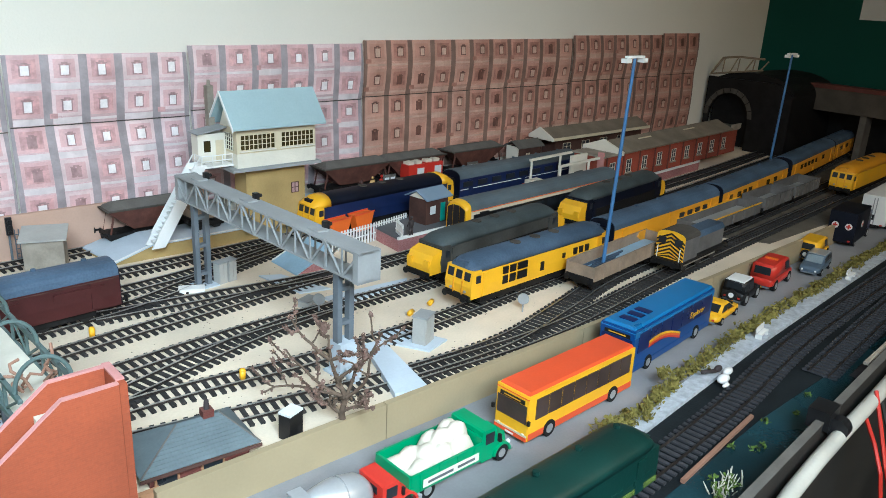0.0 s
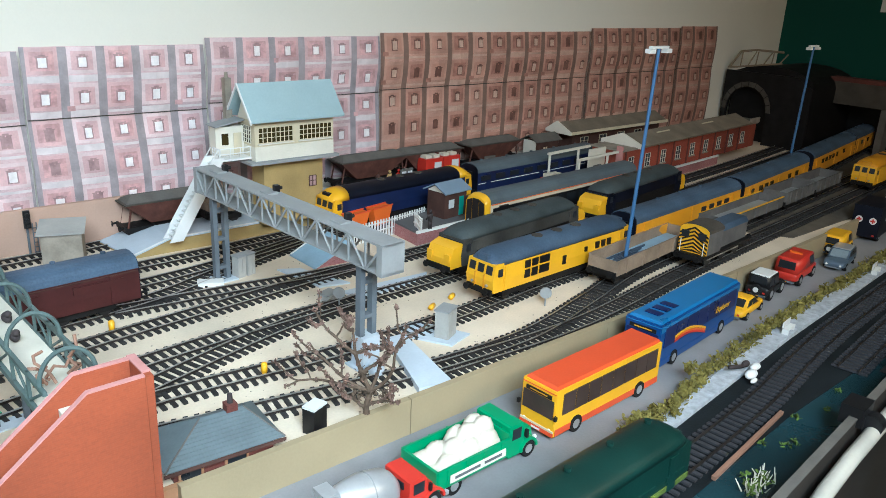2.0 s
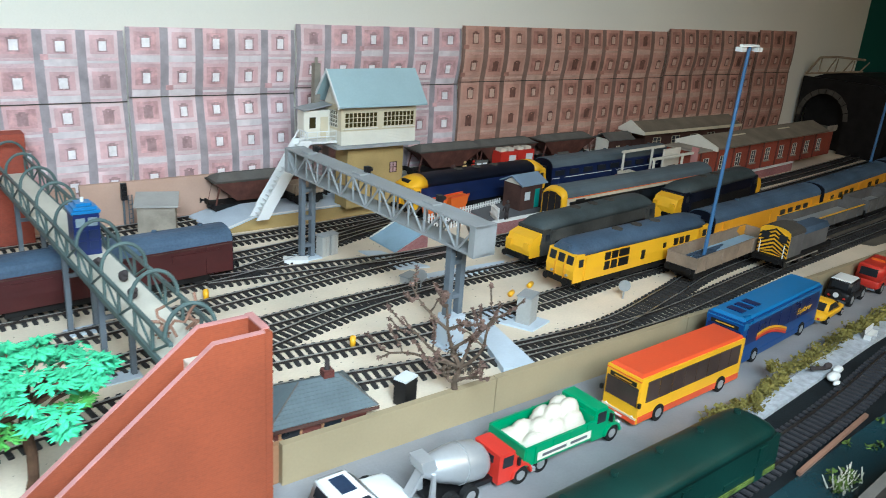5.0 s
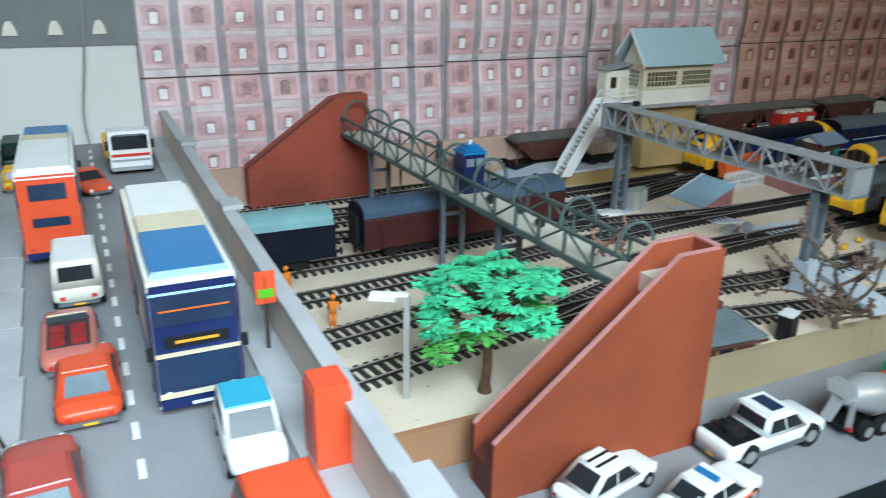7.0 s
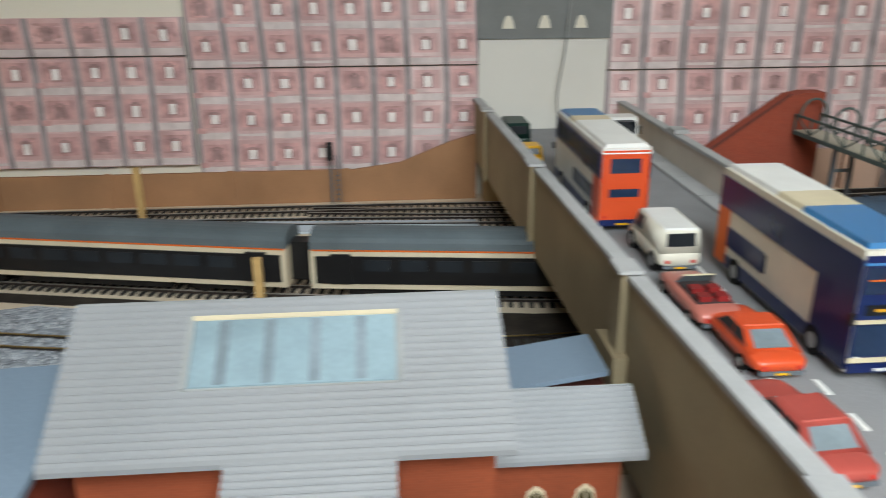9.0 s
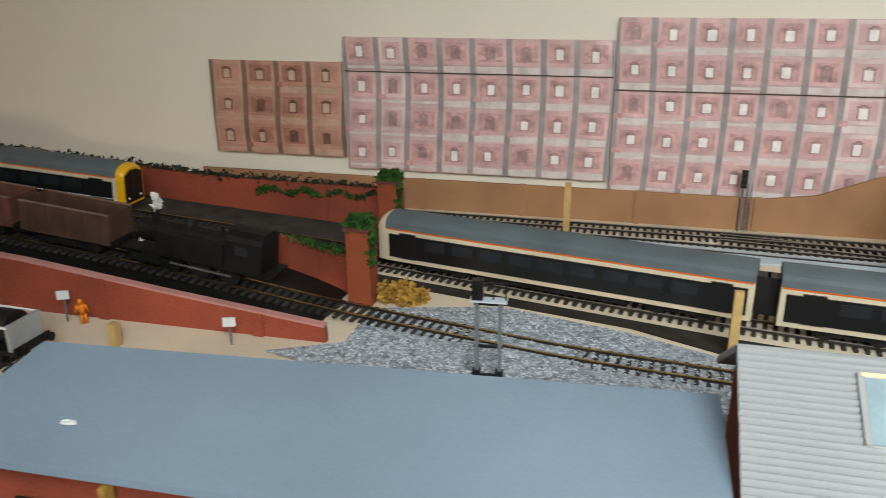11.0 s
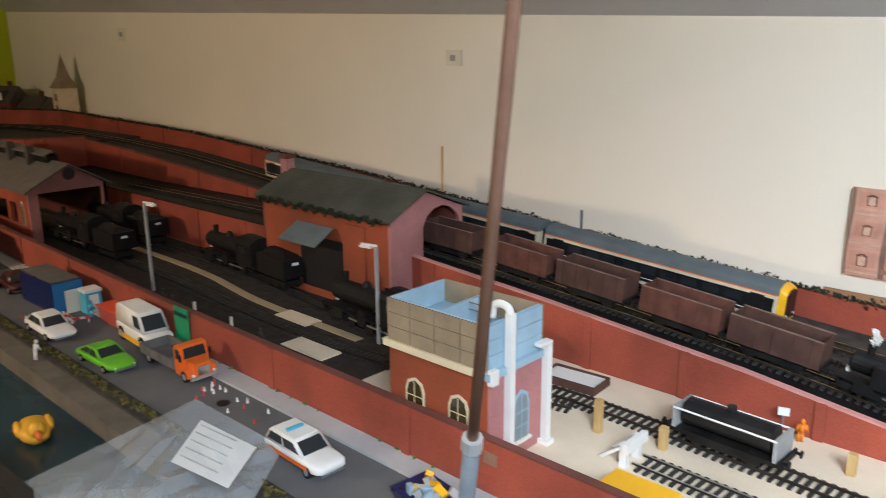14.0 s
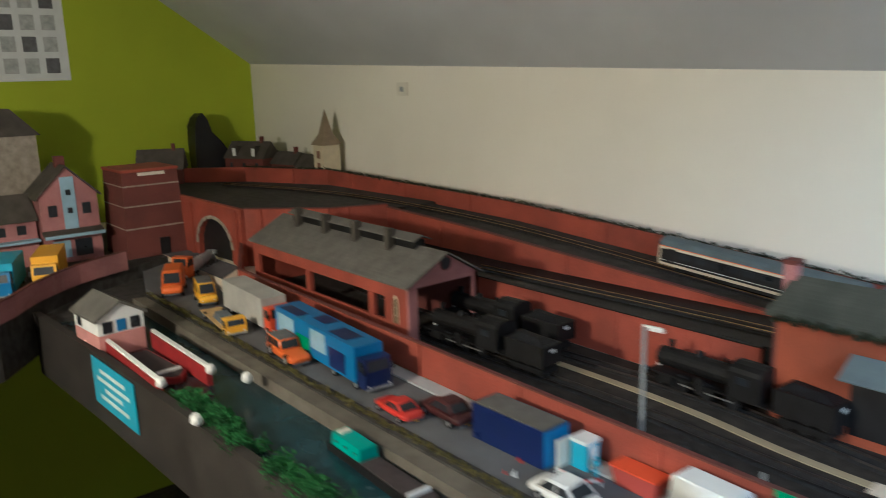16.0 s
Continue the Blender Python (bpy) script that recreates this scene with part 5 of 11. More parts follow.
# engineers' train beside the fence
w = open_wagon("weathered tan bogie wagon loaded with old rails", 0.165, 0.034, 0.0145, "wagon_tan", seat(T_front, 0.480), inner="pale_blue", bogies=True, group="engineers wagons")
for k in range(9):
    x = -0.075 + 0.012 * (k % 4)
    part("rail_length", hexa(B(), [(x, -0.010 + k * 0.0024, 0.016), (x + 0.055, -0.011 + k * 0.0026, 0.016), (x + 0.055, -0.0098 + k * 0.0026, 0.016), (x, -0.0088 + k * 0.0024, 0.016)], [(x, -0.010 + k * 0.0024, 0.019), (x + 0.055, -0.011 + k * 0.0026, 0.018), (x + 0.055, -0.0098 + k * 0.0026, 0.018), (x, -0.0088 + k * 0.0024, 0.019)]), "roof_blue", w, "loose blue-grey rail")
open_wagon("grey bogie ballast wagon with yellow top rails", 0.17, 0.034, 0.0135, "wagon_grey", seat(T_front, 0.72), inner="steel_grey", bogies=True, rails_yellow=True, group="engineers wagons")
open_wagon("grey ballast wagon with sloping sides", 0.10, 0.034, 0.016, "wagon_grey", seat(T_front, 0.868), inner="steel_grey", group="engineers wagons")
open_wagon("grey ballast wagon with sloping sides", 0.10, 0.034, 0.016, "wagon_grey", seat(T_front, 0.99), inner="steel_grey", group="engineers wagons")


def shunter(at):
    t = thing("shunting_locomotive", "grey shunting locomotive with black and yellow striped ends", "locomotive")
    part("bonnet", extr(B(), [(-0.012, 0.016), (0.012, 0.016), (0.012, 0.034), (0.008, 0.038), (-0.008, 0.038), (-0.012, 0.034)], "x", -0.055, 0.018), "wagon_grey", t, bev=0.001)
    part("bonnet_roof", extr(B(), [(-0.0125, 0.0345), (0.0125, 0.0345), (0.0085, 0.0395), (-0.0085, 0.0395)], "x", -0.056, 0.018), "roof_blue", t)
    part("cab", box(B(), 0.018, 0.05, -0.0165, 0.0165, 0.016, 0.040), "wagon_grey", t, bev=0.001)
    part("cab_roof", extr(B(), roof_outline(0.017, 0.0401, 0.0475), "x", 0.016, 0.0500), "roof_dark", t)
    part("footplate", box(B(), -0.06, 0.056, -0.0165, 0.0165, 0.0125, 0.0158), "soot_shade", t)
    part("end_panel", box(B(), 0.0501, 0.0508, -0.0165, 0.0165, 0.016, 0.040), "yellow", t, "yellow end with black chevrons")
    part("end_arch", extr(B(), roof_outline(0.0165, 0.0401, 0.0472), "x", 0.0501, 0.0508), "yellow", t, "yellow arched end")
    for k in range(7):
        for s in (-1, 1):
            z = 0.0180 + k * 0.0042
            lo, hi = max(0.0163, z - 0.0085), max(0.0163, z - 0.0065)
            if z + 0.0020 < 0.0475:
                part("chevron", extr(B(), [(0.0, z), (s * 0.0163, lo), (s * 0.0163, hi), (0.0, z + 0.0020)], "x", 0.0509, 0.0514), "black", t)
    for y in (-0.0095, 0.0095):
        part("cab_window", box(B(), 0.0509, 0.0520, y - 0.0042, y + 0.0042, 0.032, 0.0395), "pane", t)
    for s in (-1, 1):
        for k in range(3):
            part("wheel", cyl(B(), (-0.036 + 0.034 * k, s * 0.0082, 0.008), (-0.036 + 0.034 * k, s * 0.0105, 0.008), 0.008, n=16), "black", t)
        part("coupling_rod", box(B(), -0.04, 0.036, min(s * 0.011, s * 0.012), max(s * 0.011, s * 0.012), 0.007, 0.0085), "rail", t)
        part("handrail", cyl(B(), (0.053, s * 0.013, 0.014), (0.053, s * 0.013, 0.03), 0.0005, n=6), "white", t)
        buffers(t, 0.056 if s > 0 else -0.06, s)
    t.matrix_basis = at


shunter(seat(T_fence, 0.578, flip=True))
for x in (0.122,):
    hopper("rusty hopper wagon with a slate-grey load behind the platform", seat(T_b3, x))
HB = spline([(0.30, 1.045, 0.021), (1.1, 1.052, 0.021)], 0.02)
for x in (0.385, 0.50, 0.61):
    hopper("rusty hopper wagon with a slate-grey load on the back platform", seat(HB, x, 0.0))
# incline trains
steam_loco("black tank engine at the foot of the incline", seat(T_in1, -1.035, flip=False), 0.125, tender=False, tank=True)
for i, x in enumerate((-1.155, -1.252, -1.349, -1.447, -1.547, -1.647)):
    open_wagon("rust-brown mineral wagon loaded with coal", 0.083, 0.032, 0.0255, ("wagon_brown", "rust", "wagon_brown", "rust", "wagon_brown", "rust")[i], seat(T_in1, x), load="coal", group="coal wagons", level=0.3, rim="rim_brown")
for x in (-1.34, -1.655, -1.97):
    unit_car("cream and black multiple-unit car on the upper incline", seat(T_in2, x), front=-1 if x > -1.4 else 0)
steam_loco("black steam locomotive and tender standing by the coaling road", seat(T_y1, -1.545), 0.16, big=1.25)
steam_loco("black steam locomotive on the shed road", seat(T_y1, -1.89), 0.16, big=1.2)
steam_loco("black steam locomotive in the engine shed mouth", seat(T_y3, -2.22), 0.16, big=1.2)
steam_loco("black steam locomotive in the engine shed mouth", seat(T_y1, -2.26), 0.16, big=1.2)
# tank wagon in the siding
tw = thing("tank_wagon", "black tank wagon with white handrails", "wagon")
part("chassis", box(B(), -0.045, 0.045, -0.014, 0.014, 0.009, 0.0125), "soot_shade", tw)
part("tank", cyl(B(), (-0.036, 0, 0.0245), (0.036, 0, 0.0245), 0.0115, n=18), "black", tw, smooth=False)
part("filler", cyl(B(), (0, 0, 0.035), (0, 0, 0.040), 0.004, n=10), "black", tw)
for s in (-1, 1):
    part("handrail", cyl(B(), (-0.042, s * 0.0145, 0.030), (0.042, s * 0.0145, 0.030), 0.0009, n=6), "white", tw)
    part("end_frame", box(B(), min(s * 0.04, s * 0.043), max(s * 0.04, s * 0.043), -0.0145, 0.0145, 0.0126, 0.031), "steel_grey", tw)
    buffers(tw, s * 0.045, s)
bogie(tw, 0, 2, 0.045)
tw.matrix_basis = seat(T_y1, -1.14)
# platform luggage cart and green coach on the lower line
open_wagon("small grey-brown platform trolley wagon", 0.04, 0.02, 0.012, "wagon_tan", pose(0.172, 1.022, 0.0155, 0, 0, 4), group="", name="trolley", z0=0.0125)
coach("rounded dark green coach on the lower front line", 0.195, "coach_green", "coach_green", seat(T_low, 0.1), windows=6, win="coach_green", win_h=(0.020, 0.0235), stripe=((0.0135, 0.017, "moss"),), end="coach_green", domed=True)
diesel("yellow diesel locomotive on the far lower line", 0.20, "yellow", "yellow_train", "yellow", seat(T_fence, 1.165, flip=True), nose=0.0, grille=False)

puff = clumps(B(), [(0, 0, 0, 0.004), (0.001, 0, 0.004, 0.0036), (-0.001, 0, 0.008, 0.0026)], 0.0018, 60, 8)
solid("cotton_puff", puff, "white", "white cotton wool puff on the tank engine chimney", "smoke puff").location = (-1.076, 0.793, 0.077)
# ---- yard buildings and fittings ----


def windows_on(parent, x0, x1, y, z0, z1, nx, nz, pane="pane_ochre", bar="cream_light", d=-1, t=0.0006, axis="y"):
    """A glazed opening with glazing bars on a wall whose face lies at y (axis y) or x (axis x)."""
    def bx(a0, a1, b0, b1, e0, e1):
        lo, hi = sorted((y + d * e0, y + d * e1))
        return box(B(), a0, a1, lo, hi, b0, b1) if axis == "y" else box(B(), lo, hi, a0, a1, b0, b1)
    w = part("window", bx(x0, x1, z0, z1, 0.0002, t), pane, parent)
    for i in range(nx + 1):
        x = x0 + (x1 - x0) * i / nx
        part("glazing_bar", bx(x - 0.0004, x + 0.0004, z0, z1, t, t + 0.0005), bar, w)
    for i in range(nz + 1):
        z = z0 + (z1 - z0) * i / nz
        part("glazing_bar", bx(x0, x1, z - 0.0003, z + 0.0003, t, t + 0.0004), bar, w)
    return w


def signal_box():
    t = thing("signal_box", "cream timber signal box with a blue-grey roof on an ochre tower", "signal box", 0.237, 0.99, 0.016)
    part("tower", box(B(), -0.034, 0.04, -0.012, 0.015, 0, 0.072), "ochre", t, "ochre brick tower", bev=0.0006)
    windows_on(t, 0.022, 0.031, -0.012, 0.038, 0.05, 2, 2, "print_dark", "wagon_brown")
    part("floor_deck", box(B(), -0.056, 0.053, -0.027, 0.02, 0.0722, 0.0752), "steel_grey", t, bev=0.0005)
    for k in range(9):
        z = 0.0753 + k * 0.0017
        part("lap_board", box(B(), -0.048, 0.049, -0.0212, 0.017, z, z + 0.0016), "cream_light", t)
    part("upper_wall", box(B(), -0.048, 0.049, -0.0205, 0.017, 0.0906, 0.118), "cream", t)
    for x0, x1 in ((-0.044, -0.003), (0.005, 0.046)):
        windows_on(t, x0, x1, -0.0205, 0.0945, 0.1105, 8, 3, "pane_ochre", "cream")
        part("window_sill", box(B(), x0 - 0.001, x1 + 0.001, -0.0228, -0.0206, 0.0925, 0.0938), "cream_light", t)
    windows_on(t, -0.013, 0.006, -0.048, 0.0935, 0.1115, 4, 4, "pane_ochre", "cream_light", axis="x")
    for s in (-1, 1):
        a = [(s * 0.0 - 0.002, 0.153), (s * 0.0285 - 0.002, 0.1175), (s * 0.0285 - 0.002, 0.1195), (s * 0.0 - 0.002, 0.1552)]
        part("roof_slope", extr(B(), a, "x", -0.0565, 0.0575), "slate_blue", t, bev=0.0003)
    for x in (-0.048, 0.0483):
        part("gable", extr(B(), [(-0.0205, 0.118), (0.017, 0.118), (-0.002, 0.1525)], "x", x, x + 0.0007), "cream_light", t)
    for s in (-1, 1):
        part("barge_board", extr(B(), [(-0.002, 0.1525), (-0.002, 0.1558), (s * 0.0295 - 0.002, 0.1195), (s * 0.0295 - 0.002, 0.1160)], "x", -0.058, -0.0567), "white", t)
    part("chimney", box(B(), -0.059, -0.052, 0.0205, 0.0285, 0.074, 0.158), "stone", t, bev=0.0004)
    part("chimney_pot", cyl(B(), (-0.0555, 0.0245, 0.158), (-0.0555, 0.0245, 0.164), 0.002, 0.0016, n=10), "stone", t)
    oy, oz = 0.004, 0.004
    part("porch", box(B(), -0.080, -0.0485, oy, oy + 0.0155, 0.0755 + oz, 0.106 + oz), "cream_light", t, bev=0.0004)
    part("porch_floor", box(B(), -0.079, -0.0485, oy - 0.001, oy + 0.017, 0.0722, 0.0754 + oz), "steel_grey", t)
    part("porch_roof", hexa(B(), [(-0.082, oy - 0.004, 0.1062 + oz), (-0.0485, oy - 0.004, 0.112 + oz), (-0.0485, oy + 0.019, 0.112 + oz), (-0.082, oy + 0.019, 0.1062 + oz)], [(-0.082, oy - 0.004, 0.1075 + oz), (-0.0485, oy - 0.004, 0.1133 + oz), (-0.0485, oy + 0.019, 0.1133 + oz), (-0.082, oy + 0.019, 0.1075 + oz)]), "steel_grey", t, "grey felt porch roof")
    part("porch_door", box(B(), -0.060, -0.051, oy - 0.0006, oy, 0.0757 + oz, 0.099 + oz), "cream", t, "cream panelled door")
    part("porch_window", box(B(), -0.0735, -0.066, oy - 0.0006, oy, 0.087 + oz, 0.099 + oz), "pane_ochre", t, "small dark porch window")
    part("landing", box(B(), -0.086, -0.049, oy - 0.018, oy - 0.001, 0.0735 + oz, 0.0755 + oz), "white", t)
    for a, b in (((-0.084, oy - 0.0175), (-0.05, oy - 0.0175)), ((-0.085, oy - 0.0175), (-0.085, oy - 0.002))):
        for z in (0.081 + oz, 0.0865 + oz):
            part("handrail", cyl(B(), (*a, z), (*b, z), 0.0006, n=6), "white", t)
        for k in range(4):
            f = k / 3
            p = (a[0] + (b[0] - a[0]) * f, a[1] + (b[1] - a[1]) * f)
            part("baluster", cyl(B(), (*p, 0.0756 + oz), (*p, 0.0867 + oz), 0.0005, n=6), "white", t)
    top, foot = Vector((-0.086, oy - 0.008, 0.0745 + oz)), Vector((-0.136, oy - 0.008, 0.0005))
    for y in (oy - 0.0175, oy):
        part("stair_string", hexa(B(), [(foot.x - 0.007, y - 0.0008, 0), (foot.x + 0.007, y - 0.0008, 0), (foot.x + 0.007, y + 0.0008, 0), (foot.x - 0.007, y + 0.0008, 0)], [(top.x - 0.007, y - 0.0008, top.z + 0.003), (top.x + 0.007, y - 0.0008, top.z + 0.003), (top.x + 0.007, y + 0.0008, top.z + 0.003), (top.x - 0.007, y + 0.0008, top.z + 0.003)]), "white", t)
        part("stair_rail", cyl(B(), (foot.x, y, 0.012), (top.x, y, top.z + 0.012), 0.0007, n=6), "white", t)
    for k in range(16):
        p = foot.lerp(top, (k + 0.7) / 16.5)
        part("tread", box(B(), p.x - 0.0034, p.x + 0.0034, oy - 0.0166, oy - 0.0009, p.z, p.z + 0.0008), "white", t)


signal_box()


def gantry():
    t = thing("signal_gantry", "grey lattice signal gantry spanning the yard on twin legs", "gantry")
    a, b = Vector((0.109, 0.919, 0)), Vector((0.122, 0.640, 0))
    d = (b - a).normalized()
    s = Vector((-d.y, d.x, 0))
    L = (b - a).length
    m = Matrix(((d.x, s.x, 0, a.x), (d.y, s.y, 0, a.y), (0, 0, 1, 0), (0, 0, 0, 1)))
    t.matrix_basis = m
    z0, z1, w = 0.083, 0.106, 0.010
    part("top_plate", box(B(), 0, L, -w, w, z1 - 0.0015, z1), "steel_grey", t, bev=0.0003)
    part("bottom_plate", box(B(), 0, L, -w, w, z0, z0 + 0.0015), "steel_grey", t)
    for y in (-w, w):
        n = 14
        for k in range(n):
            x0, x1 = L * k / n, L * (k + 1) / n
            if 0 < k:
                part("upright", box(B(), x0 - 0.0007, x0 + 0.0007, min(y, y * 0.88), max(y, y * 0.88), z0 + 0.0016, z1 - 0.0016), "steel_grey", t)
            p, q = ((x0, z0), (x1, z1)) if k % 2 else ((x0, z1), (x1, z0))
            part("diagonal", cyl(B(), (p[0], y * 0.94, p[1]), (q[0], y * 0.94, q[1]), 0.0009, n=6), "steel_grey", t)
    for x in (0, L - 0.006):
        part("end_box", box(B(), x, x + 0.006, -w - 0.0004, w + 0.0004, z0 - 0.0005, z1 + 0.0004), "steel_grey", t, bev=0.0004)
    for x in (0.026, L - 0.03):
        for y in (-0.0055, 0.0055):
            part("leg", box(B(), x - 0.003, x + 0.003, y - 0.0022, y + 0.0022, 0.0, z0 - 0.0006), "leg_grey", t, bev=0.0003)
        for k in range(3):
            part("leg_tie", box(B(), x - 0.0032, x + 0.0032, -0.0033, 0.0033, 0.012 + k * 0.028, 0.015 + k * 0.028), "leg_grey", t)
        part("base_plate", box(B(), x - 0.010, x + 0.010, -0.012, 0.012, 0, 0.0014), "plat_grey", t)
    part("plinth", box(B(), L - 0.037, L - 0.023, -0.008, 0.008, 0.0015, 0.026), "plat_grey", t, bev=0.0005)
    for x in (0.03, L * 0.42, L * 0.78):
        sg = part("signal_head", box(B(), x - 0.0022, x + 0.0022, 0.004, 0.0085, z1 + 0.0002, z1 + 0.0065), "black", t, bev=0.0005)
        part("hood", cyl(B(), (x, 0.0085, z1 + 0.0035), (x, 0.0115, z1 + 0.0035), 0.0016, n=8), "black", sg)
        part("signal_base", box(B(), x - 0.008, x + 0.006, -0.005, 0.005, z1 + 0.0001, z1 + 0.0016), "steel_grey", t)


gantry()


def footbridge():
    t = thing("footbridge", "green-grey lattice footbridge with round hoops and a pale deck", "footbridge")
    a, b = Vector((-0.122, 1.035, 0)), Vector((-0.103, 0.598, 0))
    d = (b - a).normalized()
    s = Vector((-d.y, d.x, 0))
    L = (b - a).length
    t.matrix_basis = Matrix(((d.x, s.x, 0, a.x), (d.y, s.y, 0, a.y), (0, 0, 1, 0), (0, 0, 0, 1)))
    zd, zt, w = 0.072, 0.088, 0.0125
    part("deck", box(B(), 0, L, -w, w, zd - 0.0015, zd), "deck_buff", t, "pale buff deck")
    n = 16
    for y in (-w - 0.001, w + 0.001):
        part("top_chord", box(B(), 0, L, y - 0.0011, y + 0.0011, zt - 0.002, zt), "bridge_green", t)
        part("bottom_chord", box(B(), 0, L, y - 0.0011, y + 0.0011, zd - 0.004, zd - 0.0005), "bridge_green", t)
        for k in range(n):
            x0, x1 = L * k / n, L * (k + 1) / n
            part("post", box(B(), x0 - 0.0008, x0 + 0.0008, y - 0.0008, y + 0.0008, zd, zt), "bridge_green", t)
            p, q = ((x0, zd), (x1, zt)) if k % 2 else ((x0, zt), (x1, zd))
            part("diagonal", cyl(B(), (p[0], y, p[1]), (q[0], y, q[1]), 0.0008, n=6), "bridge_green", t)
    for k in range(9):
        x = 0.008 + (L - 0.016) * k / 8
        bm = B()
        pts = [Vector((x, (w + 0.001) * math.cos(math.pi * i / 14), zt + 0.016 * math.sin(math.pi * i / 14))) for i in range(15)]
        tube(bm, pts, 0.0012, 7)
        part("hoop", bm, "bridge_green", t)
    for x in (0.065, 0.215, 0.30):
        for y in (-0.009, 0.009):
            part("leg", box(B(), x - 0.0018, x + 0.0018, y - 0.0018, y + 0.0018, 0, zd - 0.004), "leg_grey", t)
        part("leg_brace", box(B(), x - 0.001, x + 0.001, -0.009, 0.009, 0.045, 0.048), "leg_grey", t)
        part("foot_plate", box(B(), x - 0.007, x + 0.007, -0.013, 0.013, 0, 0.0012), "plat_grey", t)
    bm = B()
    rnd = random.Random(4)
    for _ in range(7):
        c = Vector((L - 0.03 + rnd.uniform(-0.006, 0.012), rnd.uniform(-0.008, 0.008), zd + 0.006))
        run = [c]
        for _ in range(4):
            run.append(run[-1] + Vector((rnd.uniform(-0.006, 0.006), rnd.uniform(-0.005, 0.005), rnd.uniform(-0.001, 0.007))))
        tube(bm, run, 0.0009, 6)
    solid("bridge_scrap", bm, "wood_stick", "tangle of dull red scrap on the footbridge", "scrap", "stuff").matrix_basis = t.matrix_basis
    for x, y in ((L - 0.10, 0.0), (L - 0.13, 0.004), (L - 0.16, -0.003)):
        fg = B()
        ball(fg, (x, y, zd + 0.004), 0.0045, 0.003, 0.0035)
        ball(fg, (x + 0.004, y, zd + 0.0075), 0.0022)
        cyl(fg, (x, y, zd + 0.003), (x - 0.009, y + 0.003, zd + 0.0018), 0.0014, n=6)
        solid("figurine", fg, "fig_dark", "dark plastic figurine lying on the footbridge", "figurine", smooth=True, group="bridge figurines").matrix_basis = t.matrix_basis


footbridge()


def stair_ramp(name, label, y0, y1, xs, m="brick_orange", base=0.0, flip=False):
    """A pair of stepped-ramp side walls with pink copings and a floor between them."""
    t = thing(name, label, "ramp")
    (xa, za), (xb, zb), (xc, zc) = xs
    for n, y in enumerate((y0, y1)):
        o = 0.0
        part("side_wall", extr(B(), [(xa - o, base), (xa - o, za), (xb - o, zb), (xc, zc), (xc, base)], "y", y, y + 0.0024), m, t, bev=0.0003)
        for (p, pz), (q, qz) in (((xa - o, za), (xb - o, zb)), ((xb - o, zb), (xc, zc))):
            part("coping", extr(B(), [(p, pz + 0.0002), (q, qz + 0.0002), (q, qz + 0.0011), (p, pz + 0.0011)], "y", y - 0.0002, y + 0.0026), "pinkish", t)
    lo, hi = y0 + 0.0026, y1 - 0.0002
    part("slope", extr(B(), [(xa, base), (xa, za - 0.016), (xb, zb - 0.022), (xc - 0.002, zc - 0.026), (xc - 0.002, base)], "y", lo, hi), "brick_dark", t, "dark red slope between the walls")
    part("landing", box(B(), xb - 0.008, xc - 0.002, lo, hi, zc - 0.0258, zc - 0.0150), "deck_buff", t, "pale buff landing")
    return t


stair_ramp("footbridge_ramp", "orange-red brick stair ramp with pink copings", 0.566, 0.587, ((-0.211, 0.013), (-0.106, 0.098), (-0.080, 0.0985)), base=-0.0235)
part("end_wall", box(B(), -0.0798, -0.076, 0.5662, 0.591, -0.0235, 0.0983), "brick_orange", bpy.data.objects["footbridge_ramp"])
part("coping", box(B(), -0.0800, -0.0758, 0.5705, 0.5912, 0.0985, 0.0995), "pinkish", bpy.data.objects["footbridge_ramp"])
far_ramp = thing("footbridge_far_ramp", "dark red brick stair ramp at the far end of the footbridge", "ramp")
part("side_wall", extr(B(), [(-0.232, 0), (-0.232, 0.041), (-0.142, 0.105), (-0.126, 0.108), (-0.106, 0.108), (-0.106, 0)], "y", 1.038, 1.058), "brick", far_ramp, bev=0.0004)
part("coping", extr(B(), [(-0.233, 0.0413), (-0.142, 0.1055), (-0.142, 0.1075), (-0.233, 0.0435)], "y", 1.0368, 1.0395), "brick_dark", far_ramp)

# blue police box standing on the footbridge
tb = thing("police_box", "dark blue police telephone box on the footbridge", "kiosk", -0.1115, 0.795, 0.0722)
part("body", box(B(), -0.0085, 0.0085, -0.0085, 0.0085, 0, 0.030), "bus_navy", tb, bev=0.0005)
for k, w in enumerate((0.0095, 0.0075, 0.005)):
    part("roof_step", box(B(), -w, w, -w, w, 0.030 + k * 0.0022, 0.0321 + k * 0.0022), "bus_blue", tb)
for x in (-0.004, 0.004):
    for z in (0.004, 0.012, 0.021):
        part("door_panel", box(B(), x - 0.003, x + 0.003, -0.0092, -0.0086, z, z + 0.006), "pane_light" if z > 0.02 else "rail_blue", tb)
part("top_lamp", cyl(B(), (0, 0, 0.0365), (0, 0, 0.0395), 0.0012, n=8), "lamp_white", tb)


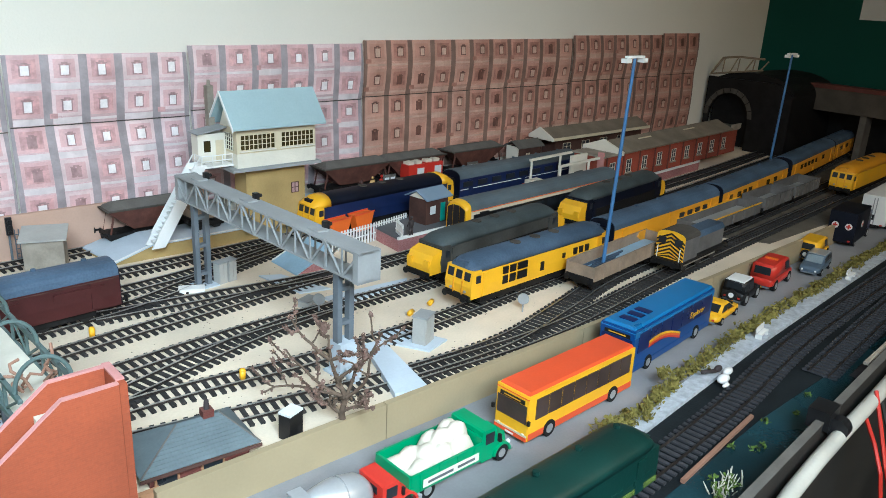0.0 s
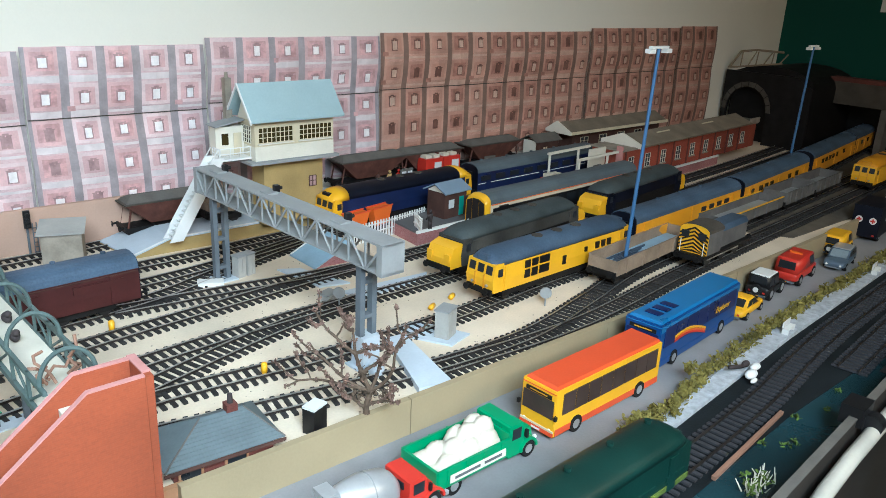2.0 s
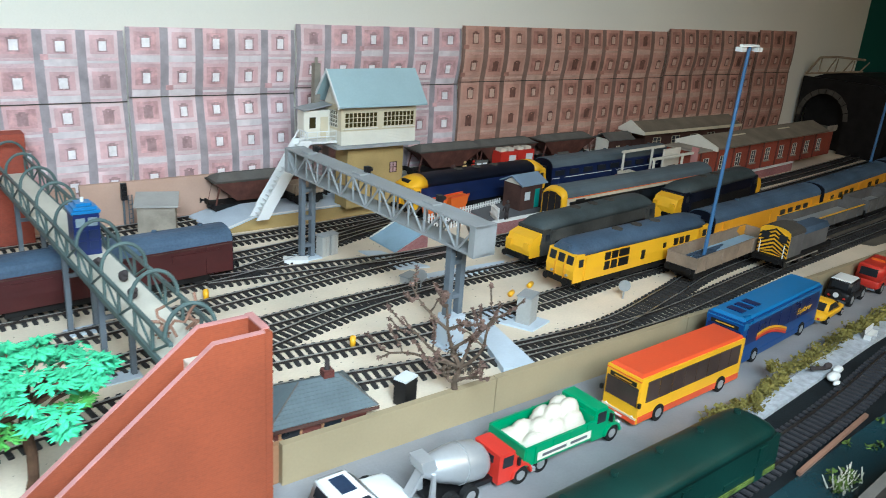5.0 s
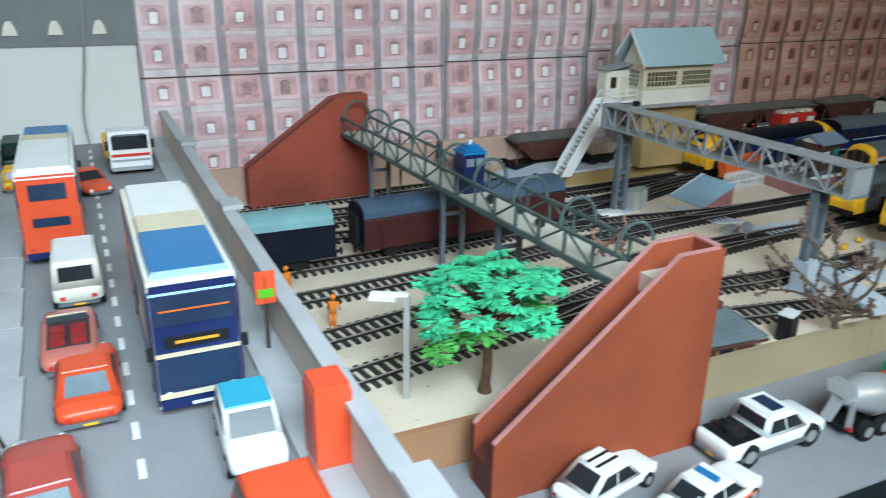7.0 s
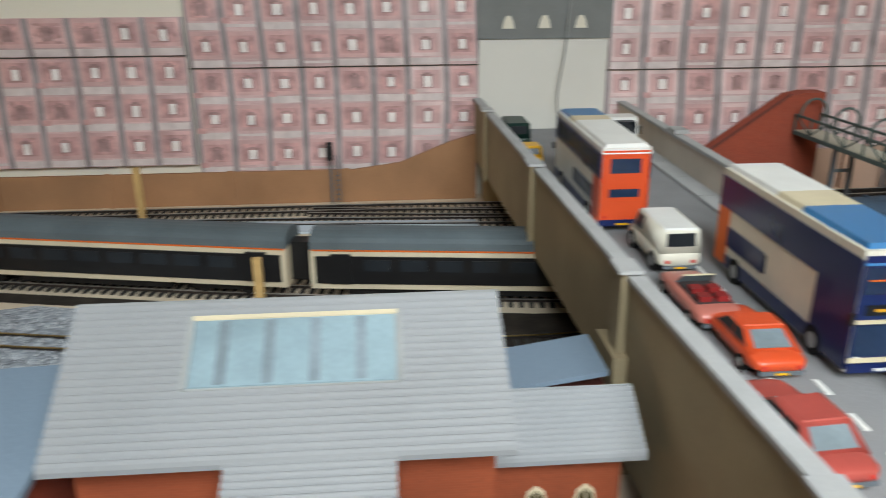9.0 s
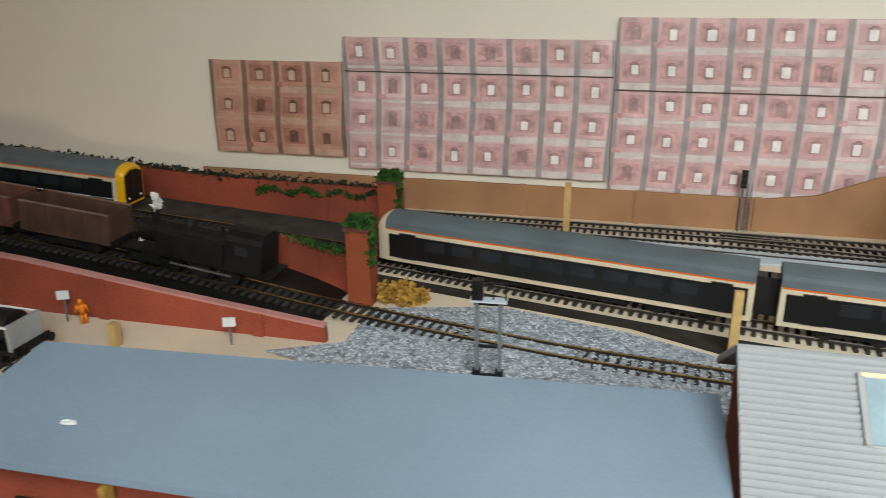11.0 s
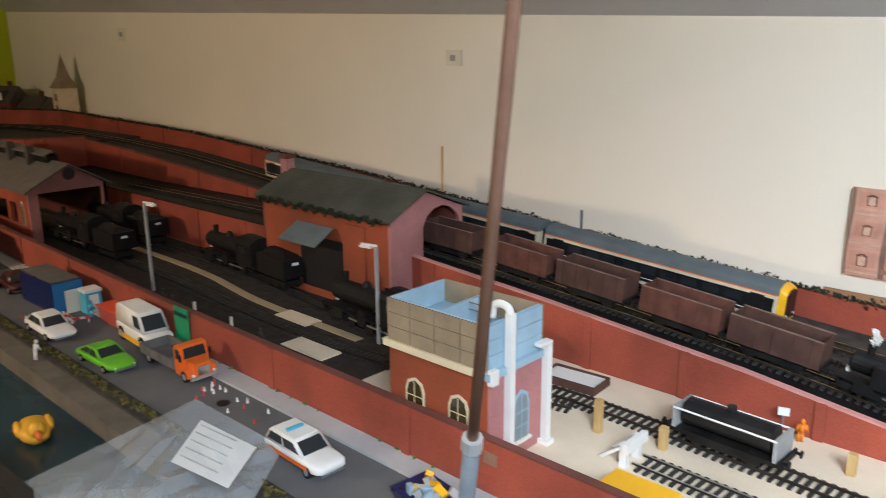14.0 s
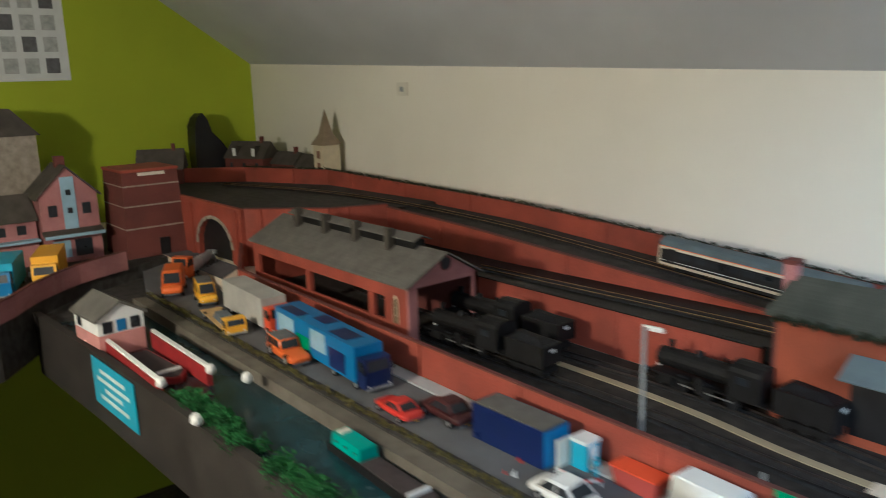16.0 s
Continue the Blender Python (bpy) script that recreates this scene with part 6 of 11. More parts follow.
def hut(name, label, x, y, z, w, d, h, wall, roof, rz=0, pitch=0.006, eave=0.003):
    t = thing(name, label, "hut", x, y, z, rz)
    part("wall", box(B(), -w / 2, w / 2, -d / 2, d / 2, 0, h), wall, t, bev=0.0004)
    part("roof", hexa(B(), [(-w / 2 - eave, -d / 2 - eave, h + 0.0002), (w / 2 + eave, -d / 2 - eave, h + 0.0002), (w / 2 + eave, d / 2 + eave, h + pitch), (-w / 2 - eave, d / 2 + eave, h + pitch)], [(-w / 2 - eave, -d / 2 - eave, h + 0.0017), (w / 2 + eave, -d / 2 - eave, h + 0.0017), (w / 2 + eave, d / 2 + eave, h + pitch + 0.0015), (-w / 2 - eave, d / 2 + eave, h + pitch + 0.0015)]), roof, t)
    return t


hut("lineside_hut", "concrete lineside hut with a pale grey slab roof", 0.003, 1.012, 0, 0.036, 0.036, 0.037, "stone", "concrete", rz=-20, pitch=0.004)
ph = thing("platform_hut", "brown timber platform hut with a grey pitched roof", "hut", 0.405, 0.905, 0.016, 6)
part("wall", box(B(), -0.019, 0.019, -0.014, 0.014, 0, 0.031), "wagon_brown", ph, bev=0.0004)
for s in (-1, 1):
    part("roof_slope", extr(B(), [(0, 0.0395), (s * 0.0185, 0.0305), (s * 0.0185, 0.0320), (0, 0.0412)], "x", -0.023, 0.023), "roof_grey", ph)
part("gable", extr(B(), [(-0.014, 0.031), (0.014, 0.031), (0, 0.0392)], "x", -0.0195, 0.0195), "cream_light", ph)
part("door", box(B(), 0.006, 0.014, -0.0146, -0.0141, 0.001, 0.024), "teal", ph, "green door")
part("notice", box(B(), -0.012, -0.003, -0.0147, -0.0141, 0.012, 0.022), "paper", ph)

# picket fence beside the platform
pf = thing("picket_fence", "white picket fence along the platform end", "fence")
fp = [(0.262, 0.905), (0.33, 0.915), (0.392, 0.928)]
for (xa, ya), (xb, yb) in zip(fp, fp[1:]):
    n = int(math.hypot(xb - xa, yb - ya) / 0.0045)
    ang = math.degrees(math.atan2(yb - ya, xb - xa))
    for z in (0.009, 0.018):
        part("fence_rail", sweep(B(), [Vector((xa, ya, 0)), Vector((xb, yb, 0))], 0.0008, z, z + 0.0012), "white", pf)
    for k in range(n):
        p = pose(xa + (xb - xa) * k / n, ya + (yb - ya) * k / n, 0, 0, 0, ang)
        part("picket", box(B(), -0.0010, 0.0010, -0.0012, -0.0005, 0.0, 0.0225), "white", pf).matrix_basis = p
gate = thing("platform_gate", "white gate panel at the platform end", "gate", 0.338, 0.876, 0.0162, 70)
for k in range(6):
    part("picket", box(B(), -0.012 + k * 0.0045, -0.0098 + k * 0.0045, -0.0005, 0.0005, 0, 0.016), "white", gate)
for z in (0.004, 0.012):
    part("gate_rail", box(B(), -0.012, 0.0128, 0.0006, 0.0014, z, z + 0.0014), "white", gate)
# loading ramp board
lr = thing("loading_ramp", "blue-grey loading ramp with pink brick sides", "ramp")
part("side", extr(B(), [(0.199, 0.0), (0.239, 0.0), (0.239, 0.0195), (0.199, 0.0008)], "y", 0.867, 0.914), "brick_rose", lr, "pink brick side", bev=0.0003)
part("slope", extr(B(), [(0.1965, 0.0006), (0.1975, 0.0022), (0.2395, 0.0216), (0.2395, 0.0197), (0.199, 0.0010)], "y", 0.8655, 0.9155), "pale_blue", lr, "blue-grey sloping top")
part("edge_strip", extr(B(), [(0.1975, 0.0024), (0.2395, 0.0218), (0.2395, 0.0224), (0.1975, 0.0030)], "y", 0.9135, 0.9157), "white", lr, "white edge strip")

# ---- station ----


def station():
    t = thing("station_building", "long red brick station building with cream canopy ends", "station", 0.735, 0.926, 0.0162, 5.0)
    L = 0.46
    part("wall", box(B(), 0, L, -0.026, 0.026, 0, 0.042), "brick", t, bev=0.0004)
    for k in range(9):
        x = 0.025 + k * 0.0475
        part("pilaster", box(B(), x - 0.018, x - 0.015, -0.0275, -0.0262, 0, 0.042), "brick_dark", t)
        windows_on(t, x - 0.007, x + 0.007, -0.026, 0.012, 0.032, 2, 3, "pane", "cream_light")
        part("window_sill", box(B(), x - 0.009, x + 0.009, -0.029, -0.0262, 0.010, 0.0118), "stone", t)
    part("cornice", box(B(), -0.003, L + 0.003, -0.029, 0.029, 0.0422, 0.0445), "stone", t)
    part("roof", extr(B(), [(-0.034, 0.0446), (0.034, 0.0446), (0.034, 0.0466), (0.0, 0.060), (-0.034, 0.0466)], "x", 0.04, L * 0.92), "roof_brown", t)
    for x in (0.12, 0.27):
        part("roof_strip", extr(B(), [(-0.012, 0.0557), (-0.010, 0.0565), (-0.010, 0.0572), (-0.012, 0.0564)], "x", x, x + 0.04), "cream", t, "pale roof strip")
    part("valance", extr(B(), [(-0.036, 0.043), (0.036, 0.043), (0.036, 0.0485), (0.0, 0.0625), (-0.036, 0.0485)], "x", 0.036, 0.0395), "cream_light", t, "cream canopy end", bev=0.0005)
    part("roof_flat", box(B(), L * 0.92, L, -0.028, 0.028, 0.0446, 0.049), "roof_green", t)
    part("parapet", box(B(), L * 0.92, L + 0.003, -0.0305, -0.0285, 0.0446, 0.0535), "stone", t)
    for x in (-0.10, -0.03):
        for y in (-0.02, 0.03):
            part("canopy_post", cyl(B(), (x, y, 0), (x, y, 0.040), 0.0018, n=10), "cream_light", t)
    part("canopy_beam", box(B(), -0.105, -0.001, -0.022, -0.019, 0.0402, 0.0435), "cream_light", t)
    part("canopy_beam", box(B(), -0.105, -0.001, 0.028, 0.031, 0.0402, 0.0435), "cream_light", t)
    part("end_wall", box(B(), -0.045, -0.004, 0.0, 0.003, 0, 0.046), "cream_light", t)
    part("end_pillar", box(B(), -0.0035, -0.0002, -0.0275, -0.0175, 0, 0.050), "pinkish", t)


station()


def back_station():
    t = thing("back_station_building", "low dark station building with a cream valanced canopy", "station", 0.785, 1.047, 0.0202, 1.0)
    part("wall", box(B(), 0, 0.245, -0.012, 0.016, 0, 0.040), "wagon_brown", t)
    part("roof", extr(B(), [(-0.024, 0.0402), (0.024, 0.0402), (0.024, 0.042), (0.004, 0.056), (-0.024, 0.042)], "x", -0.02, 0.25), "roof_brown", t)
    part("valance", extr(B(), [(-0.026, 0.039), (0.026, 0.039), (0.026, 0.0435), (0.004, 0.058), (-0.026, 0.0435)], "x", -0.024, -0.0205), "cream_light", t, "cream canopy end")
    part("edge_board", box(B(), -0.02, 0.25, -0.0262, -0.0243, 0.039, 0.0435), "cream", t)
    for k in range(4):
        windows_on(t, 0.02 + k * 0.05, 0.04 + k * 0.05, -0.012, 0.012, 0.03, 2, 3, "pane", "cream")
    h = thing("back_hut", "cream-ended brown hut with a grey roof on the back platform", "hut", 0.722, 1.045, 0.0202)
    part("wall", box(B(), -0.026, 0.026, -0.013, 0.013, 0, 0.032), "wagon_brown", h)
    part("end_wall", box(B(), -0.0268, -0.0262, -0.013, 0.013, 0, 0.034), "cream_light", h)
    for s in (-1, 1):
        part("roof_slope", extr(B(), [(0, 0.041), (s * 0.017, 0.032), (s * 0.017, 0.0335), (0, 0.0427)], "x", -0.03, 0.03), "slate", h)
    windows_on(h, -0.01, 0.0, -0.013, 0.012, 0.024, 2, 2, "cream", "wagon_brown")


back_station()
# platform furniture
for x, y, z, c in ((0.478, 1.025, 0.0202, "red"), (0.511, 1.027, 0.0202, "red"), (0.605, 0.915, 0.0162, "red")):
    k = thing("mail_crate", "bright red parcels crate on the platform", "crate", x, y, z, group="parcel crates")
    part("box", box(B(), -0.015, 0.015, -0.009, 0.009, 0.0, 0.018 if y < 1 else 0.034), c, k, bev=0.0006)
    for dx in (-0.008, 0.006):
        part("parcel", box(B(), dx - 0.005, dx + 0.005, -0.006, 0.006, 0.0182 if y < 1 else 0.0342, 0.024 if y < 1 else 0.038), "sack", k, bev=0.0008)
    part("label", box(B(), 0.0, 0.012, -0.0098, -0.0091, 0.006 if y < 1 else 0.014, 0.015 if y < 1 else 0.029), "paper", k, "white printed label")
for x, y, rz in ((0.284, 0.9205, 9), (0.322, 0.928, 11)):
    sk = thing("skip", "open orange-red skip with sloping ends behind the picket fence", "skip", x, y, 0, rz, group="skips")
    lo = [(-0.010, -0.005, 0.012), (0.010, -0.005, 0.012), (0.010, 0.005, 0.012), (-0.010, 0.005, 0.012)]
    hi = [(-0.016, -0.0056, 0.032), (0.016, -0.0056, 0.032), (0.016, 0.0056, 0.032), (-0.016, 0.0056, 0.032)]
    part("tub", hexa(B(), lo, hi), "orange", sk, bev=0.0004)
    part("rim", box(B(), -0.0168, 0.0168, -0.0063, -0.0050, 0.0322, 0.0336), "bus_red", sk)
    part("rim", box(B(), -0.0168, 0.0168, 0.0050, 0.0063, 0.0322, 0.0336), "bus_red", sk)
    part("stand", box(B(), -0.009, 0.009, -0.0045, 0.0045, 0, 0.0118), "fig_dark", sk)
for x, y, z in ((0.572, 0.912, 0.0162), (0.462, 1.03, 0.0202)):
    bm = B()
    for i, (dx, dy, dz, r) in enumerate(((-0.01, 0, 0.004, 0.007), (0.004, 0.002, 0.005, 0.008), (0.013, -0.002, 0.004, 0.006))):
        ball(bm, (dx, dy, dz), r, r * 0.8, r * 0.6)
    jitter(bm, 0.0007, 3)
    ob = solid("mail_sacks", bm, "sack", "heap of pale mail sacks on the platform", "sacks", smooth=True)
    ob.location = (x, y, z)
for x, y, z, rz in ((0.515, 0.898, 0.0162, 8), (0.70, 0.915, 0.0162, 8), (0.435, 1.022, 0.0202, 0), (0.59, 1.024, 0.0202, 0)):
    nb = thing("notice_board", "dark notice board on two legs", "sign", x, y, z, rz, group="notice boards")
    for s in (-0.009, 0.009):
        part("leg", box(B(), s - 0.0006, s + 0.0006, -0.0006, 0.0006, 0, 0.012), "black", nb)
    part("board", box(B(), -0.0105, 0.0105, -0.0008, 0.0008, 0.0095, 0.0245), "slate", nb)
    for s in (-0.005, 0.005):
        part("sheet", box(B(), s - 0.0035, s + 0.0035, -0.0014, -0.0009, 0.012, 0.021), "paper", nb)


def fig(x, y, z, m="fig_dark", rz=0, lean=0.0, label="small dark painted plastic railway figurine"):
    bm = B()
    for s in (-0.0016, 0.0016):
        cyl(bm, (s, 0, 0), (s * 0.8, lean * 0.3, 0.0095), 0.0011, 0.0013, n=8)
    cyl(bm, (0, lean * 0.3, 0.0090), (0, lean, 0.0175), 0.0022, 0.0028, n=10)
    for s in (-1, 1):
        cyl(bm, (s * 0.003, lean, 0.0170), (s * 0.0042, lean + 0.002, 0.0105), 0.0009, n=6)
    ball(bm, (0, lean * 1.15, 0.0205), 0.0019, 0.0019, 0.0022)
    ob = solid("figurine", bm, m, label, "figurine", smooth=True, group="figurines")
    ob.matrix_basis = pose(x, y, z, 0, 0, rz)
    return ob


fig(0.3485, 0.868, 0.0168)
for x, y, rz in ((-0.250, 0.815, 20), (-0.236, 0.752, -30)):
    fig(x, y, 0, "hi_vis", rz, 0.003, "small plastic track worker figurine in orange")
fig(-0.416, 0.545, 0.0725, "fig_dark", 0, 0, "small dark plastic figurine on the bridge pavement").scale = (0.8, 0.8, 0.85)
for x, y, c in ((0.43, 1.03, "red"), (0.415, 1.03, "wood_post"), (0.40, 1.035, "wagon_brown")):
    fig(x, y, 0.0202 if x > 0 else 0.0725, c, 10, 0.002, "small painted plastic figurine standing")


def lamp_mast(x, y, z, h, dx=0.0, dy=0.0, m="post_blue", heads=2, r=0.0021, label="tall blue yard lamp mast with white lamp heads"):
    t = thing("lamp_mast", label, "lamp", x, y, z, group="lamp masts")
    part("pole", cyl(B(), (0, 0, 0), (dx, dy, h), r, r * 0.8, n=12), m, t)
    part("cross_arm", box(B(), dx - 0.014, dx + 0.014, dy - 0.002, dy + 0.002, h + 0.0002, h + 0.0025), "lamp_white", t, bev=0.0004)
    for s in (-1, 1)[:heads]:
        part("lamp_head", box(B(), dx + s * 0.0135 - 0.004, dx + s * 0.0135 + 0.004, dy - 0.0035, dy + 0.0035, h - 0.0042, h - 0.0001), "lamp_white", t, bev=0.0006)
    part("base", cyl(B(), (0, 0, 0), (0, 0, 0.003), r * 1.8, r * 1.3, n=12), m, t)


lamp_mast(0.446, 0.673, 0, 0.228, 0.030, 0.012)
lamp_mast(1.05, 0.80, 0, 0.21, 0.01, 0.0)


def street_lamp(x, y, z, h, rz, m="pole_grey"):
    t = thing("street_lamp", "slim grey street lamp with a flat white head", "lamp", x, y, z, rz, group="street lamps")
    part("pole", box(B(), -0.0018, 0.0018, -0.0015, 0.0015, 0, h), m, t, bev=0.0004)
    part("arm", box(B(), -0.001, 0.020, -0.0015, 0.0015, h + 0.0002, h + 0.0022), "lamp_white", t, bev=0.0003)
    part("lamp_head", box(B(), 0.006, 0.021, -0.0028, 0.0028, h - 0.0024, h + 0.0001), "lamp_white", t, bev=0.0004)


street_lamp(-0.225, 0.645, 0, 0.064, 150, "concrete")


def cabinet(x, y, w, d, h, rz=0, m="concrete", label="grey twin-door equipment cabinet on the ballast"):
    t = thing("equipment_cabinet", label, "cabinet", x, y, 0, rz, group="equipment cabinets")
    part("body", box(B(), -w / 2, w / 2, -d / 2, d / 2, 0, h), m, t, bev=0.0005)
    for s in (-1, 1):
        part("door", box(B(), min(s * 0.0004, s * w * 0.46), max(s * 0.0004, s * w * 0.46), -d / 2 - 0.0006, -d / 2 - 0.0001, h * 0.06, h * 0.93), m, t, bev=0.0002)
    part("lid", box(B(), -w / 2 - 0.0008, w / 2 + 0.0008, -d / 2 - 0.0008, d / 2 + 0.0008, h + 0.0001, h + 0.0014), "steel_grey", t)


cabinet(0.203, 0.672, 0.017, 0.012, 0.025, 25)
cabinet(0.127, 0.891, 0.0095, 0.009, 0.021, 15)
cabinet(0.138, 0.893, 0.0095, 0.009, 0.021, 15)
cabinet(0.166, 0.794, 0.016, 0.010, 0.006, 20)
bx = thing("relay_box", "black relay box with a white lid and red knob", "box", 0.041, 0.614, 0.0, 20)
part("body", box(B(), -0.0065, 0.0065, -0.0048, 0.0048, 0, 0.018), "black", bx, bev=0.0005)
part("lid", box(B(), -0.0068, 0.0068, -0.005, 0.005, 0.0181, 0.0196), "paper", bx)
part("knob", cyl(B(), (0.0065, 0, 0.014), (0.0095, 0, 0.014), 0.0014, n=10), "red", bx)
for x, y, c in ((0.105, 0.893, "yellow"), (0.052, 0.702, "yellow"), (-0.012, 0.838, "yellow"), (0.227, 0.720, "yellow"), (0.258, 0.728, "yellow")):
    bm = cyl(B(), (0, 0, 0), (0, 0, 0.0075), 0.0024, n=12)
    ball(bm, (0, 0, 0.0075), 0.0024, 0.0024, 0.0018)
    ob = solid("yard_bollard", bm, c, "small yellow plastic bollard in the yard", "bollard", smooth=True, group="yellow bollards")
    ob.matrix_basis = pose(x, y, 0, 0, 0, 0) if x < 0.2 else pose(x, y, 0.0028, 0, 90, 30)
for x, y in ((0.166, 0.775), (0.322, 0.668)):
    ds = thing("disc_signal", "small grey disc ground signal on a short post", "signal", x, y, 0, -48, group="disc signals")
    part("post", cyl(B(), (0, 0, 0), (0, 0, 0.008), 0.0008, n=8), "steel_grey", ds)
    part("disc", cyl(B(), (0, -0.0005, 0.013), (0, 0.0005, 0.013), 0.0055, n=18), "steel_grey", ds)
for pts in ([(0.165, 0.885), (0.185, 0.875), (0.205, 0.815), (0.175, 0.822)], [(0.183, 0.800), (0.205, 0.80), (0.285, 0.795), (0.275, 0.785), (0.20, 0.775)], [(0.155, 0.69), (0.172, 0.688), (0.152, 0.605), (0.125, 0.61)],
            [(0.182, 0.71), (0.205, 0.70), (0.222, 0.662), (0.195, 0.654), (0.175, 0.69)], [(0.30, 0.80), (0.42, 0.815), (0.42, 0.828), (0.30, 0.815)]):
    solid("walkway_board", extr(B(), pts, "z", 0.0, 0.0016 if pts[0][0] != 0.155 else 0.0052), "plat_grey", "pale blue-grey crossing board laid over the tracks", "board", group="walkway boards")
wb = box(B(), -0.012, 0.012, -0.006, 0.006, 0, 0.004)
solid("white_block", wb, "white", "white plastic block beside the gantry leg", "block", bev=0.0006).matrix_basis = pose(0.095, 0.886, 0, 0, 0, -25)
bm = cyl(B(), (0, 0, 0), (0, 0, 0.009), 0.006, n=20)
solid("white_drum", bm, "plat_grey", "pale round drum beside the gantry plinth", "drum", bev=0.0006).location = (0.118, 0.652, 0)

# grit scattered over the sand-painted board
grit = B()
grnd = random.Random(77)
for _ in range(700):
    gx, gy, gr = grnd.uniform(-0.28, 0.62), grnd.uniform(0.615, 0.90), grnd.uniform(0.0003, 0.0009)
    a0 = grnd.uniform(0, 6.28)
    tri = [grit.verts.new((gx + gr * math.cos(a0 + 2.09 * k), gy + gr * math.sin(a0 + 2.09 * k), 0.0001)) for k in range(3)]
    tip = grit.verts.new((gx, gy, gr * 0.9))
    for k in range(3):
        grit.faces.new((tri[k], tri[(k + 1) % 3], tip))
solid("yard_grit", grit, "stone", "fine brown grit scattered over the yard board", "grit", "stuff")
# colour-light signals
for x, y, z, h in ((-0.018, 1.055, 0.0, 0.045), (-0.60, 1.062, 0.0, 0.06)):
    s = thing("colour_light_signal", "black colour-light signal on a grey post", "signal", x, y, z, group="colour light signals")
    part("post", cyl(B(), (0, 0, 0), (0, 0, h), 0.0012, n=8), "leg_grey", s)
    part("head", box(B(), -0.003, 0.003, -0.0045, -0.0014, h - 0.014, h + 0.004), "black", s, bev=0.0006)
    for k in range(3):
        part("lens_hood", cyl(B(), (0, -0.0045, h - 0.011 + k * 0.0055), (0, -0.0075, h - 0.011 + k * 0.0055), 0.0019, n=8), "black", s)
    part("ladder", box(B(), 0.0045, 0.0052, -0.001, 0.001, 0, h - 0.01), "leg_grey", s)
    part("ladder", box(B(), 0.0082, 0.0089, -0.001, 0.001, 0, h - 0.01), "leg_grey", s)
    for k in range(6):
        part("rung", box(B(), 0.0052, 0.0082, -0.0004, 0.0004, 0.004 + k * 0.005, 0.0047 + k * 0.005), "leg_grey", s)

# twin-post bracket signal on the ballast
s = thing("bracket_signal", "dark twin-post bracket signal standing on the ballast", "signal", -0.790, 0.714, 0.0016, 4)
for x in (-0.0075, 0.0075):
    part("post", box(B(), x - 0.0012, x + 0.0012, -0.0012, 0.0012, 0, 0.054), "leg_grey", s, bev=0.0003)
    part("foot", box(B(), x - 0.0026, x + 0.0026, -0.0026, 0.0026, 0, 0.005), "black", s, bev=0.0004)
for z in (0.0, 0.021, 0.051):
    part("cross_bar", box(B(), -0.0095, 0.0095, -0.0008, 0.0008, z + 0.0005, z + 0.0022), "black", s)
part("platform", box(B(), -0.012, 0.012, -0.004, 0.004, 0.0545, 0.0556), "plat_grey", s, "pale top platform")
sg = part("signal_head", box(B(), -0.0105, -0.0035, -0.003, 0.003, 0.0557, 0.069), "black", s, bev=0.0006)
for k in range(2):
    part("lens_hood", cyl(B(), (-0.007, -0.003, 0.0595 + k * 0.0055), (-0.007, -0.006, 0.0595 + k * 0.0055), 0.0019, n=8), "black", sg)
part("handrail", box(B(), -0.002, 0.0115, -0.0005, 0.0005, 0.066, 0.067), "black", s)
for x in (0.003, 0.011):
    part("rail_post", box(B(), x - 0.0005, x + 0.0005, -0.0005, 0.0005, 0.0557, 0.0659), "black", s)

# brick hut with the slate roof behind the ramp
sh = thing("slate_roof_hut", "low brick lineside building with a hipped slate roof", "hut", -0.002, 0.628, 0.0, -4)
part("wall", box(B(), -0.05, 0.012, -0.017, 0.024, -0.02, 0.0098), "brick_dark", sh, bev=0.0004)
ro = [(-0.056, -0.0215, 0.010), (0.018, -0.0215, 0.010), (0.018, 0.030, 0.010), (-0.056, 0.030, 0.010)]
part("roof", hexa(B(), ro, [(-0.026, 0.004, 0.0235), (0.002, 0.004, 0.0235), (0.002, 0.006, 0.0235), (-0.026, 0.006, 0.0235)]), "slate_hut", sh, "hipped blue-grey slate roof")
for k in range(10):
    f0, f1 = k / 10, (k + 1) / 10
    xa, xb = -0.056 + 0.030 * f0, 0.018 - 0.016 * f0
    ya, za, yb, zb = -0.0215 + 0.0255 * f0, 0.0101 + 0.0135 * f0, -0.0215 + 0.0255 * f1, 0.0101 + 0.0135 * f1
    part("slate_course", hexa(B(), [(xa, ya, za), (xb, ya, za), (xb - 0.0016, yb, zb), (xa + 0.003, yb, zb)], [(xa, ya, za + 0.0006), (xb, ya, za + 0.0006), (xb - 0.0016, yb, zb + 0.0001), (xa + 0.003, yb, zb + 0.0001)]), "slate_hut", sh)
for x in (-0.040, -0.012):
    part("opening", box(B(), x - 0.006, x + 0.006, -0.0178, -0.0171, -0.012, 0.005), "pane", sh)
    for a, b, c, d in ((x - 0.0075, x - 0.006, -0.013, 0.0065), (x + 0.006, x + 0.0075, -0.013, 0.0065), (x - 0.006, x + 0.006, 0.005, 0.0065)):
        part("opening_frame", box(B(), a, b, -0.0184, -0.0171, c, d), "card_brown", sh)
part("fascia", box(B(), -0.0565, 0.0185, -0.0222, -0.0217, 0.0076, 0.0099), "wagon_brown", sh, "dark brown fascia board")
for x in (-0.056, 0.018):
    part("hip_rail", cyl(B(), (x, -0.0215, 0.0106), (-0.026 if x < 0 else 0.002, 0.004, 0.0239), 0.0006, n=6), "slate", sh)
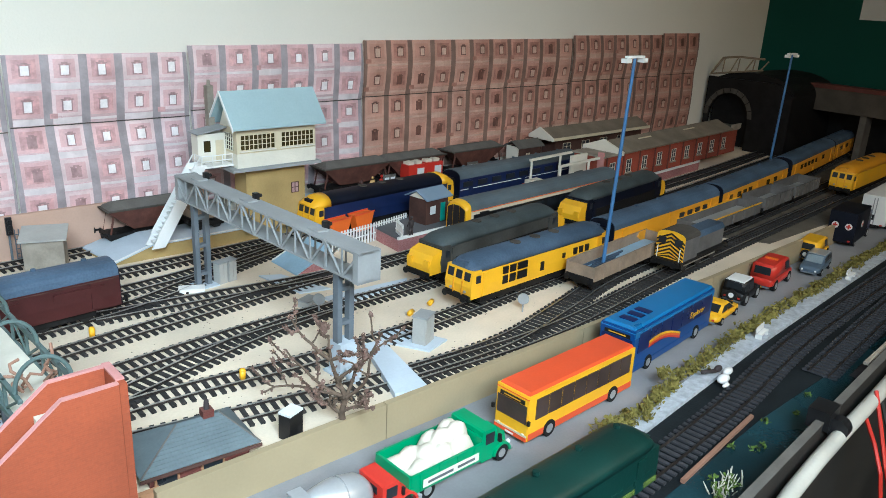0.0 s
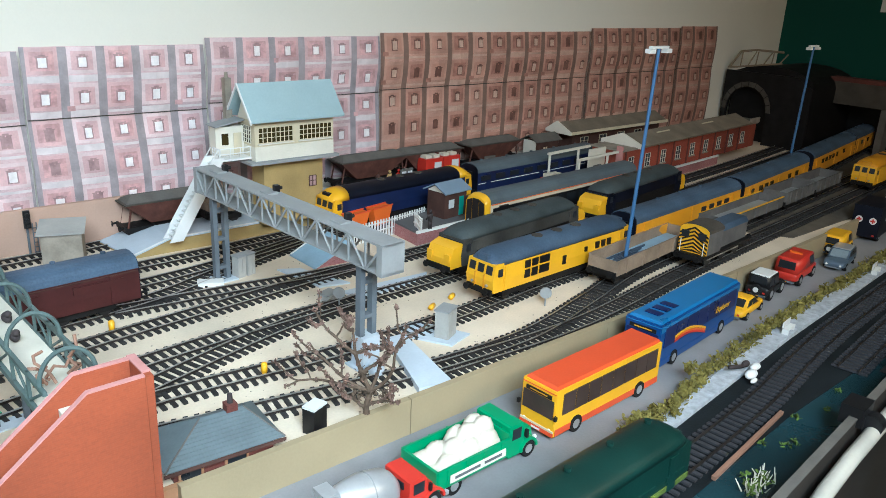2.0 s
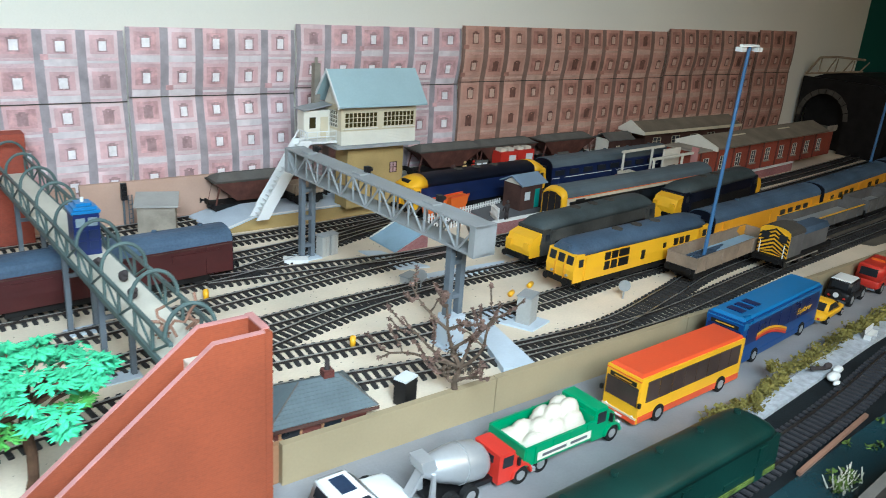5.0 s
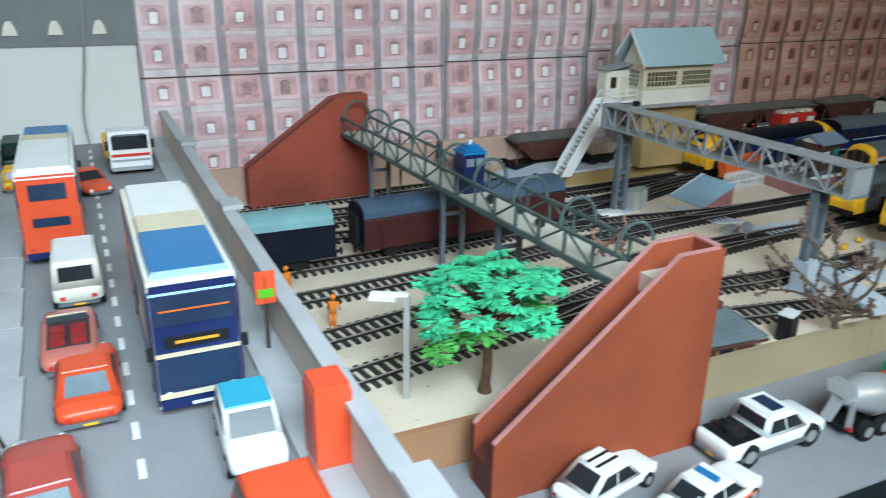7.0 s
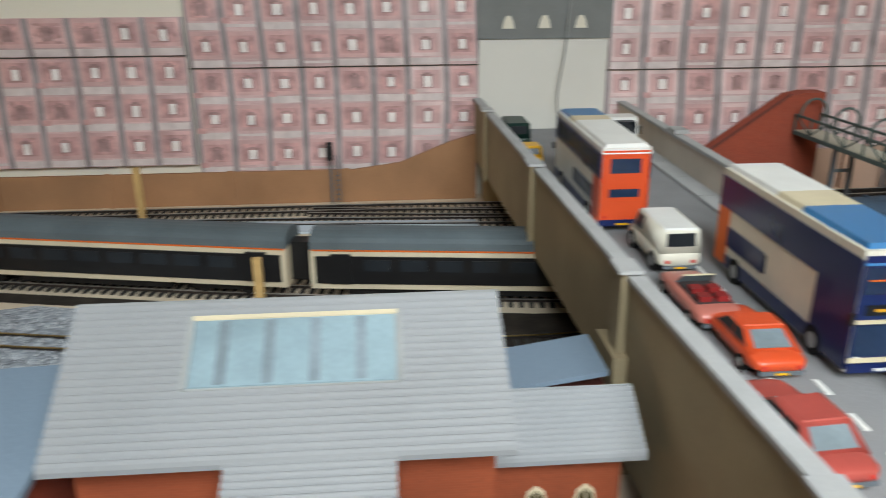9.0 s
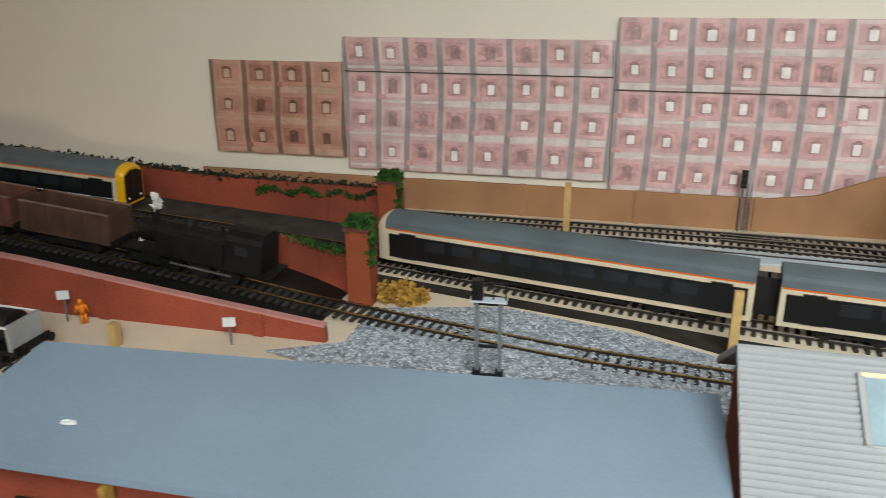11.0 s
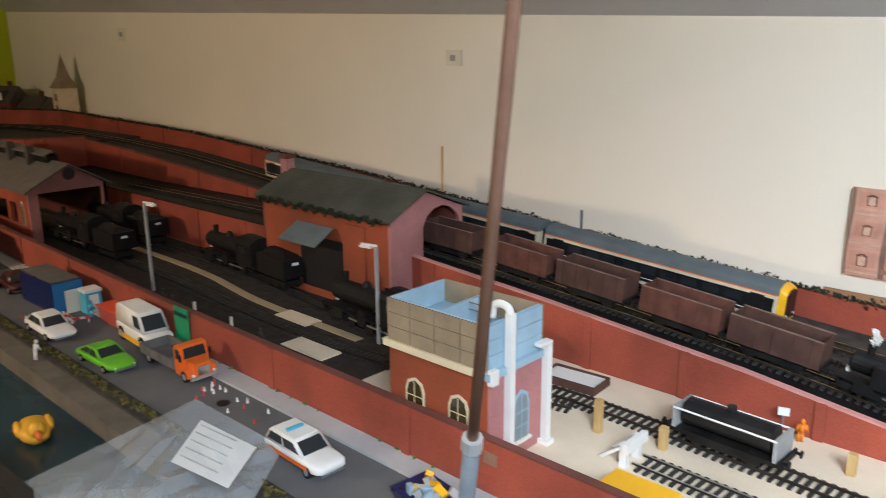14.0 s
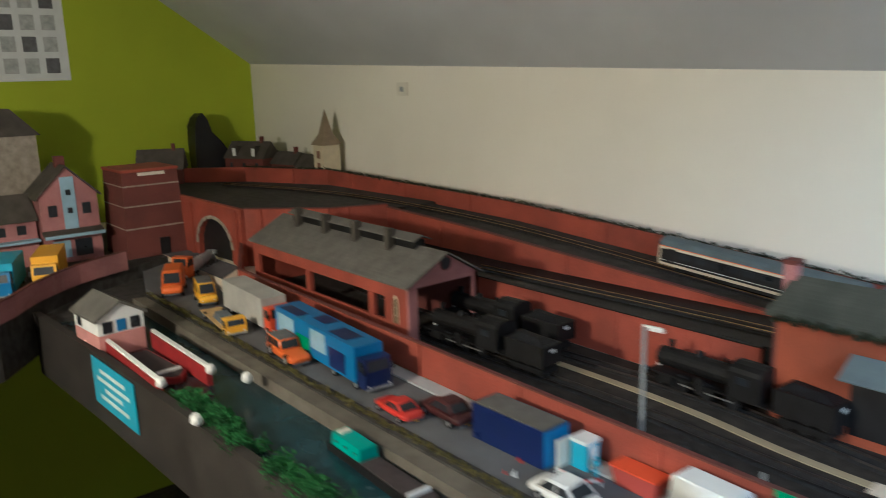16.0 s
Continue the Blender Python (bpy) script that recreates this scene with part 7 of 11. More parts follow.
part("chimney", box(B(), -0.0095, -0.0025, 0.0015, 0.0085, 0.0235, 0.0285), "brick_dark", sh, bev=0.0004)
part("chimney_pot", cyl(B(), (-0.006, 0.005, 0.0285), (-0.006, 0.005, 0.0345), 0.0019, 0.0015, n=10), "fig_dark", sh)

# ---- trees ----


def twig_tree(x, y, z, h, seed, turn):
    """Gnarled twigs on a short bent trunk: limb = height of the fork, sideways lean, length and final climb."""
    t = thing("bare_tree", "bare brown twig tree with small withered clusters", "tree", x, y, z, turn)
    rnd = random.Random(seed)
    wood, spots = B(), []

    def limb(p, lean, climb, l, r, n):
        steps = 7
        d = Vector((lean, rnd.uniform(-0.35, 0.35), 0.35)).normalized()
        for k in range(steps):
            d = (d + Vector((0, 0, climb / steps)) + Vector([rnd.gauss(0, 0.2) for _ in range(3)])).normalized()
            q = p + d * l / steps
            q.z = max(q.z, h * 0.05)
            r2 = max(r * 0.9, h * 0.0068)
            cyl(wood, p, q, r, r2, n=6)
            if k > 0 and rnd.random() < 0.78:
                spots.append((*(p.lerp(q, rnd.random())), h * 0.017))
            if n and k in (2, 4, 5):
                limb(q, d.x + rnd.choice((-0.9, 0.9)), climb + rnd.uniform(-0.4, 0.9), l * rnd.uniform(0.28, 0.5), r2 * 0.8, n - 1)
            p, r = q, r2
        spots.append((*p, h * 0.024))

    trunk = [Vector((0.0, 0, 0)), Vector((-0.015, 0, 0.13)) * h, Vector((0.02, 0, 0.27)) * h, Vector((-0.05, 0.01, 0.42)) * h, Vector((-0.10, -0.01, 0.60)) * h, Vector((-0.12, 0, 0.80)) * h]
    for k, (p, q) in enumerate(zip(trunk, trunk[1:])):
        cyl(wood, p, q, h * (0.031 - 0.0045 * k), h * (0.0265 - 0.0045 * k), n=7)
        spots.append((*p.lerp(q, 0.6), h * 0.03))
    for fork, lean, climb, l in ((1, -0.9, 0.5, 0.32), (1, 0.9, -0.6, 0.36), (2, -1.8, -0.1, 0.68), (2, -1.0, 1.2, 0.62), (2, 0.9, 1.5, 0.72), (2, 0.25, 0.9, 0.5), (3, 0.7, 0.9, 0.36), (4, -0.7, 1.2, 0.48), (4, 0.9, -0.2, 0.3), (5, -0.2, 0.9, 0.2)):
        limb(trunk[fork].copy(), lean, climb, l * h, h * 0.016, 1)
    part("trunk", wood, "twig", t)
    part("withered_foliage", clumps(B(), spots, h * 0.015, 9, seed), "blossom", t, "withered pink-brown clusters")
    mossy = [(p.x, p.y, p.z, h * 0.062) for p in (trunk[2], trunk[2] + Vector((-0.1, 0, -0.03)) * h, trunk[2] + Vector((0.11, 0, -0.04)) * h, trunk[3])]
    part("moss", clumps(B(), mossy, h * 0.016, 60, seed + 1), "twig", t, "pale brown moss round the forks")


twig_tree(0.075, 0.603, 0, 0.084, 8, -36)


def sprays(bm, spots, size, per, seed):
    """Flat feathery sprays: thin leaflets fanned out level round each spot (x, y, z, radius)."""
    rnd = random.Random(seed)
    for x, y, z, r in spots:
        tilt = Vector((rnd.uniform(-0.35, 0.35), rnd.uniform(-0.35, 0.35), 1)).normalized()
        for _ in range(per):
            a, q = rnd.uniform(0, 6.283), r * rnd.uniform(0.1, 1.0) ** 0.7
            c = Vector((x + q * math.cos(a), y + q * math.sin(a), z + rnd.uniform(-0.0012, 0.0012)))
            c.z -= (tilt.x * (c.x - x) + tilt.y * (c.y - y)) / tilt.z
            h = a + rnd.uniform(-0.6, 0.6)
            u = Vector((math.cos(h), math.sin(h), rnd.uniform(-0.5, 0.3))).normalized() * size * rnd.uniform(0.7, 1.3)
            v = u.cross(tilt).normalized() * size * 0.42
            k = tilt * size * 0.22
            p = [bm.verts.new(c + e) for e in (u, v, -u, -v)]
            o = bm.verts.new(c + k)
            for i in range(4):
                bm.faces.new((p[i], p[(i + 1) % 4], o))
            bm.faces.new(p[::-1])
    return bm


def leaf_tree(x, y, z):
    t = thing("green_tree", "bright green plastic tree with a brown trunk", "tree", x, y, z)
    bm = B()
    tube(bm, spline([(0, 0, 0), (0.001, 0, 0.02), (-0.0005, 0.001, 0.036), (0.002, 0, 0.05)], 0.006), 0.0025, 10)
    cyl(bm, (0, 0, 0), (0, 0, 0.006), 0.0038, 0.0025, n=10)
    top, under, rnd = [], [], random.Random(9)
    for k in range(26):
        a = k * 2.4
        r = 0.036 * math.sqrt((k + 0.5) / 26)
        zz = 0.069 - 0.016 * (r / 0.036) ** 2 + rnd.uniform(-0.004, 0.004)
        p = (0.002 + r * math.cos(a), r * math.sin(a), zz)
        tube(bm, [(0.001, 0, 0.042), (p[0] * 0.45, p[1] * 0.45, zz * 0.88), p], 0.0009, 5)
        top.append((*p, rnd.uniform(0.006, 0.0095)))
        if k % 2:
            top.append((p[0] * 1.06, p[1] * 1.06, zz - 0.006, 0.006))
    for k, (dx, dy, dz) in enumerate(((-0.02, -0.012, 0.041), (-0.029, -0.006, 0.038), (-0.012, -0.02, 0.045), (-0.026, 0.008, 0.045), (0.018, -0.014, 0.048), (0.026, 0.004, 0.047), (-0.034, -0.016, 0.036))):
        tube(bm, [(0, 0, 0.034), (dx * 0.5, dy * 0.5, dz - 0.003), (dx, dy, dz)], 0.0009, 5)
        under.append((dx, dy, dz, 0.0085))
    t.scale = (1.15, 1.15, 1.15)
    part("trunk", bm, "bark", t)
    part("crown", sprays(B(), top, 0.0030, 58, 3), "leaf", t, "mint green leaf sprays")
    part("lower_crown", sprays(B(), under, 0.0030, 58, 4), "leaf_low", t, "yellower green leaf sprays")


leaf_tree(-0.180, 0.634, 0)
# hedge, bushes and moss along the lower line
rnd = random.Random(12)
hl = spline([(0.225, 0.502), (0.30, 0.510), (0.48, 0.534), (0.75, 0.551), (0.95, 0.566), (1.3, 0.592)], 0.007)
spots = [(p.x + rnd.uniform(-0.004, 0.004), p.y + rnd.uniform(-0.004, 0.004), -0.018 + rnd.uniform(0, 0.004), rnd.uniform(0.004, 0.0085)) for p in hl]
spots += [(0.245 + rnd.uniform(-0.012, 0.04), 0.505 + rnd.uniform(-0.006, 0.004), -0.015, 0.008) for _ in range(9)] + [(0.335, 0.522, -0.006, 0.006), (0.345, 0.524, -0.010, 0.007)]
solid("hedge", clumps(B(), spots, 0.0019, 46, 21), "hedge", "scrubby olive-brown foam hedge beside the road", "hedge", "stuff")
spots = [(0.30 + rnd.uniform(0, 0.14), 0.425 + rnd.uniform(0, 0.02), -0.023, 0.004) for _ in range(7)] + [(0.252 + rnd.uniform(-0.012, 0.012), 0.418 + rnd.uniform(-0.006, 0.006), -0.018, 0.006) for _ in range(5)]
solid("canal_weed", clumps(B(), spots, 0.0016, 22, 22), "moss", "tufts of dull green weed by the canal", "weed", "stuff")
bm = B()
for _ in range(34):
    a = Vector((0.254 + rnd.uniform(-0.014, 0.014), 0.4165 + rnd.uniform(-0.006, 0.006), -0.0232))
    q = a + Vector((rnd.uniform(-0.004, 0.004), rnd.uniform(-0.004, 0.004), rnd.uniform(0.006, 0.011)))
    cyl(bm, a, q, 0.0006, 0.0003, n=4)
solid("reeds", bm, "sack", "pale dry reeds at the water's edge", "reeds", "stuff")
solid("track_plank", extr(B(), [(0.238, 0.4375), (0.359, 0.4515), (0.359, 0.4545), (0.238, 0.4405)], "z", -0.0232, -0.0205), "wood_stick", "worn wooden strip beside the lower track", "plank")
for x, y in ((0.507, 0.522), (0.76, 0.541)):
    bn = thing("bench", "white plastic park bench", "bench", x, y, -0.0204, 8, group="benches")
    part("seat", box(B(), -0.010, 0.010, -0.003, 0.002, 0.0045, 0.0055), "white", bn)
    part("backrest", box(B(), -0.010, 0.010, 0.0022, 0.003, 0.0056, 0.0115), "white", bn)
    for s in (-0.0085, 0.0085):
        part("leg", box(B(), s - 0.0008, s + 0.0008, -0.003, 0.003, 0, 0.0044), "white", bn)
bm = B()
ball(bm, (0, 0, 0.004), 0.008, 0.0045, 0.004)
ball(bm, (0.014, 0.004, 0.005), 0.007, 0.0035, 0.003)
ball(bm, (-0.006, -0.006, 0.0025), 0.005, 0.002, 0.002)
ob = solid("fallen_figurine", bm, "white", "white and red plastic figurine lying beside the track", "figurine", smooth=True)
ob.location = (0.392, 0.497, -0.0225)
ob = solid("fallen_figurine", cyl(ball(B(), (0, 0, 0.005), 0.005, 0.003, 0.003), (-0.004, 0, 0.004), (-0.020, 0.004, 0.006), 0.0018, n=6), "fig_dark", "dark plastic figurine lying beside the track", "figurine", smooth=True)
ob.location = (0.40, 0.507, -0.0205)
# steps and sleepers stack beside the second lower line, dark tunnel end
stp = thing("timber_steps", "dark timber lattice fence beside the far lower track", "fence", 0.0, 0.0, 0.0)
for k in range(26):
    x = 0.50 + k * 0.0125
    part("slat", hexa(B(), [(x, 0.418 + k * 0.001, -0.023), (x + 0.002, 0.418 + k * 0.001, -0.023), (x + 0.002, 0.436 + k * 0.001, -0.023), (x, 0.436 + k * 0.001, -0.023)], [(x, 0.420 + k * 0.001, -0.004), (x + 0.002, 0.420 + k * 0.001, -0.004), (x + 0.002, 0.4235 + k * 0.001, -0.004), (x, 0.4235 + k * 0.001, -0.004)]), "fig_dark", stp)
part("top_rail", hexa(B(), [(0.49, 0.4195, -0.0038), (0.83, 0.4445, -0.0038), (0.83, 0.449, -0.0038), (0.49, 0.424, -0.0038)], [(0.49, 0.4195, -0.0015), (0.83, 0.4445, -0.0015), (0.83, 0.449, -0.0015), (0.49, 0.424, -0.0015)]), "stone", stp)
# train shed takes near-black materials that paint in the unlit far end
ts = thing("train_shed", "train shed with a tall arched mouth, blackened for deep shade", "train shed", 1.30, 0, 0)
arch = [(0.895, 0), (0.895, 0.118), (0.93, 0.138), (1.076, 0.138), (1.076, 0), (1.066, 0)] + [(1.022 + 0.044 * math.cos(a * math.pi / 10), 0.062 + 0.048 * math.sin(a * math.pi / 10)) for a in range(11)] + [(0.978, 0)]
part("front_wall", extr(B(), arch, "x", 0, 0.008), "soot_shade", ts, "arched front wall, shade put into its black colour")
for a in range(10):
    p, q = a * math.pi / 10, (a + 0.9) * math.pi / 10
    part("arch_stone", extr(B(), [(1.022 + g * math.cos(e), 0.062 + g * 1.09 * math.sin(e)) for g, e in ((0.0442, p), (0.0442, q), (0.053, q), (0.053, p))], "x", -0.002, -0.0002), "roof_dark", ts)
part("side_wall", box(B(), 0.0082, 0.19, 0.895, 0.90, 0, 0.118), "soot_shade", ts)
part("inner_wall", box(B(), 0.03, 0.034, 0.901, 1.075, 0, 0.117), "soot_shade", ts, "black sheet painted in for the shaded inside")
part("roof", extr(B(), [(0.985 + 0.09 * math.cos(a * math.pi / 10), 0.118 + 0.035 * math.sin(a * math.pi / 10)) for a in range(11)], "x", 0.0082, 0.19), "soot_shade", ts, "arched roof, blackened for deep shade")
part("back_wall", box(B(), 0.19, 0.2, 0.895, 1.076, 0, 0.118), "soot_shade", ts)
prof = [(1.074, 0.142), (1.052, 0.176), (1.020, 0.181), (0.965, 0.181)]
for (ya, za), (yb, zb) in zip(prof, prof[1:]):
    part("truss_chord", cyl(B(), (0.004, ya, za), (0.004, yb, zb), 0.0022, n=6), "tank_tan", ts)
part("truss_chord", cyl(B(), (0.004, 1.07, 0.143), (0.004, 0.965, 0.160), 0.0018, n=6), "tank_tan", ts)
for k in range(6):
    ya = 1.05 - k * 0.016
    part("truss_web", cyl(B(), (0.004, ya, 0.1465 + k * 0.0026), (0.004, ya - (0.014 if k % 2 else 0.002), 0.178), 0.0012, n=6), "tank_tan", ts)
# viaduct beam, back and slab are darkened in colour to give shade
tn = thing("tunnel_front", "grey concrete viaduct beam over the dark track exit", "tunnel", kind="structure")
part("beam", extr(B(), [(1.40, 0.45), (1.44, 0.45), (1.44, 0.938), (1.40, 0.938)], "z", 0.089, 0.131), "roof_dark", tn, "concrete beam, darkened for shade", bev=0.001)
part("parapet", box(B(), 1.404, 1.436, 0.45, 0.936, 0.1312, 0.139), "brick_dark", tn, "dark red parapet")
for y in (0.93, 0.80, 0.66):
    part("pier", box(B(), 1.405, 1.435, y - 0.006, y + 0.006, 0, 0.0888), "slate", tn)
part("back", box(B(), 1.485, 1.5, 0.45, 1.08, -0.02, 0.13), "soot_shade", tn)
part("roof_slab", box(B(), 1.442, 1.484, 0.45, 0.89, 0.120, 0.130), "soot_shade", tn)
# ---- road vehicles ----


def wheels(parent, xs, w, r, hub="hub", wide=0.004):
    for x in xs:
        for s in (-1, 1):
            wh = part("wheel", cyl(B(), (x, s * w, r), (x, s * (w - wide), r), r, n=16), "tyre", parent, "black tyre", bev=0.0004)
            part("hub", cyl(B(), (x, s * (w + 0.0003), r), (x, s * (w - 0.001), r), r * 0.55, r * 0.5, n=10), hub, wh, "pale wheel hub")


def lights(parent, xf, xr, w, z, r=0.0016):
    for s in (-1, 1):
        part("headlight", cyl(B(), (xf - 0.001, s * w, z), (xf + 0.0006, s * w, z), r, n=10), "lamp_white", parent, "clear round headlight")
        part("tail_light", box(B(), xr - 0.0005, xr + 0.001, s * w - r, s * w + r, z - r * 0.6, z + r * 0.8), "red", parent, "red tail light")


CAB = dict(saloon=(-0.38, 0.22, -0.22, 0.05, 0.58), hatch=(-0.47, 0.24, -0.38, 0.06, 0.58), van=(-0.49, 0.36, -0.47, 0.22, 0.52), jeep=(-0.47, 0.10, -0.45, 0.03, 0.55), sports=(-0.40, 0.20, -0.18, 0.02, 0.62), beetle=(-0.42, 0.22, -0.20, 0.05, 0.54), open=(-0.30, 0.12, -0.3, 0.02, 0.66), pickup=(-0.16, 0.26, -0.12, 0.12, 0.58))
SHELL = dict(low=((-0.5, 0.78, 0.80), (-0.47, 0.92, 0.93), (-0.36, 1.0, 0.985), (-0.1, 1.0, 1.0), (0.16, 0.99, 1.0), (0.34, 0.90, 0.97), (0.45, 0.78, 0.90), (0.5, 0.62, 0.74)),
             high=((-0.5, 0.92, 0.90), (-0.48, 0.98, 0.97), (-0.36, 1.0, 1.0), (-0.1, 1.0, 1.0), (0.24, 1.0, 1.0), (0.38, 0.93, 0.98), (0.47, 0.86, 0.93), (0.5, 0.72, 0.82)))


def shell(bm, L, w, zb, zs, rows, n=18, k=0.5):
    """A rounded car body: soft-cornered rings along its length, drawn in at both ends."""
    rows = [(rows[0][0] - 0.012, rows[0][1] * 0.86, rows[0][2] * 0.86), *rows, (rows[-1][0] + 0.012, rows[-1][1] * 0.86, rows[-1][2] * 0.84)]
    rings = []
    for f, top, wide in rows:
        zt = zb + (zs - zb) * top
        lift = (zs - zb) * 0.16 * max(0.0, abs(f) - 0.42) / 0.08
        zc, hz = (zt + zb + lift) / 2, (zt - zb - lift) / 2
        ring = []
        for i in range(n):
            a = 2 * math.pi * (i + 0.5) / n
            c, d = math.cos(a), math.sin(a)
            ring.append(bm.verts.new((f * L, w * wide * math.copysign(abs(c) ** k, c), zc + hz * math.copysign(abs(d) ** k, d))))
        rings.append(ring)
    for a, b in zip(rings, rings[1:]):
        for i in range(n):
            bm.faces.new((a[i], a[(i + 1) % n], b[(i + 1) % n], b[i]))
    bm.faces.new(rings[0][::-1])
    bm.faces.new(rings[-1])
    return bm


def inset_pane(p0, p1, p2, p3, u0, u1, v0, v1, lift=0.0003, thick=0.0009):
    """A thin pane lying on the face p0 p1 p2 p3 (low, low, high, high) between the given fractions."""
    p0, p1, p2, p3 = (Vector(p) for p in (p0, p1, p2, p3))

    def at(u, v):
        return (p0 * (1 - u) + p1 * u) * (1 - v) + (p3 * (1 - u) + p2 * u) * v
    nrm = (p1 - p0).cross(p3 - p0).normalized()
    q = [at(u0, v0), at(u1, v0), at(u1, v1), at(u0, v1)]
    return hexa(B(), [p - nrm * (thick - lift) for p in q], [p + nrm * lift for p in q])


def car(name, label, cat, x, y, z, rz, paint, style="saloon", L=0.056, W=0.0225, H=0.0185, roof=None, stripe=None, beacon=None, pane="pane", spare=False, group="parked road vehicles"):
    t = thing(name, label, cat, x, y, z, rz, group)
    a, b, c, d, hb = CAB[style]
    w = W / 2
    zb, zs = H * 0.17, H * hb
    low = style in ("sports", "saloon", "open", "beetle")
    part("body", shell(B(), L * 0.985, w, zb, zs, SHELL["low" if low else "high"], k=0.5 if low else 0.4), paint, t, smooth=True)
    if style != "open":
        k, e = 0.76 if low else 0.86, 0.93
        lo = [(a * L, -w * e, zs - 0.0009), (b * L, -w * e, zs - 0.0009), (b * L, w * e, zs - 0.0009), (a * L, w * e, zs - 0.0009)]
        hi = [(c * L, -w * k, H * 0.97), (d * L, -w * k, H * 0.97), (d * L, w * k, H * 0.97), (c * L, w * k, H * 0.97)]
        part("cabin", hexa(B(), lo, hi), paint, t, bev=0.0013, smooth=True)
        rl = [(c * L - 0.0002, -w * k * 0.98, H * 0.955), (d * L + 0.0002, -w * k * 0.98, H * 0.955), (d * L + 0.0002, w * k * 0.98, H * 0.955), (c * L - 0.0002, w * k * 0.98, H * 0.955)]
        part("roof", hexa(B(), rl, [(p[0] * 0.93 + (c + d) / 2 * L * 0.07, p[1] * 0.86, H) for p in rl]), roof or paint, t, bev=0.0005)
        part("windscreen", inset_pane(lo[1], lo[2], hi[2], hi[1], 0.09, 0.91, 0.13, 0.88), pane, t, bev=0.0003)
        part("rear_window", inset_pane(lo[3], lo[0], hi[0], hi[3], 0.13, 0.87, 0.2 if low else 0.3, 0.86), pane, t, bev=0.0003)
        for face in ((lo[0], lo[1], hi[1], hi[0]), (lo[2], lo[3], hi[3], hi[2])):
            halves = ((0.06, 0.48), (0.53, 0.94))
            if style == "van":
                halves = ((0.72, 0.95),) if face[0] == lo[0] else ((0.05, 0.28),)
            for u0, u1 in halves:
                part("side_window", inset_pane(*face, u0, u1, 0.2, 0.86), "pane" if pane == "pane_light" else pane, t, bev=0.0003)
    else:
        part("cockpit", box(B(), -0.34 * L, 0.11 * L, -w * 0.74, w * 0.74, zs - 0.001, zs + 0.0005), "fig_dark", t, "dark open cockpit", bev=0.0005)
        for x0 in (-0.1, -0.27):
            for s in (-1, 1):
                part("seat", box(B(), x0 * L - 0.0035, x0 * L + 0.0025, s * w * 0.36 - 0.003, s * w * 0.36 + 0.003, zs, H * 0.86), "boat_red", t, "dark red seat", bev=0.001)
        part("windscreen", hexa(B(), [(0.12 * L, -w * 0.8, zs), (0.13 * L, -w * 0.8, zs), (0.13 * L, w * 0.8, zs), (0.12 * L, w * 0.8, zs)], [(0.03 * L, -w * 0.68, H), (0.04 * L, -w * 0.68, H), (0.04 * L, w * 0.68, H), (0.03 * L, w * 0.68, H)]), "pane_light", t)
        part("screen_rail", box(B(), 0.028 * L, 0.042 * L, -w * 0.69, w * 0.69, H, H + 0.0007), "cream", t)
    part("bumper", box(B(), L * 0.49, L / 2 + 0.0008, -w * 0.72, w * 0.72, zb, zb + 0.0018), "leg_grey", t, bev=0.0004)
    part("bumper", box(B(), -L / 2 - 0.0008, -L * 0.49, -w * 0.78, w * 0.78, zb, zb + 0.0018), "leg_grey", t, bev=0.0004)
    part("number_plate", box(B(), -L / 2 - 0.0011, -L / 2 - 0.0007, -0.0026, 0.0026, zb + 0.0002, zb + 0.0012), "yellow", t)
    lights(t, L * 0.497, -L * 0.497, w * 0.6, zb + (zs - zb) * 0.42, 0.0013)
    wheels(t, (-L * 0.31, L * 0.31), w + 0.0002, H * (0.27 if style in ("pickup", "jeep") else 0.21))
    for f0, f1, mt in stripe or ():
        for s in (-1, 1):
            part("stripe", box(B(), -L * 0.4, L * 0.33, s * w - 0.0004, s * w + 0.0003, zs * f0, zs * f1), mt, t, "coloured side stripe")
    if beacon:
        part("beacon", box(B(), (c + d) / 2 * L - 0.0015, (c + d) / 2 * L + 0.0015, -w * 0.5, w * 0.5, H, H + 0.002), beacon, t, "roof light bar", bev=0.0005)
    if spare:
        part("spare_wheel", cyl(B(), (-L / 2 - 0.0035, 0, zs * 0.8), (-L / 2 - 0.0006, 0, zs * 0.8), H * 0.2, n=14), "tyre", t, bev=0.0004)
        part("spare_hub", cyl(B(), (-L / 2 - 0.0041, 0, zs * 0.8), (-L / 2 - 0.0036, 0, zs * 0.8), H * 0.1, n=14), "white", t, "white spare wheel hub")
    return t


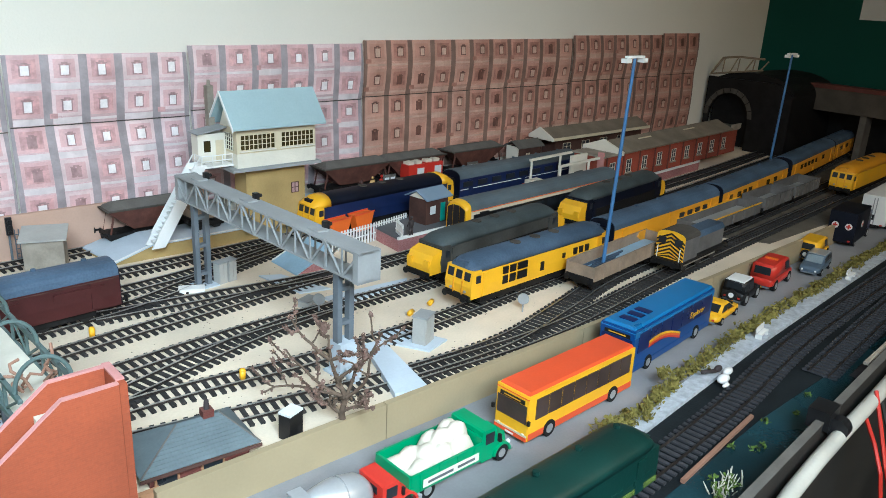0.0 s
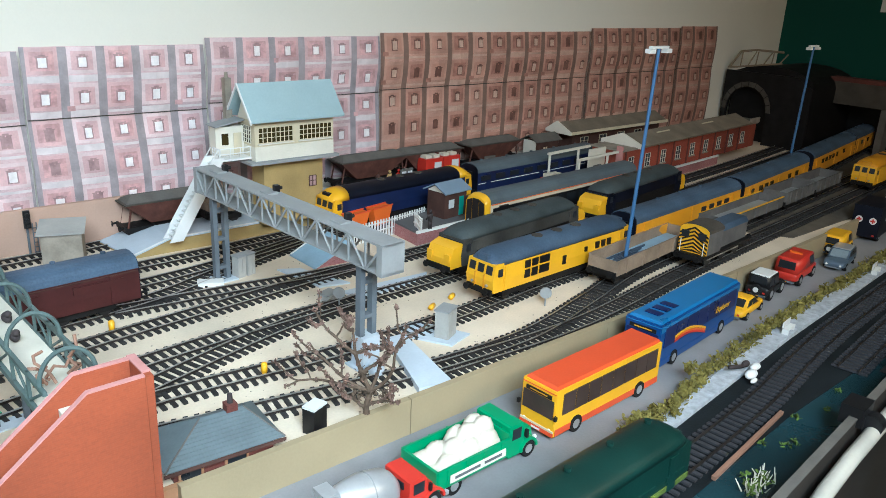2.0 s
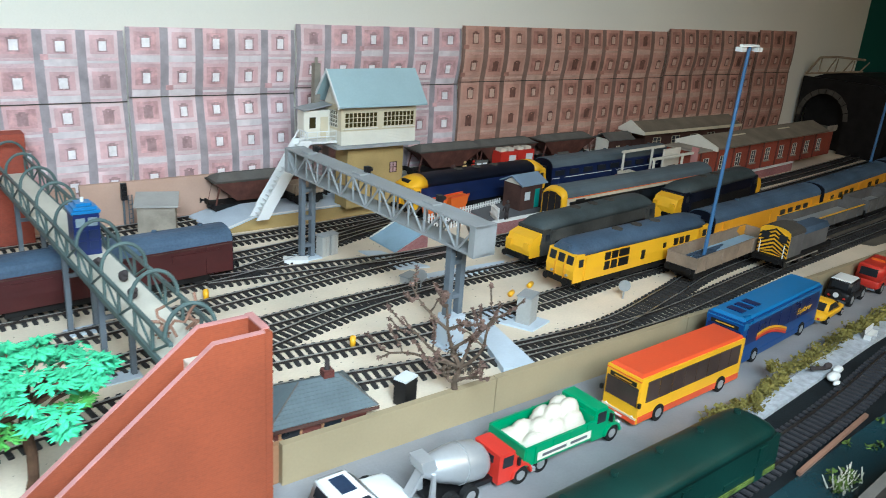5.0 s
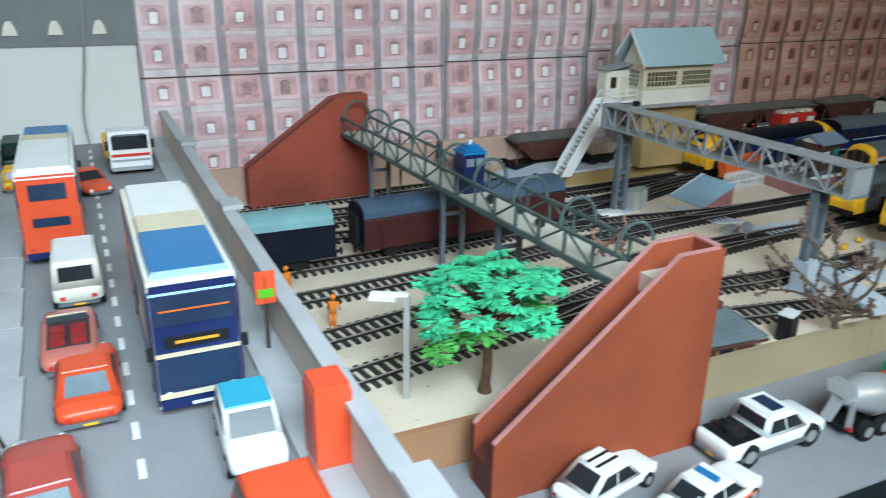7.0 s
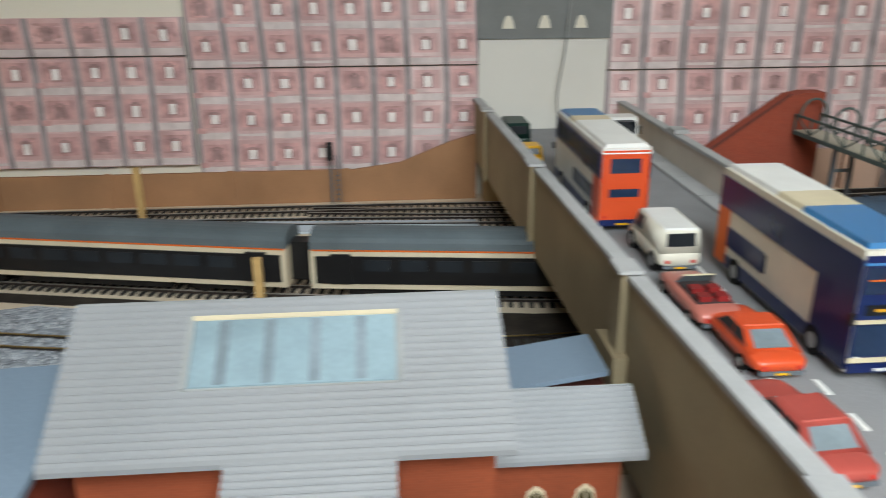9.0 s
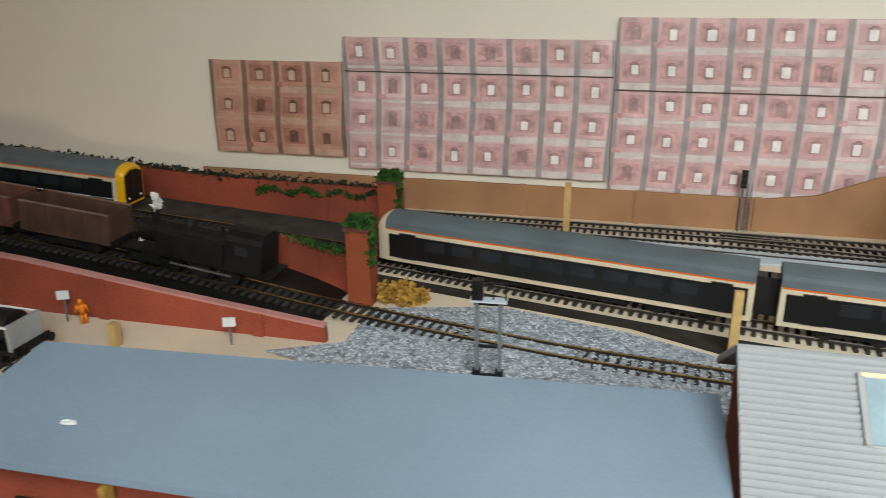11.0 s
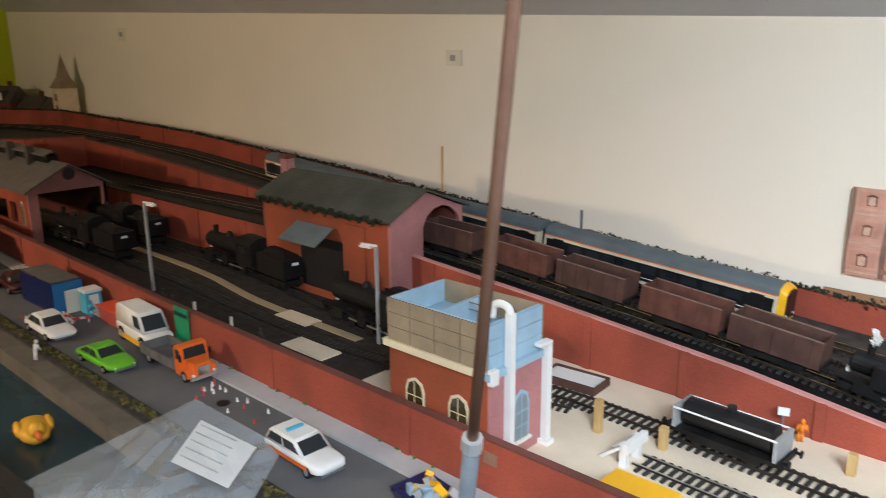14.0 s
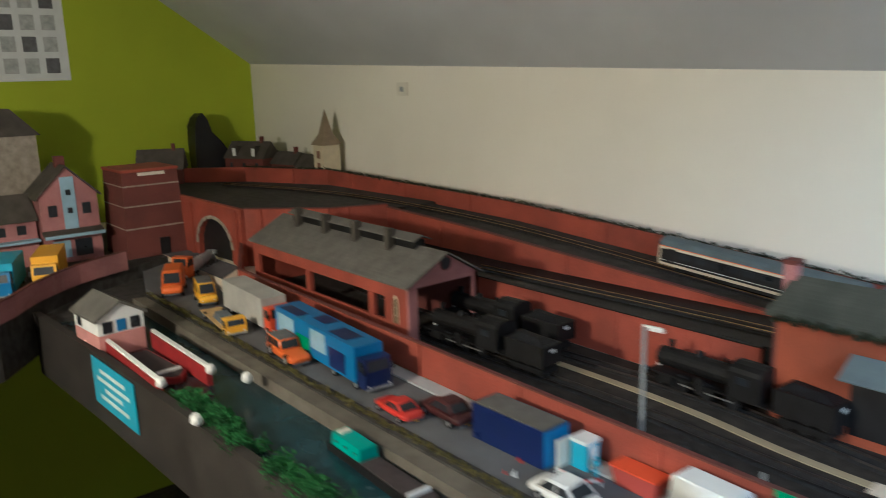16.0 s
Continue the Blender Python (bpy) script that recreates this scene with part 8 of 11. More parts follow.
def bus(name, label, x, y, z, rz, L, W, H, side, skirt, roof, decks=1, front=None, rear=None, bands=(), posts=9, pane="pane", group="model buses", low=(0.0, 1.0)):
    """Side colour, skirt colour, roof colour bands (from, to, colour) from the rear, extra side bands (height fractions)."""
    t = thing(name, label, "bus", x, y, z, rz, group)
    w, g = W / 2, 0.0045
    part("body", box(B(), -L / 2, L / 2, -w, w, g, H - 0.0022), side, t, bev=0.0014)
    for f0, f1, mt in roof:
        lo = [(-L / 2 + L * f0, -w * 0.99, H - 0.0045), (-L / 2 + L * f1, -w * 0.99, H - 0.0045), (-L / 2 + L * f1, w * 0.99, H - 0.0045), (-L / 2 + L * f0, w * 0.99, H - 0.0045)]
        hi = [(p[0], p[1] * 0.84, H) for p in lo]
        if f1 == 1:
            lo = [(p[0] + 0.0009, p[1], p[2] - (0.0035 if decks == 2 else 0.0)) if i in (1, 2) else p for i, p in enumerate(lo)]
            hi = [(p[0] - 0.0035, p[1], p[2]) if i in (1, 2) else p for i, p in enumerate(hi)]
        if f0 == 0:
            lo = [(p[0] - 0.0007, p[1], p[2] - (0.0015 if decks == 2 else 0.0)) if i in (0, 3) else p for i, p in enumerate(lo)]
            hi = [(p[0] + 0.0015, p[1], p[2]) if i in (0, 3) else p for i, p in enumerate(hi)]
        part("roof", hexa(B(), lo, hi), mt, t, bev=0.0007)
    for s in (-1, 1):
        part("skirt", box(B(), -L / 2 + 0.001, L / 2 - 0.001, s * w - 0.0004, s * w + 0.0004, g + 0.0005, g + H * 0.13), skirt, t)
        for f0, f1, x0, x1, mt in bands:
            part("side_band", box(B(), -L / 2 + x0 * L, -L / 2 + x1 * L, s * w - 0.0005, s * w + 0.0005, H * f0, H * f1), mt, t, "painted side band")
        for dk in range(decks):
            z0 = H * (0.47 if decks == 1 else (0.30, 0.68)[dk])
            z1 = H * (0.86 if decks == 1 else (0.46, 0.86)[dk])
            cw = (L - 0.012) / posts
            for k in range(posts):
                if decks == 2 and dk == 0 and not low[0] <= (k + 0.5) / posts <= low[1]:
                    continue
                part("window", box(B(), -L / 2 + 0.005 + k * cw + 0.0005, -L / 2 + 0.005 + (k + 1) * cw - 0.0005, s * w - 0.0004, s * w + 0.0006, z0, z1), pane, t, bev=0.0003)
        part("mirror", box(B(), L / 2 + 0.0005, L / 2 + 0.0025, s * (w + 0.0005), s * (w + 0.0025), H * 0.45, H * 0.53), "black", t)
    for e, mt in ((1, front or side), (-1, rear or side)):
        x0 = e * L / 2
        part("front_panel" if e > 0 else "rear_panel", box(B(), x0 - 0.0004, x0 + 0.0004, -w * 0.96, w * 0.96, g + 0.001, H * 0.93), mt, t)
        for dk in range(decks):
            z0 = H * (0.42 if decks == 1 else (0.2, 0.66)[dk])
            z1 = H * (0.76 if decks == 1 else (0.43, 0.85)[dk])
            q = 0.9 if e > 0 else 0.62
            if e < 0 and decks == 2:
                z0, z1 = H * (0.41, 0.68)[dk], H * (0.50, 0.84)[dk]
            part("windscreen" if e > 0 else "rear_window", box(B(), x0 - 0.0008, x0 + 0.0008, -w * q, w * q, z0, z1), pane, t, bev=0.0004)
        part("bumper", box(B(), x0 - 0.0012, x0 + 0.0014, -w * 0.97, w * 0.97, g, g + H * 0.07), skirt, t, bev=0.0005)
        if e > 0:
            part("trim_line", box(B(), x0, x0 + 0.0011, -w * 0.97, w * 0.97, g + H * 0.075, g + H * 0.11), "cream", t, "cream bumper line")
            if decks == 2:
                part("trim_line", box(B(), x0, x0 + 0.0013, -w * 0.98, w * 0.98, H * 0.445, H * 0.47), "cream", t, "cream line over the windscreen")
                part("screen_rail", box(B(), x0, x0 + 0.0012, -w * 0.8, w * 0.8, H * 0.755, H * 0.765), "orange", t, "orange rail behind the glass")
        part("number_plate", box(B(), x0 - 0.0016, x0 + 0.0016, -0.004, 0.004, g + 0.0006, g + 0.002), "yellow" if e < 0 else "white", t)
    zd = H * (0.81 if decks == 1 else 0.54)
    part("destination_blind", box(B(), L / 2, L / 2 + 0.0009, -w * 0.75, w * 0.75, zd - H * 0.035, zd + H * 0.04), "black", t, "black destination blind")
    part("blind_bar", box(B(), L / 2 + 0.0009, L / 2 + 0.0011, -w * 0.5, w * 0.5, zd - H * 0.008, zd + H * 0.012), "duck_yellow", t, "yellow bar of writing")
    lights(t, L / 2, -L / 2, w * 0.75, g + H * 0.1, 0.0014)
    wheels(t, (-L * 0.30, L * 0.31), w + 0.0006, 0.0068)
    return t


def lorry(name, label, x, y, z, rz, L, W, cab, kind, load="white", bonnet=False, H=0.034, frame_mat="black", axles=None, group="model lorries", cat="lorry"):
    t = thing(name, label, cat, x, y, z, rz, group)
    w, g = W / 2, 0.008
    cl = 0.030 if bonnet else 0.022
    xf = L / 2
    part("chassis", box(B(), -L / 2 + 0.002, xf - 0.004, -w * 0.55, w * 0.55, 0.005, g), frame_mat, t, bev=0.0005)
    x0 = xf - cl
    ch = H * 0.80
    if bonnet:
        part("bonnet", hexa(B(), [(xf - 0.015, -w * 0.7, g - 0.002), (xf, -w * 0.6, g - 0.002), (xf, w * 0.6, g - 0.002), (xf - 0.015, w * 0.7, g - 0.002)], [(xf - 0.015, -w * 0.62, ch * 0.62), (xf - 0.001, -w * 0.5, ch * 0.55), (xf - 0.001, w * 0.5, ch * 0.55), (xf - 0.015, w * 0.62, ch * 0.62)]), cab, t, bev=0.0012)
        part("grille", box(B(), xf - 0.001, xf + 0.0006, -w * 0.4, w * 0.4, g, ch * 0.48), "chrome", t, bev=0.0003)
        for s in (-1, 1):
            arch = [(xf - 0.011 + q * math.cos(k * math.pi / 10), 0.0062 + q * math.sin(k * math.pi / 10)) for q, ks in ((0.0084, range(11)), (0.0068, range(10, -1, -1))) for k in ks]
            part("mudguard", extr(B(), arch, "y", min(s * w * 0.6, s * w * 1.02), max(s * w * 0.6, s * w * 1.02)), cab, t, bev=0.0005)
        xc = xf - 0.015
    else:
        xc = xf
    cabin = part("cab", extr(B(), [(x0, g - 0.003), (x0, ch * 0.98), (x0 + 0.002, ch), (xc - 0.003, ch), (xc, ch * 0.62), (xc, g - 0.003)], "y", -w * 0.92, w * 0.92), cab, t, bev=0.0026 if bonnet else 0.001)
    if bonnet:
        part("rear_window", box(B(), x0 - 0.0005, x0 + 0.0005, -w * 0.5, w * 0.5, ch * 0.7, ch * 0.88), "pane", cabin)
    part("windscreen", hexa(B(), [(xc - 0.0006, -w * 0.75, ch * 0.64), (xc + 0.0005, -w * 0.75, ch * 0.64), (xc + 0.0005, w * 0.75, ch * 0.64), (xc - 0.0006, w * 0.75, ch * 0.64)], [(xc - 0.0034, -w * 0.7, ch * 0.93), (xc - 0.0022, -w * 0.7, ch * 0.93), (xc - 0.0022, w * 0.7, ch * 0.93), (xc - 0.0034, w * 0.7, ch * 0.93)]), "pane", cabin)
    for s in (-1, 1):
        part("side_window", box(B(), x0 + 0.003, xc - 0.004, s * w * 0.92 - 0.0004, s * w * 0.92 + 0.0004, ch * 0.62, ch * 0.9), "pane", cabin)
        part("mirror", box(B(), xc - 0.001, xc + 0.0006, s * w * 0.95, s * w * 1.1, ch * 0.6, ch * 0.8), "black", cabin)
    part("bumper", box(B(), xf - 0.001, xf + 0.0016, -w * 0.9, w * 0.9, 0.004, 0.0068), "steel_grey", t, bev=0.0005)
    lights(t, xf, -L / 2, w * 0.7, g + 0.001, 0.0015)
    wheels(t, axles or (-L * 0.34, xf - 0.011), w * 0.98, 0.0062 if L > 0.07 else 0.0055)
    a, b = -L / 2, x0 - 0.0015
    if kind == "box":
        part("box_body", box(B(), a, b, -w, w, g + 0.0005, H), load, t, bev=0.0008)
        part("roof", box(B(), a + 0.001, b - 0.001, -w * 0.97, w * 0.97, H, H + 0.0008), load, t)
        for s in (-1, 1):
            part("door_rail", box(B(), a - 0.0006, a, s * 0.002 - 0.0006, s * 0.002 + 0.0006, g + 0.002, H - 0.002), "steel_grey", t)
    elif kind in ("tipper", "flat", "sacks"):
        hb = g + {"flat": 0.003, "sacks": 0.0145}.get(kind, 0.0115)
        part("floor", box(B(), a, b, -w, w, g + 0.0005, g + 0.002), load, t)
        if kind != "flat":
            for s in (-1, 1):
                part("side_board", box(B(), a, b, s * w - 0.0009, s * w + 0.0009, g + 0.002, hb), load, t, bev=0.0003)
                for q in range(4):
                    xx = a + (b - a) * (q + 0.5) / 4
                    part("rib", box(B(), xx - 0.0006, xx + 0.0006, s * (w + 0.0009), s * (w + 0.0016), g + 0.002, hb), load, t)
            for xx in (a, b):
                part("end_board", box(B(), xx - 0.0009, xx + 0.0009, -w, w, g + 0.002, hb + (0.003 if xx == b else 0)), load, t, bev=0.0003)
        if kind == "sacks":
            bumps = ((0.12, 0.45, 0.009), (0.30, -0.40, 0.010), (0.30, 0.42, 0.012), (0.44, -0.05, 0.015), (0.58, -0.45, 0.015), (0.60, 0.45, 0.017), (0.66, 0.0, 0.021), (0.84, 0.40, 0.021), (0.86, -0.1, 0.0225), (0.82, -0.55, 0.017))
            bm, nx, ny = B(), 44, 22
            grid = []
            for ix in range(nx + 1):
                for iy in range(ny + 1):
                    u, v = ix / nx, iy / ny * 2 - 1
                    hgt = max(0.004, *[hz * max(0.0, 1 - (((u - bu) / 0.21) ** 2 + ((v - bv) / 0.52) ** 2) ** 1.6) for bu, bv, hz in bumps])
                    grid.append(bm.verts.new((a + 0.002 + (b - a - 0.004) * u, (w - 0.0015) * v, g + 0.004 + hgt)))
            for ix in range(nx):
                for iy in range(ny):
                    q = ix * (ny + 1) + iy
                    bm.faces.new((grid[q], grid[q + ny + 1], grid[q + ny + 2], grid[q + 1]))
            part("sack_load", jitter(bm, 0.0004, 3), "sack", t, "cream lumpy heap of cast sacks", smooth=True)
            for s in (-1, 1):
                part("name_board", box(B(), a + 0.009, b - 0.005, s * (w + 0.0017), s * (w + 0.0022), g + 0.0042, g + 0.0098), "cream_light", t, "cream name board")
                for u0, u1 in ((0.08, 0.52), (0.60, 0.92)):
                    part("lettering_bar", box(B(), a + 0.009 + (b - a - 0.014) * u0, a + 0.009 + (b - a - 0.014) * u1, s * (w + 0.0022), s * (w + 0.0025), g + 0.0062, g + 0.0080), "print_ink", t)
    elif kind == "mixer":
        cxm = (a + b) / 2
        drum, ring = B(), None
        for p, r in ((a - 0.001, 0.0042), (a + 0.003, 0.0062), (a + 0.008, 0.0090), (cxm - 0.004, 0.0119), (cxm, 0.0126), (cxm + 0.005, 0.0127), (b - 0.008, 0.0121), (b - 0.004, 0.0100), (b - 0.001, 0.0065)):
            now = [drum.verts.new((p, r * math.cos(k * math.pi / 16), 0.0225 - (p - cxm) * 0.16 + r * math.sin(k * math.pi / 16))) for k in range(32)]
            if ring:
                for k in range(32):
                    drum.faces.new((ring[k], ring[(k + 1) % 32], now[(k + 1) % 32], now[k]))
            else:
                drum.faces.new(now)
            ring = now
        drum.faces.new(ring)
        part("drum", drum, load, t, "smooth silver drum", smooth=True)
        part("drum_band", cyl(B(), (cxm + 0.0005, 0, 0.0224), (cxm + 0.0013, 0, 0.0223), 0.0129, 0.0129, n=32), "steel_grey", t, smooth=False)
        part("hopper", extr(B(), [(a - 0.004, 0.028), (a + 0.006, 0.028), (a + 0.003, 0.036), (a - 0.006, 0.036)], "y", -w * 0.5, w * 0.5), "silver", t, bev=0.0006)
        for s in (-1, 1):
            part("drum_stand", extr(B(), [(a + 0.001, g), (a + 0.005, g), (a + 0.004, 0.026), (a + 0.002, 0.026)], "y", s * w * 0.5 - 0.001, s * w * 0.5 + 0.001), "silver", t)
        part("chute", extr(B(), [(a - 0.011, 0.014), (a - 0.009, 0.013), (a, 0.026), (a - 0.002, 0.028)], "y", -w * 0.25, w * 0.25), "silver", t)
    elif kind == "ambulance":
        part("box_body", box(B(), a, b + 0.001, -w, w, g - 0.002, H), load, t, bev=0.0015)
        spots = [(a - 0.0002, sy * w * 0.5, "x") for sy in (-1, 1)] + [(a + (b - a) * 0.5, sy * w, "y") for sy in (-1, 1)]
        for px, py, ax in spots:
            q = 0.0006
            e = (px - q, py, H * 0.6), (px + q * 0.2, py, H * 0.6)
            if ax == "y":
                e = (px, py - q, H * 0.6), (px, py + q, H * 0.6)
            part("roundel", cyl(B(), *e, 0.0045, n=16), "white", t, "white roundel with a red cross")
            for u, v in ((0.003, 0.001), (0.001, 0.003)):
                if ax == "x":
                    part("red_cross", box(B(), px - 0.0009, px - 0.0006, py - u, py + u, H * 0.6 - v, H * 0.6 + v), "red", t)
                else:
                    o = math.copysign(0.0008, py)
                    part("red_cross", box(B(), px - u, px + u, min(py, py + o), max(py, py + o), H * 0.6 - v, H * 0.6 + v), "red", t)
    return t


D, G = 0.0702, -0.0218
# on the bridge
bus("double_decker_bus", "white and blue double-decker bus with a white, cream and blue roof", -0.3455, 0.626, D, -90, 0.130, 0.032, 0.0595, "cream_light", "bus_navy", ((0, 0.42, "white"), (0.42, 0.6, "cream"), (0.6, 1.0, "bus_blue")), 2, "bus_navy", "orange",
    ((0.62, 0.9, 0, 1, "bus_navy"), (0.1, 0.62, 0.78, 1.0, "bus_navy"), (0.1, 0.62, 0.0, 0.1, "orange"), (0.29, 0.47, 0.1, 0.42, "bus_navy")), low=(0.1, 0.42), pane="pane_blue")
bus("double_decker_bus", "orange-red double-decker bus with a white and blue roof", -0.397, 0.815, D, 90, 0.126, 0.031, 0.057, "white", "bus_navy", ((0, 0.62, "white"), (0.62, 0.75, "cream"), (0.75, 1.0, "bus_blue")), 2, "bus_navy", "bus_red",
    ((0.62, 0.9, 0, 1, "bus_navy"), (0.1, 0.62, 0.0, 0.12, "bus_red"), (0.29, 0.47, 0.12, 0.5, "bus_navy")), low=(0.12, 0.5), pane="pane_blue")
car("van", "pale cream van with a white roof on the bridge", "van", -0.387, 0.706, D, 90, "cream_light", "van", 0.058, 0.024, 0.027, roof="white")
car("convertible_car", "salmon pink open convertible on the bridge", "car", -0.392, 0.638, D, 90, "salmon", "open", 0.058, 0.0235, 0.016)
car("sports_car", "orange-red sports car on the bridge", "car", -0.386, 0.594, D, 90, "bus_red", "sports", 0.06, 0.0245, 0.0165, pane="pane_light")
car("saloon_car", "dull metallic red saloon car on the bridge", "car", -0.401, 0.523, D, 94, "dull_red", "saloon", 0.062, 0.0245, 0.0175, pane="pane_light")
car("mini_car", "small white car with a sky-blue roof on the bridge", "car", -0.334, 0.529, D, -92, "white", "hatch", 0.044, 0.021, 0.02, roof="sky_blue")
car("estate_car", "bright red estate car on the bridge", "car", -0.334, 0.462, D, -88, "bus_red", "hatch", 0.064, 0.026, 0.022)
kiosk = thing("phone_kiosk", "plain red kiosk beside the bridge parapet", "kiosk", -0.310, 0.511, D + 0.0022)
part("box", box(B(), -0.0065, 0.0065, -0.0075, 0.0075, 0, 0.029), "bus_red", kiosk, bev=0.001)
part("cap", box(B(), -0.006, 0.006, -0.007, 0.007, 0.029, 0.0315), "bus_red", kiosk, bev=0.001)
for s in (-1, 1):
    part("door_panel", box(B(), s * 0.0065 - 0.0004, s * 0.0065 + 0.0004, -0.005, 0.005, 0.004, 0.026), "dull_red", kiosk)
stop = thing("bus_stop", "bus stop post with an orange and green flag", "bus stop", -0.311, 0.60, D + 0.0022)
part("post", cyl(B(), (0, 0, 0), (0, 0, 0.034), 0.0009, n=8), "fig_dark", stop)
part("flag", box(B(), -0.0045, 0.0045, -0.0008, 0.0008, 0.022, 0.037), "bus_red", stop, "orange-red flag")
part("flag_panel", box(B(), -0.0035, 0.0035, -0.0013, -0.0008, 0.025, 0.029), "lime", stop, "green panel")
lorry("tipper_lorry", "small white lorry with a yellow tipping body", -0.342, 0.985, D, -90, 0.082, 0.034, "white", "tipper", "yellow", H=0.044)
rl = bpy.data.objects["tipper_lorry"]
part("windscreen", box(B(), 0.0395, 0.0424, -0.0135, 0.0135, 0.0215, 0.032), "pane", rl, "wide dark windscreen", bev=0.0005)
part("stripe", box(B(), 0.0405, 0.0420, -0.0145, 0.0145, 0.0155, 0.0175), "red", rl, "red cab stripe")
part("stripe", box(B(), 0.0405, 0.0420, -0.0145, 0.0145, 0.0115, 0.0130), "steel_grey", rl, "grey cab stripe")
car("saloon_car", "small bright red car near the road's end", "car", -0.376, 0.91, D, -72, "bus_red", "sports", 0.05, 0.022, 0.016)
car("van", "dark green van near the road's end", "van", -0.425, 1.0, D, 90, "coach_green", "van", 0.052, 0.024, 0.026)
car("hatchback_car", "small yellow car behind the red bus", "car", -0.424, 0.93, D, 90, "yellow", "hatch", 0.04, 0.018, 0.019)
cb = spline([(-0.36, 1.072, 0.2), (-0.365, 1.066, 0.15), (-0.372, 1.062, 0.1), (-0.37, 1.04, 0.072)], 0.01)
bm = B()
tube(bm, cb, 0.0009, 6)
solid("cable", bm, "pole_grey", "thin grey cable hanging on the white panel", "cable")

# the front road
lorry("flower_lorry", "green bonneted lorry loaded with cream sacks on the front road", 0.121, 0.547, G, 1, 0.094, 0.034, "truck_green", "sacks", "truck_green", True, H=0.036)
lorry("cement_mixer", "cement mixer lorry with a silver drum and a red cab", 0.043, 0.54, G, 0, 0.078, 0.026, "red", "mixer", "silver", True, H=0.032, axles=(-0.026, -0.012, 0.027))
pick = car("pickup_truck", "white double-cab pickup with blue-black glass roof and black racks", "pickup", -0.043, 0.551, G, 2, "white", "pickup", 0.078, 0.029, 0.027, stripe=((0.35, 0.55, "print_ink"),))
bus("single_deck_bus", "yellow single-deck bus with an orange-red roof and skirt", 0.247, 0.549, G, 182, 0.130, 0.031, 0.042, "yellow", "bus_red", ((0, 1, "bus_red"),), 1, "yellow", "yellow", posts=8, pane="pane_brown")
co = bus("coach", "bright blue coach with navy sides and a rainbow swoosh", 0.404, 0.573, G, 186, 0.152, 0.033, 0.046, "coach_blue", "coach_blue", ((0, 0.8, "bus_blue"), (0.8, 1, "bus_blue")), 1, "coach_blue", "bus_blue", ((0.8, 0.92, 0, 1, "bus_blue"),), posts=7, pane="bus_navy")
for s in (-1, 1):
    for k, mt in enumerate(("red", "orange", "yellow")):
        pts = [(-0.01 + 0.01 * i, 0.012 + 0.011 * math.sin(0.35 * i) + 0.0022 * k) for i in range(7)]
        bm = B()
        extr(bm, pts + [(x1, z1 + 0.002) for x1, z1 in reversed(pts)], "y", s * 0.0172, s * 0.0176)
        part("swoosh", bm, mt, co, "curved rainbow stripe")
    word = bpy.data.curves.new("lettering", "FONT")
    word.body, word.size, word.shear, word.extrude = "Explorer", 0.0085, 0.3, 0.0001
    word.materials.append(M["yellow"])
    tx = new("lettering", word)
    tx.parent = co
    tx.matrix_basis = pose(-0.026 if s > 0 else -0.058, s * 0.0176, 0.026, 90, 0, 180 if s > 0 else 0)
for k in range(3):
    part("roof_vent", box(B(), 0.03 + k * 0.013, 0.038 + k * 0.013, -0.007, 0.007, 0.046, 0.0468), "bus_navy", co, "dark roof vent", bev=0.0003)
tig = car("sports_car", "yellow sports car with black tiger stripes", "car", 0.518, 0.577, G, 8, "yellow", "sports", 0.060, 0.027, 0.020)
rnd = random.Random(5)
for k in range(14):
    x, yy = rnd.uniform(-0.022, 0.022), rnd.uniform(-0.010, 0.004)
    part("tiger_stripe", hexa(B(), [(x, yy, 0.0105), (x + 0.003, yy, 0.0105), (x + 0.003, yy + 0.006, 0.0105), (x, yy + 0.006, 0.0105)], [(x, yy, 0.0137), (x + 0.0018, yy, 0.0137), (x + 0.0036, yy + 0.006, 0.0137), (x + 0.001, yy + 0.006, 0.0137)]), "black", tig)
car("jeep", "black off-road car with a white hard top", "car", 0.586, 0.588, G, 8, "black", "jeep", 0.052, 0.025, 0.028, roof="white", spare=True)
car("van", "red delivery van on the front road", "van", 0.662, 0.592, G, 8, "red", "van", 0.072, 0.027, 0.032, beacon="orange")
car("estate_car", "silver-blue estate car on the front road", "car", 0.756, 0.582, G, 190, "car_blue", "hatch", 0.06, 0.025, 0.022, roof="silver", pane="pane_light")
car("jeep", "yellow off-road car with a dark spare wheel", "car", 0.803, 0.607, G, 8, "yellow", "van", 0.06, 0.026, 0.028, spare=True)
lorry("ambulance", "dark blue-green ambulance lorry with red cross roundels", 0.930, 0.614, G, 8, 0.092, 0.034, "bus_navy", "ambulance", "navy", H=0.048)
lorry("box_lorry", "long white box lorry on the front road", 1.085, 0.622, G, 6, 0.15, 0.036, "white", "box", "white", H=0.05)
car("beetle_car", "white car with thin black roof stripes", "car", -0.15, 0.553, G, 14, "white", "beetle", 0.062, 0.0255, 0.021)
car("police_car", "white police car with a blue roof light", "police car", -0.108, 0.522, G, 12, "white", "saloon", 0.064, 0.0255, 0.0195, stripe=((0.5, 0.62, "orange"),), beacon="bus_blue")
car("saloon_car", "yellow car at the bridge foot", "car", -0.208, 0.52, G, 12, "yellow", "sports", 0.058, 0.024, 0.0155)
for k in (-1, 1):
    part("roof_stripe", box(B(), -0.013, 0.003, k * 0.003 - 0.0008, k * 0.003 + 0.0008, 0.0209, 0.0214), "black", bpy.data.objects["beetle_car"])
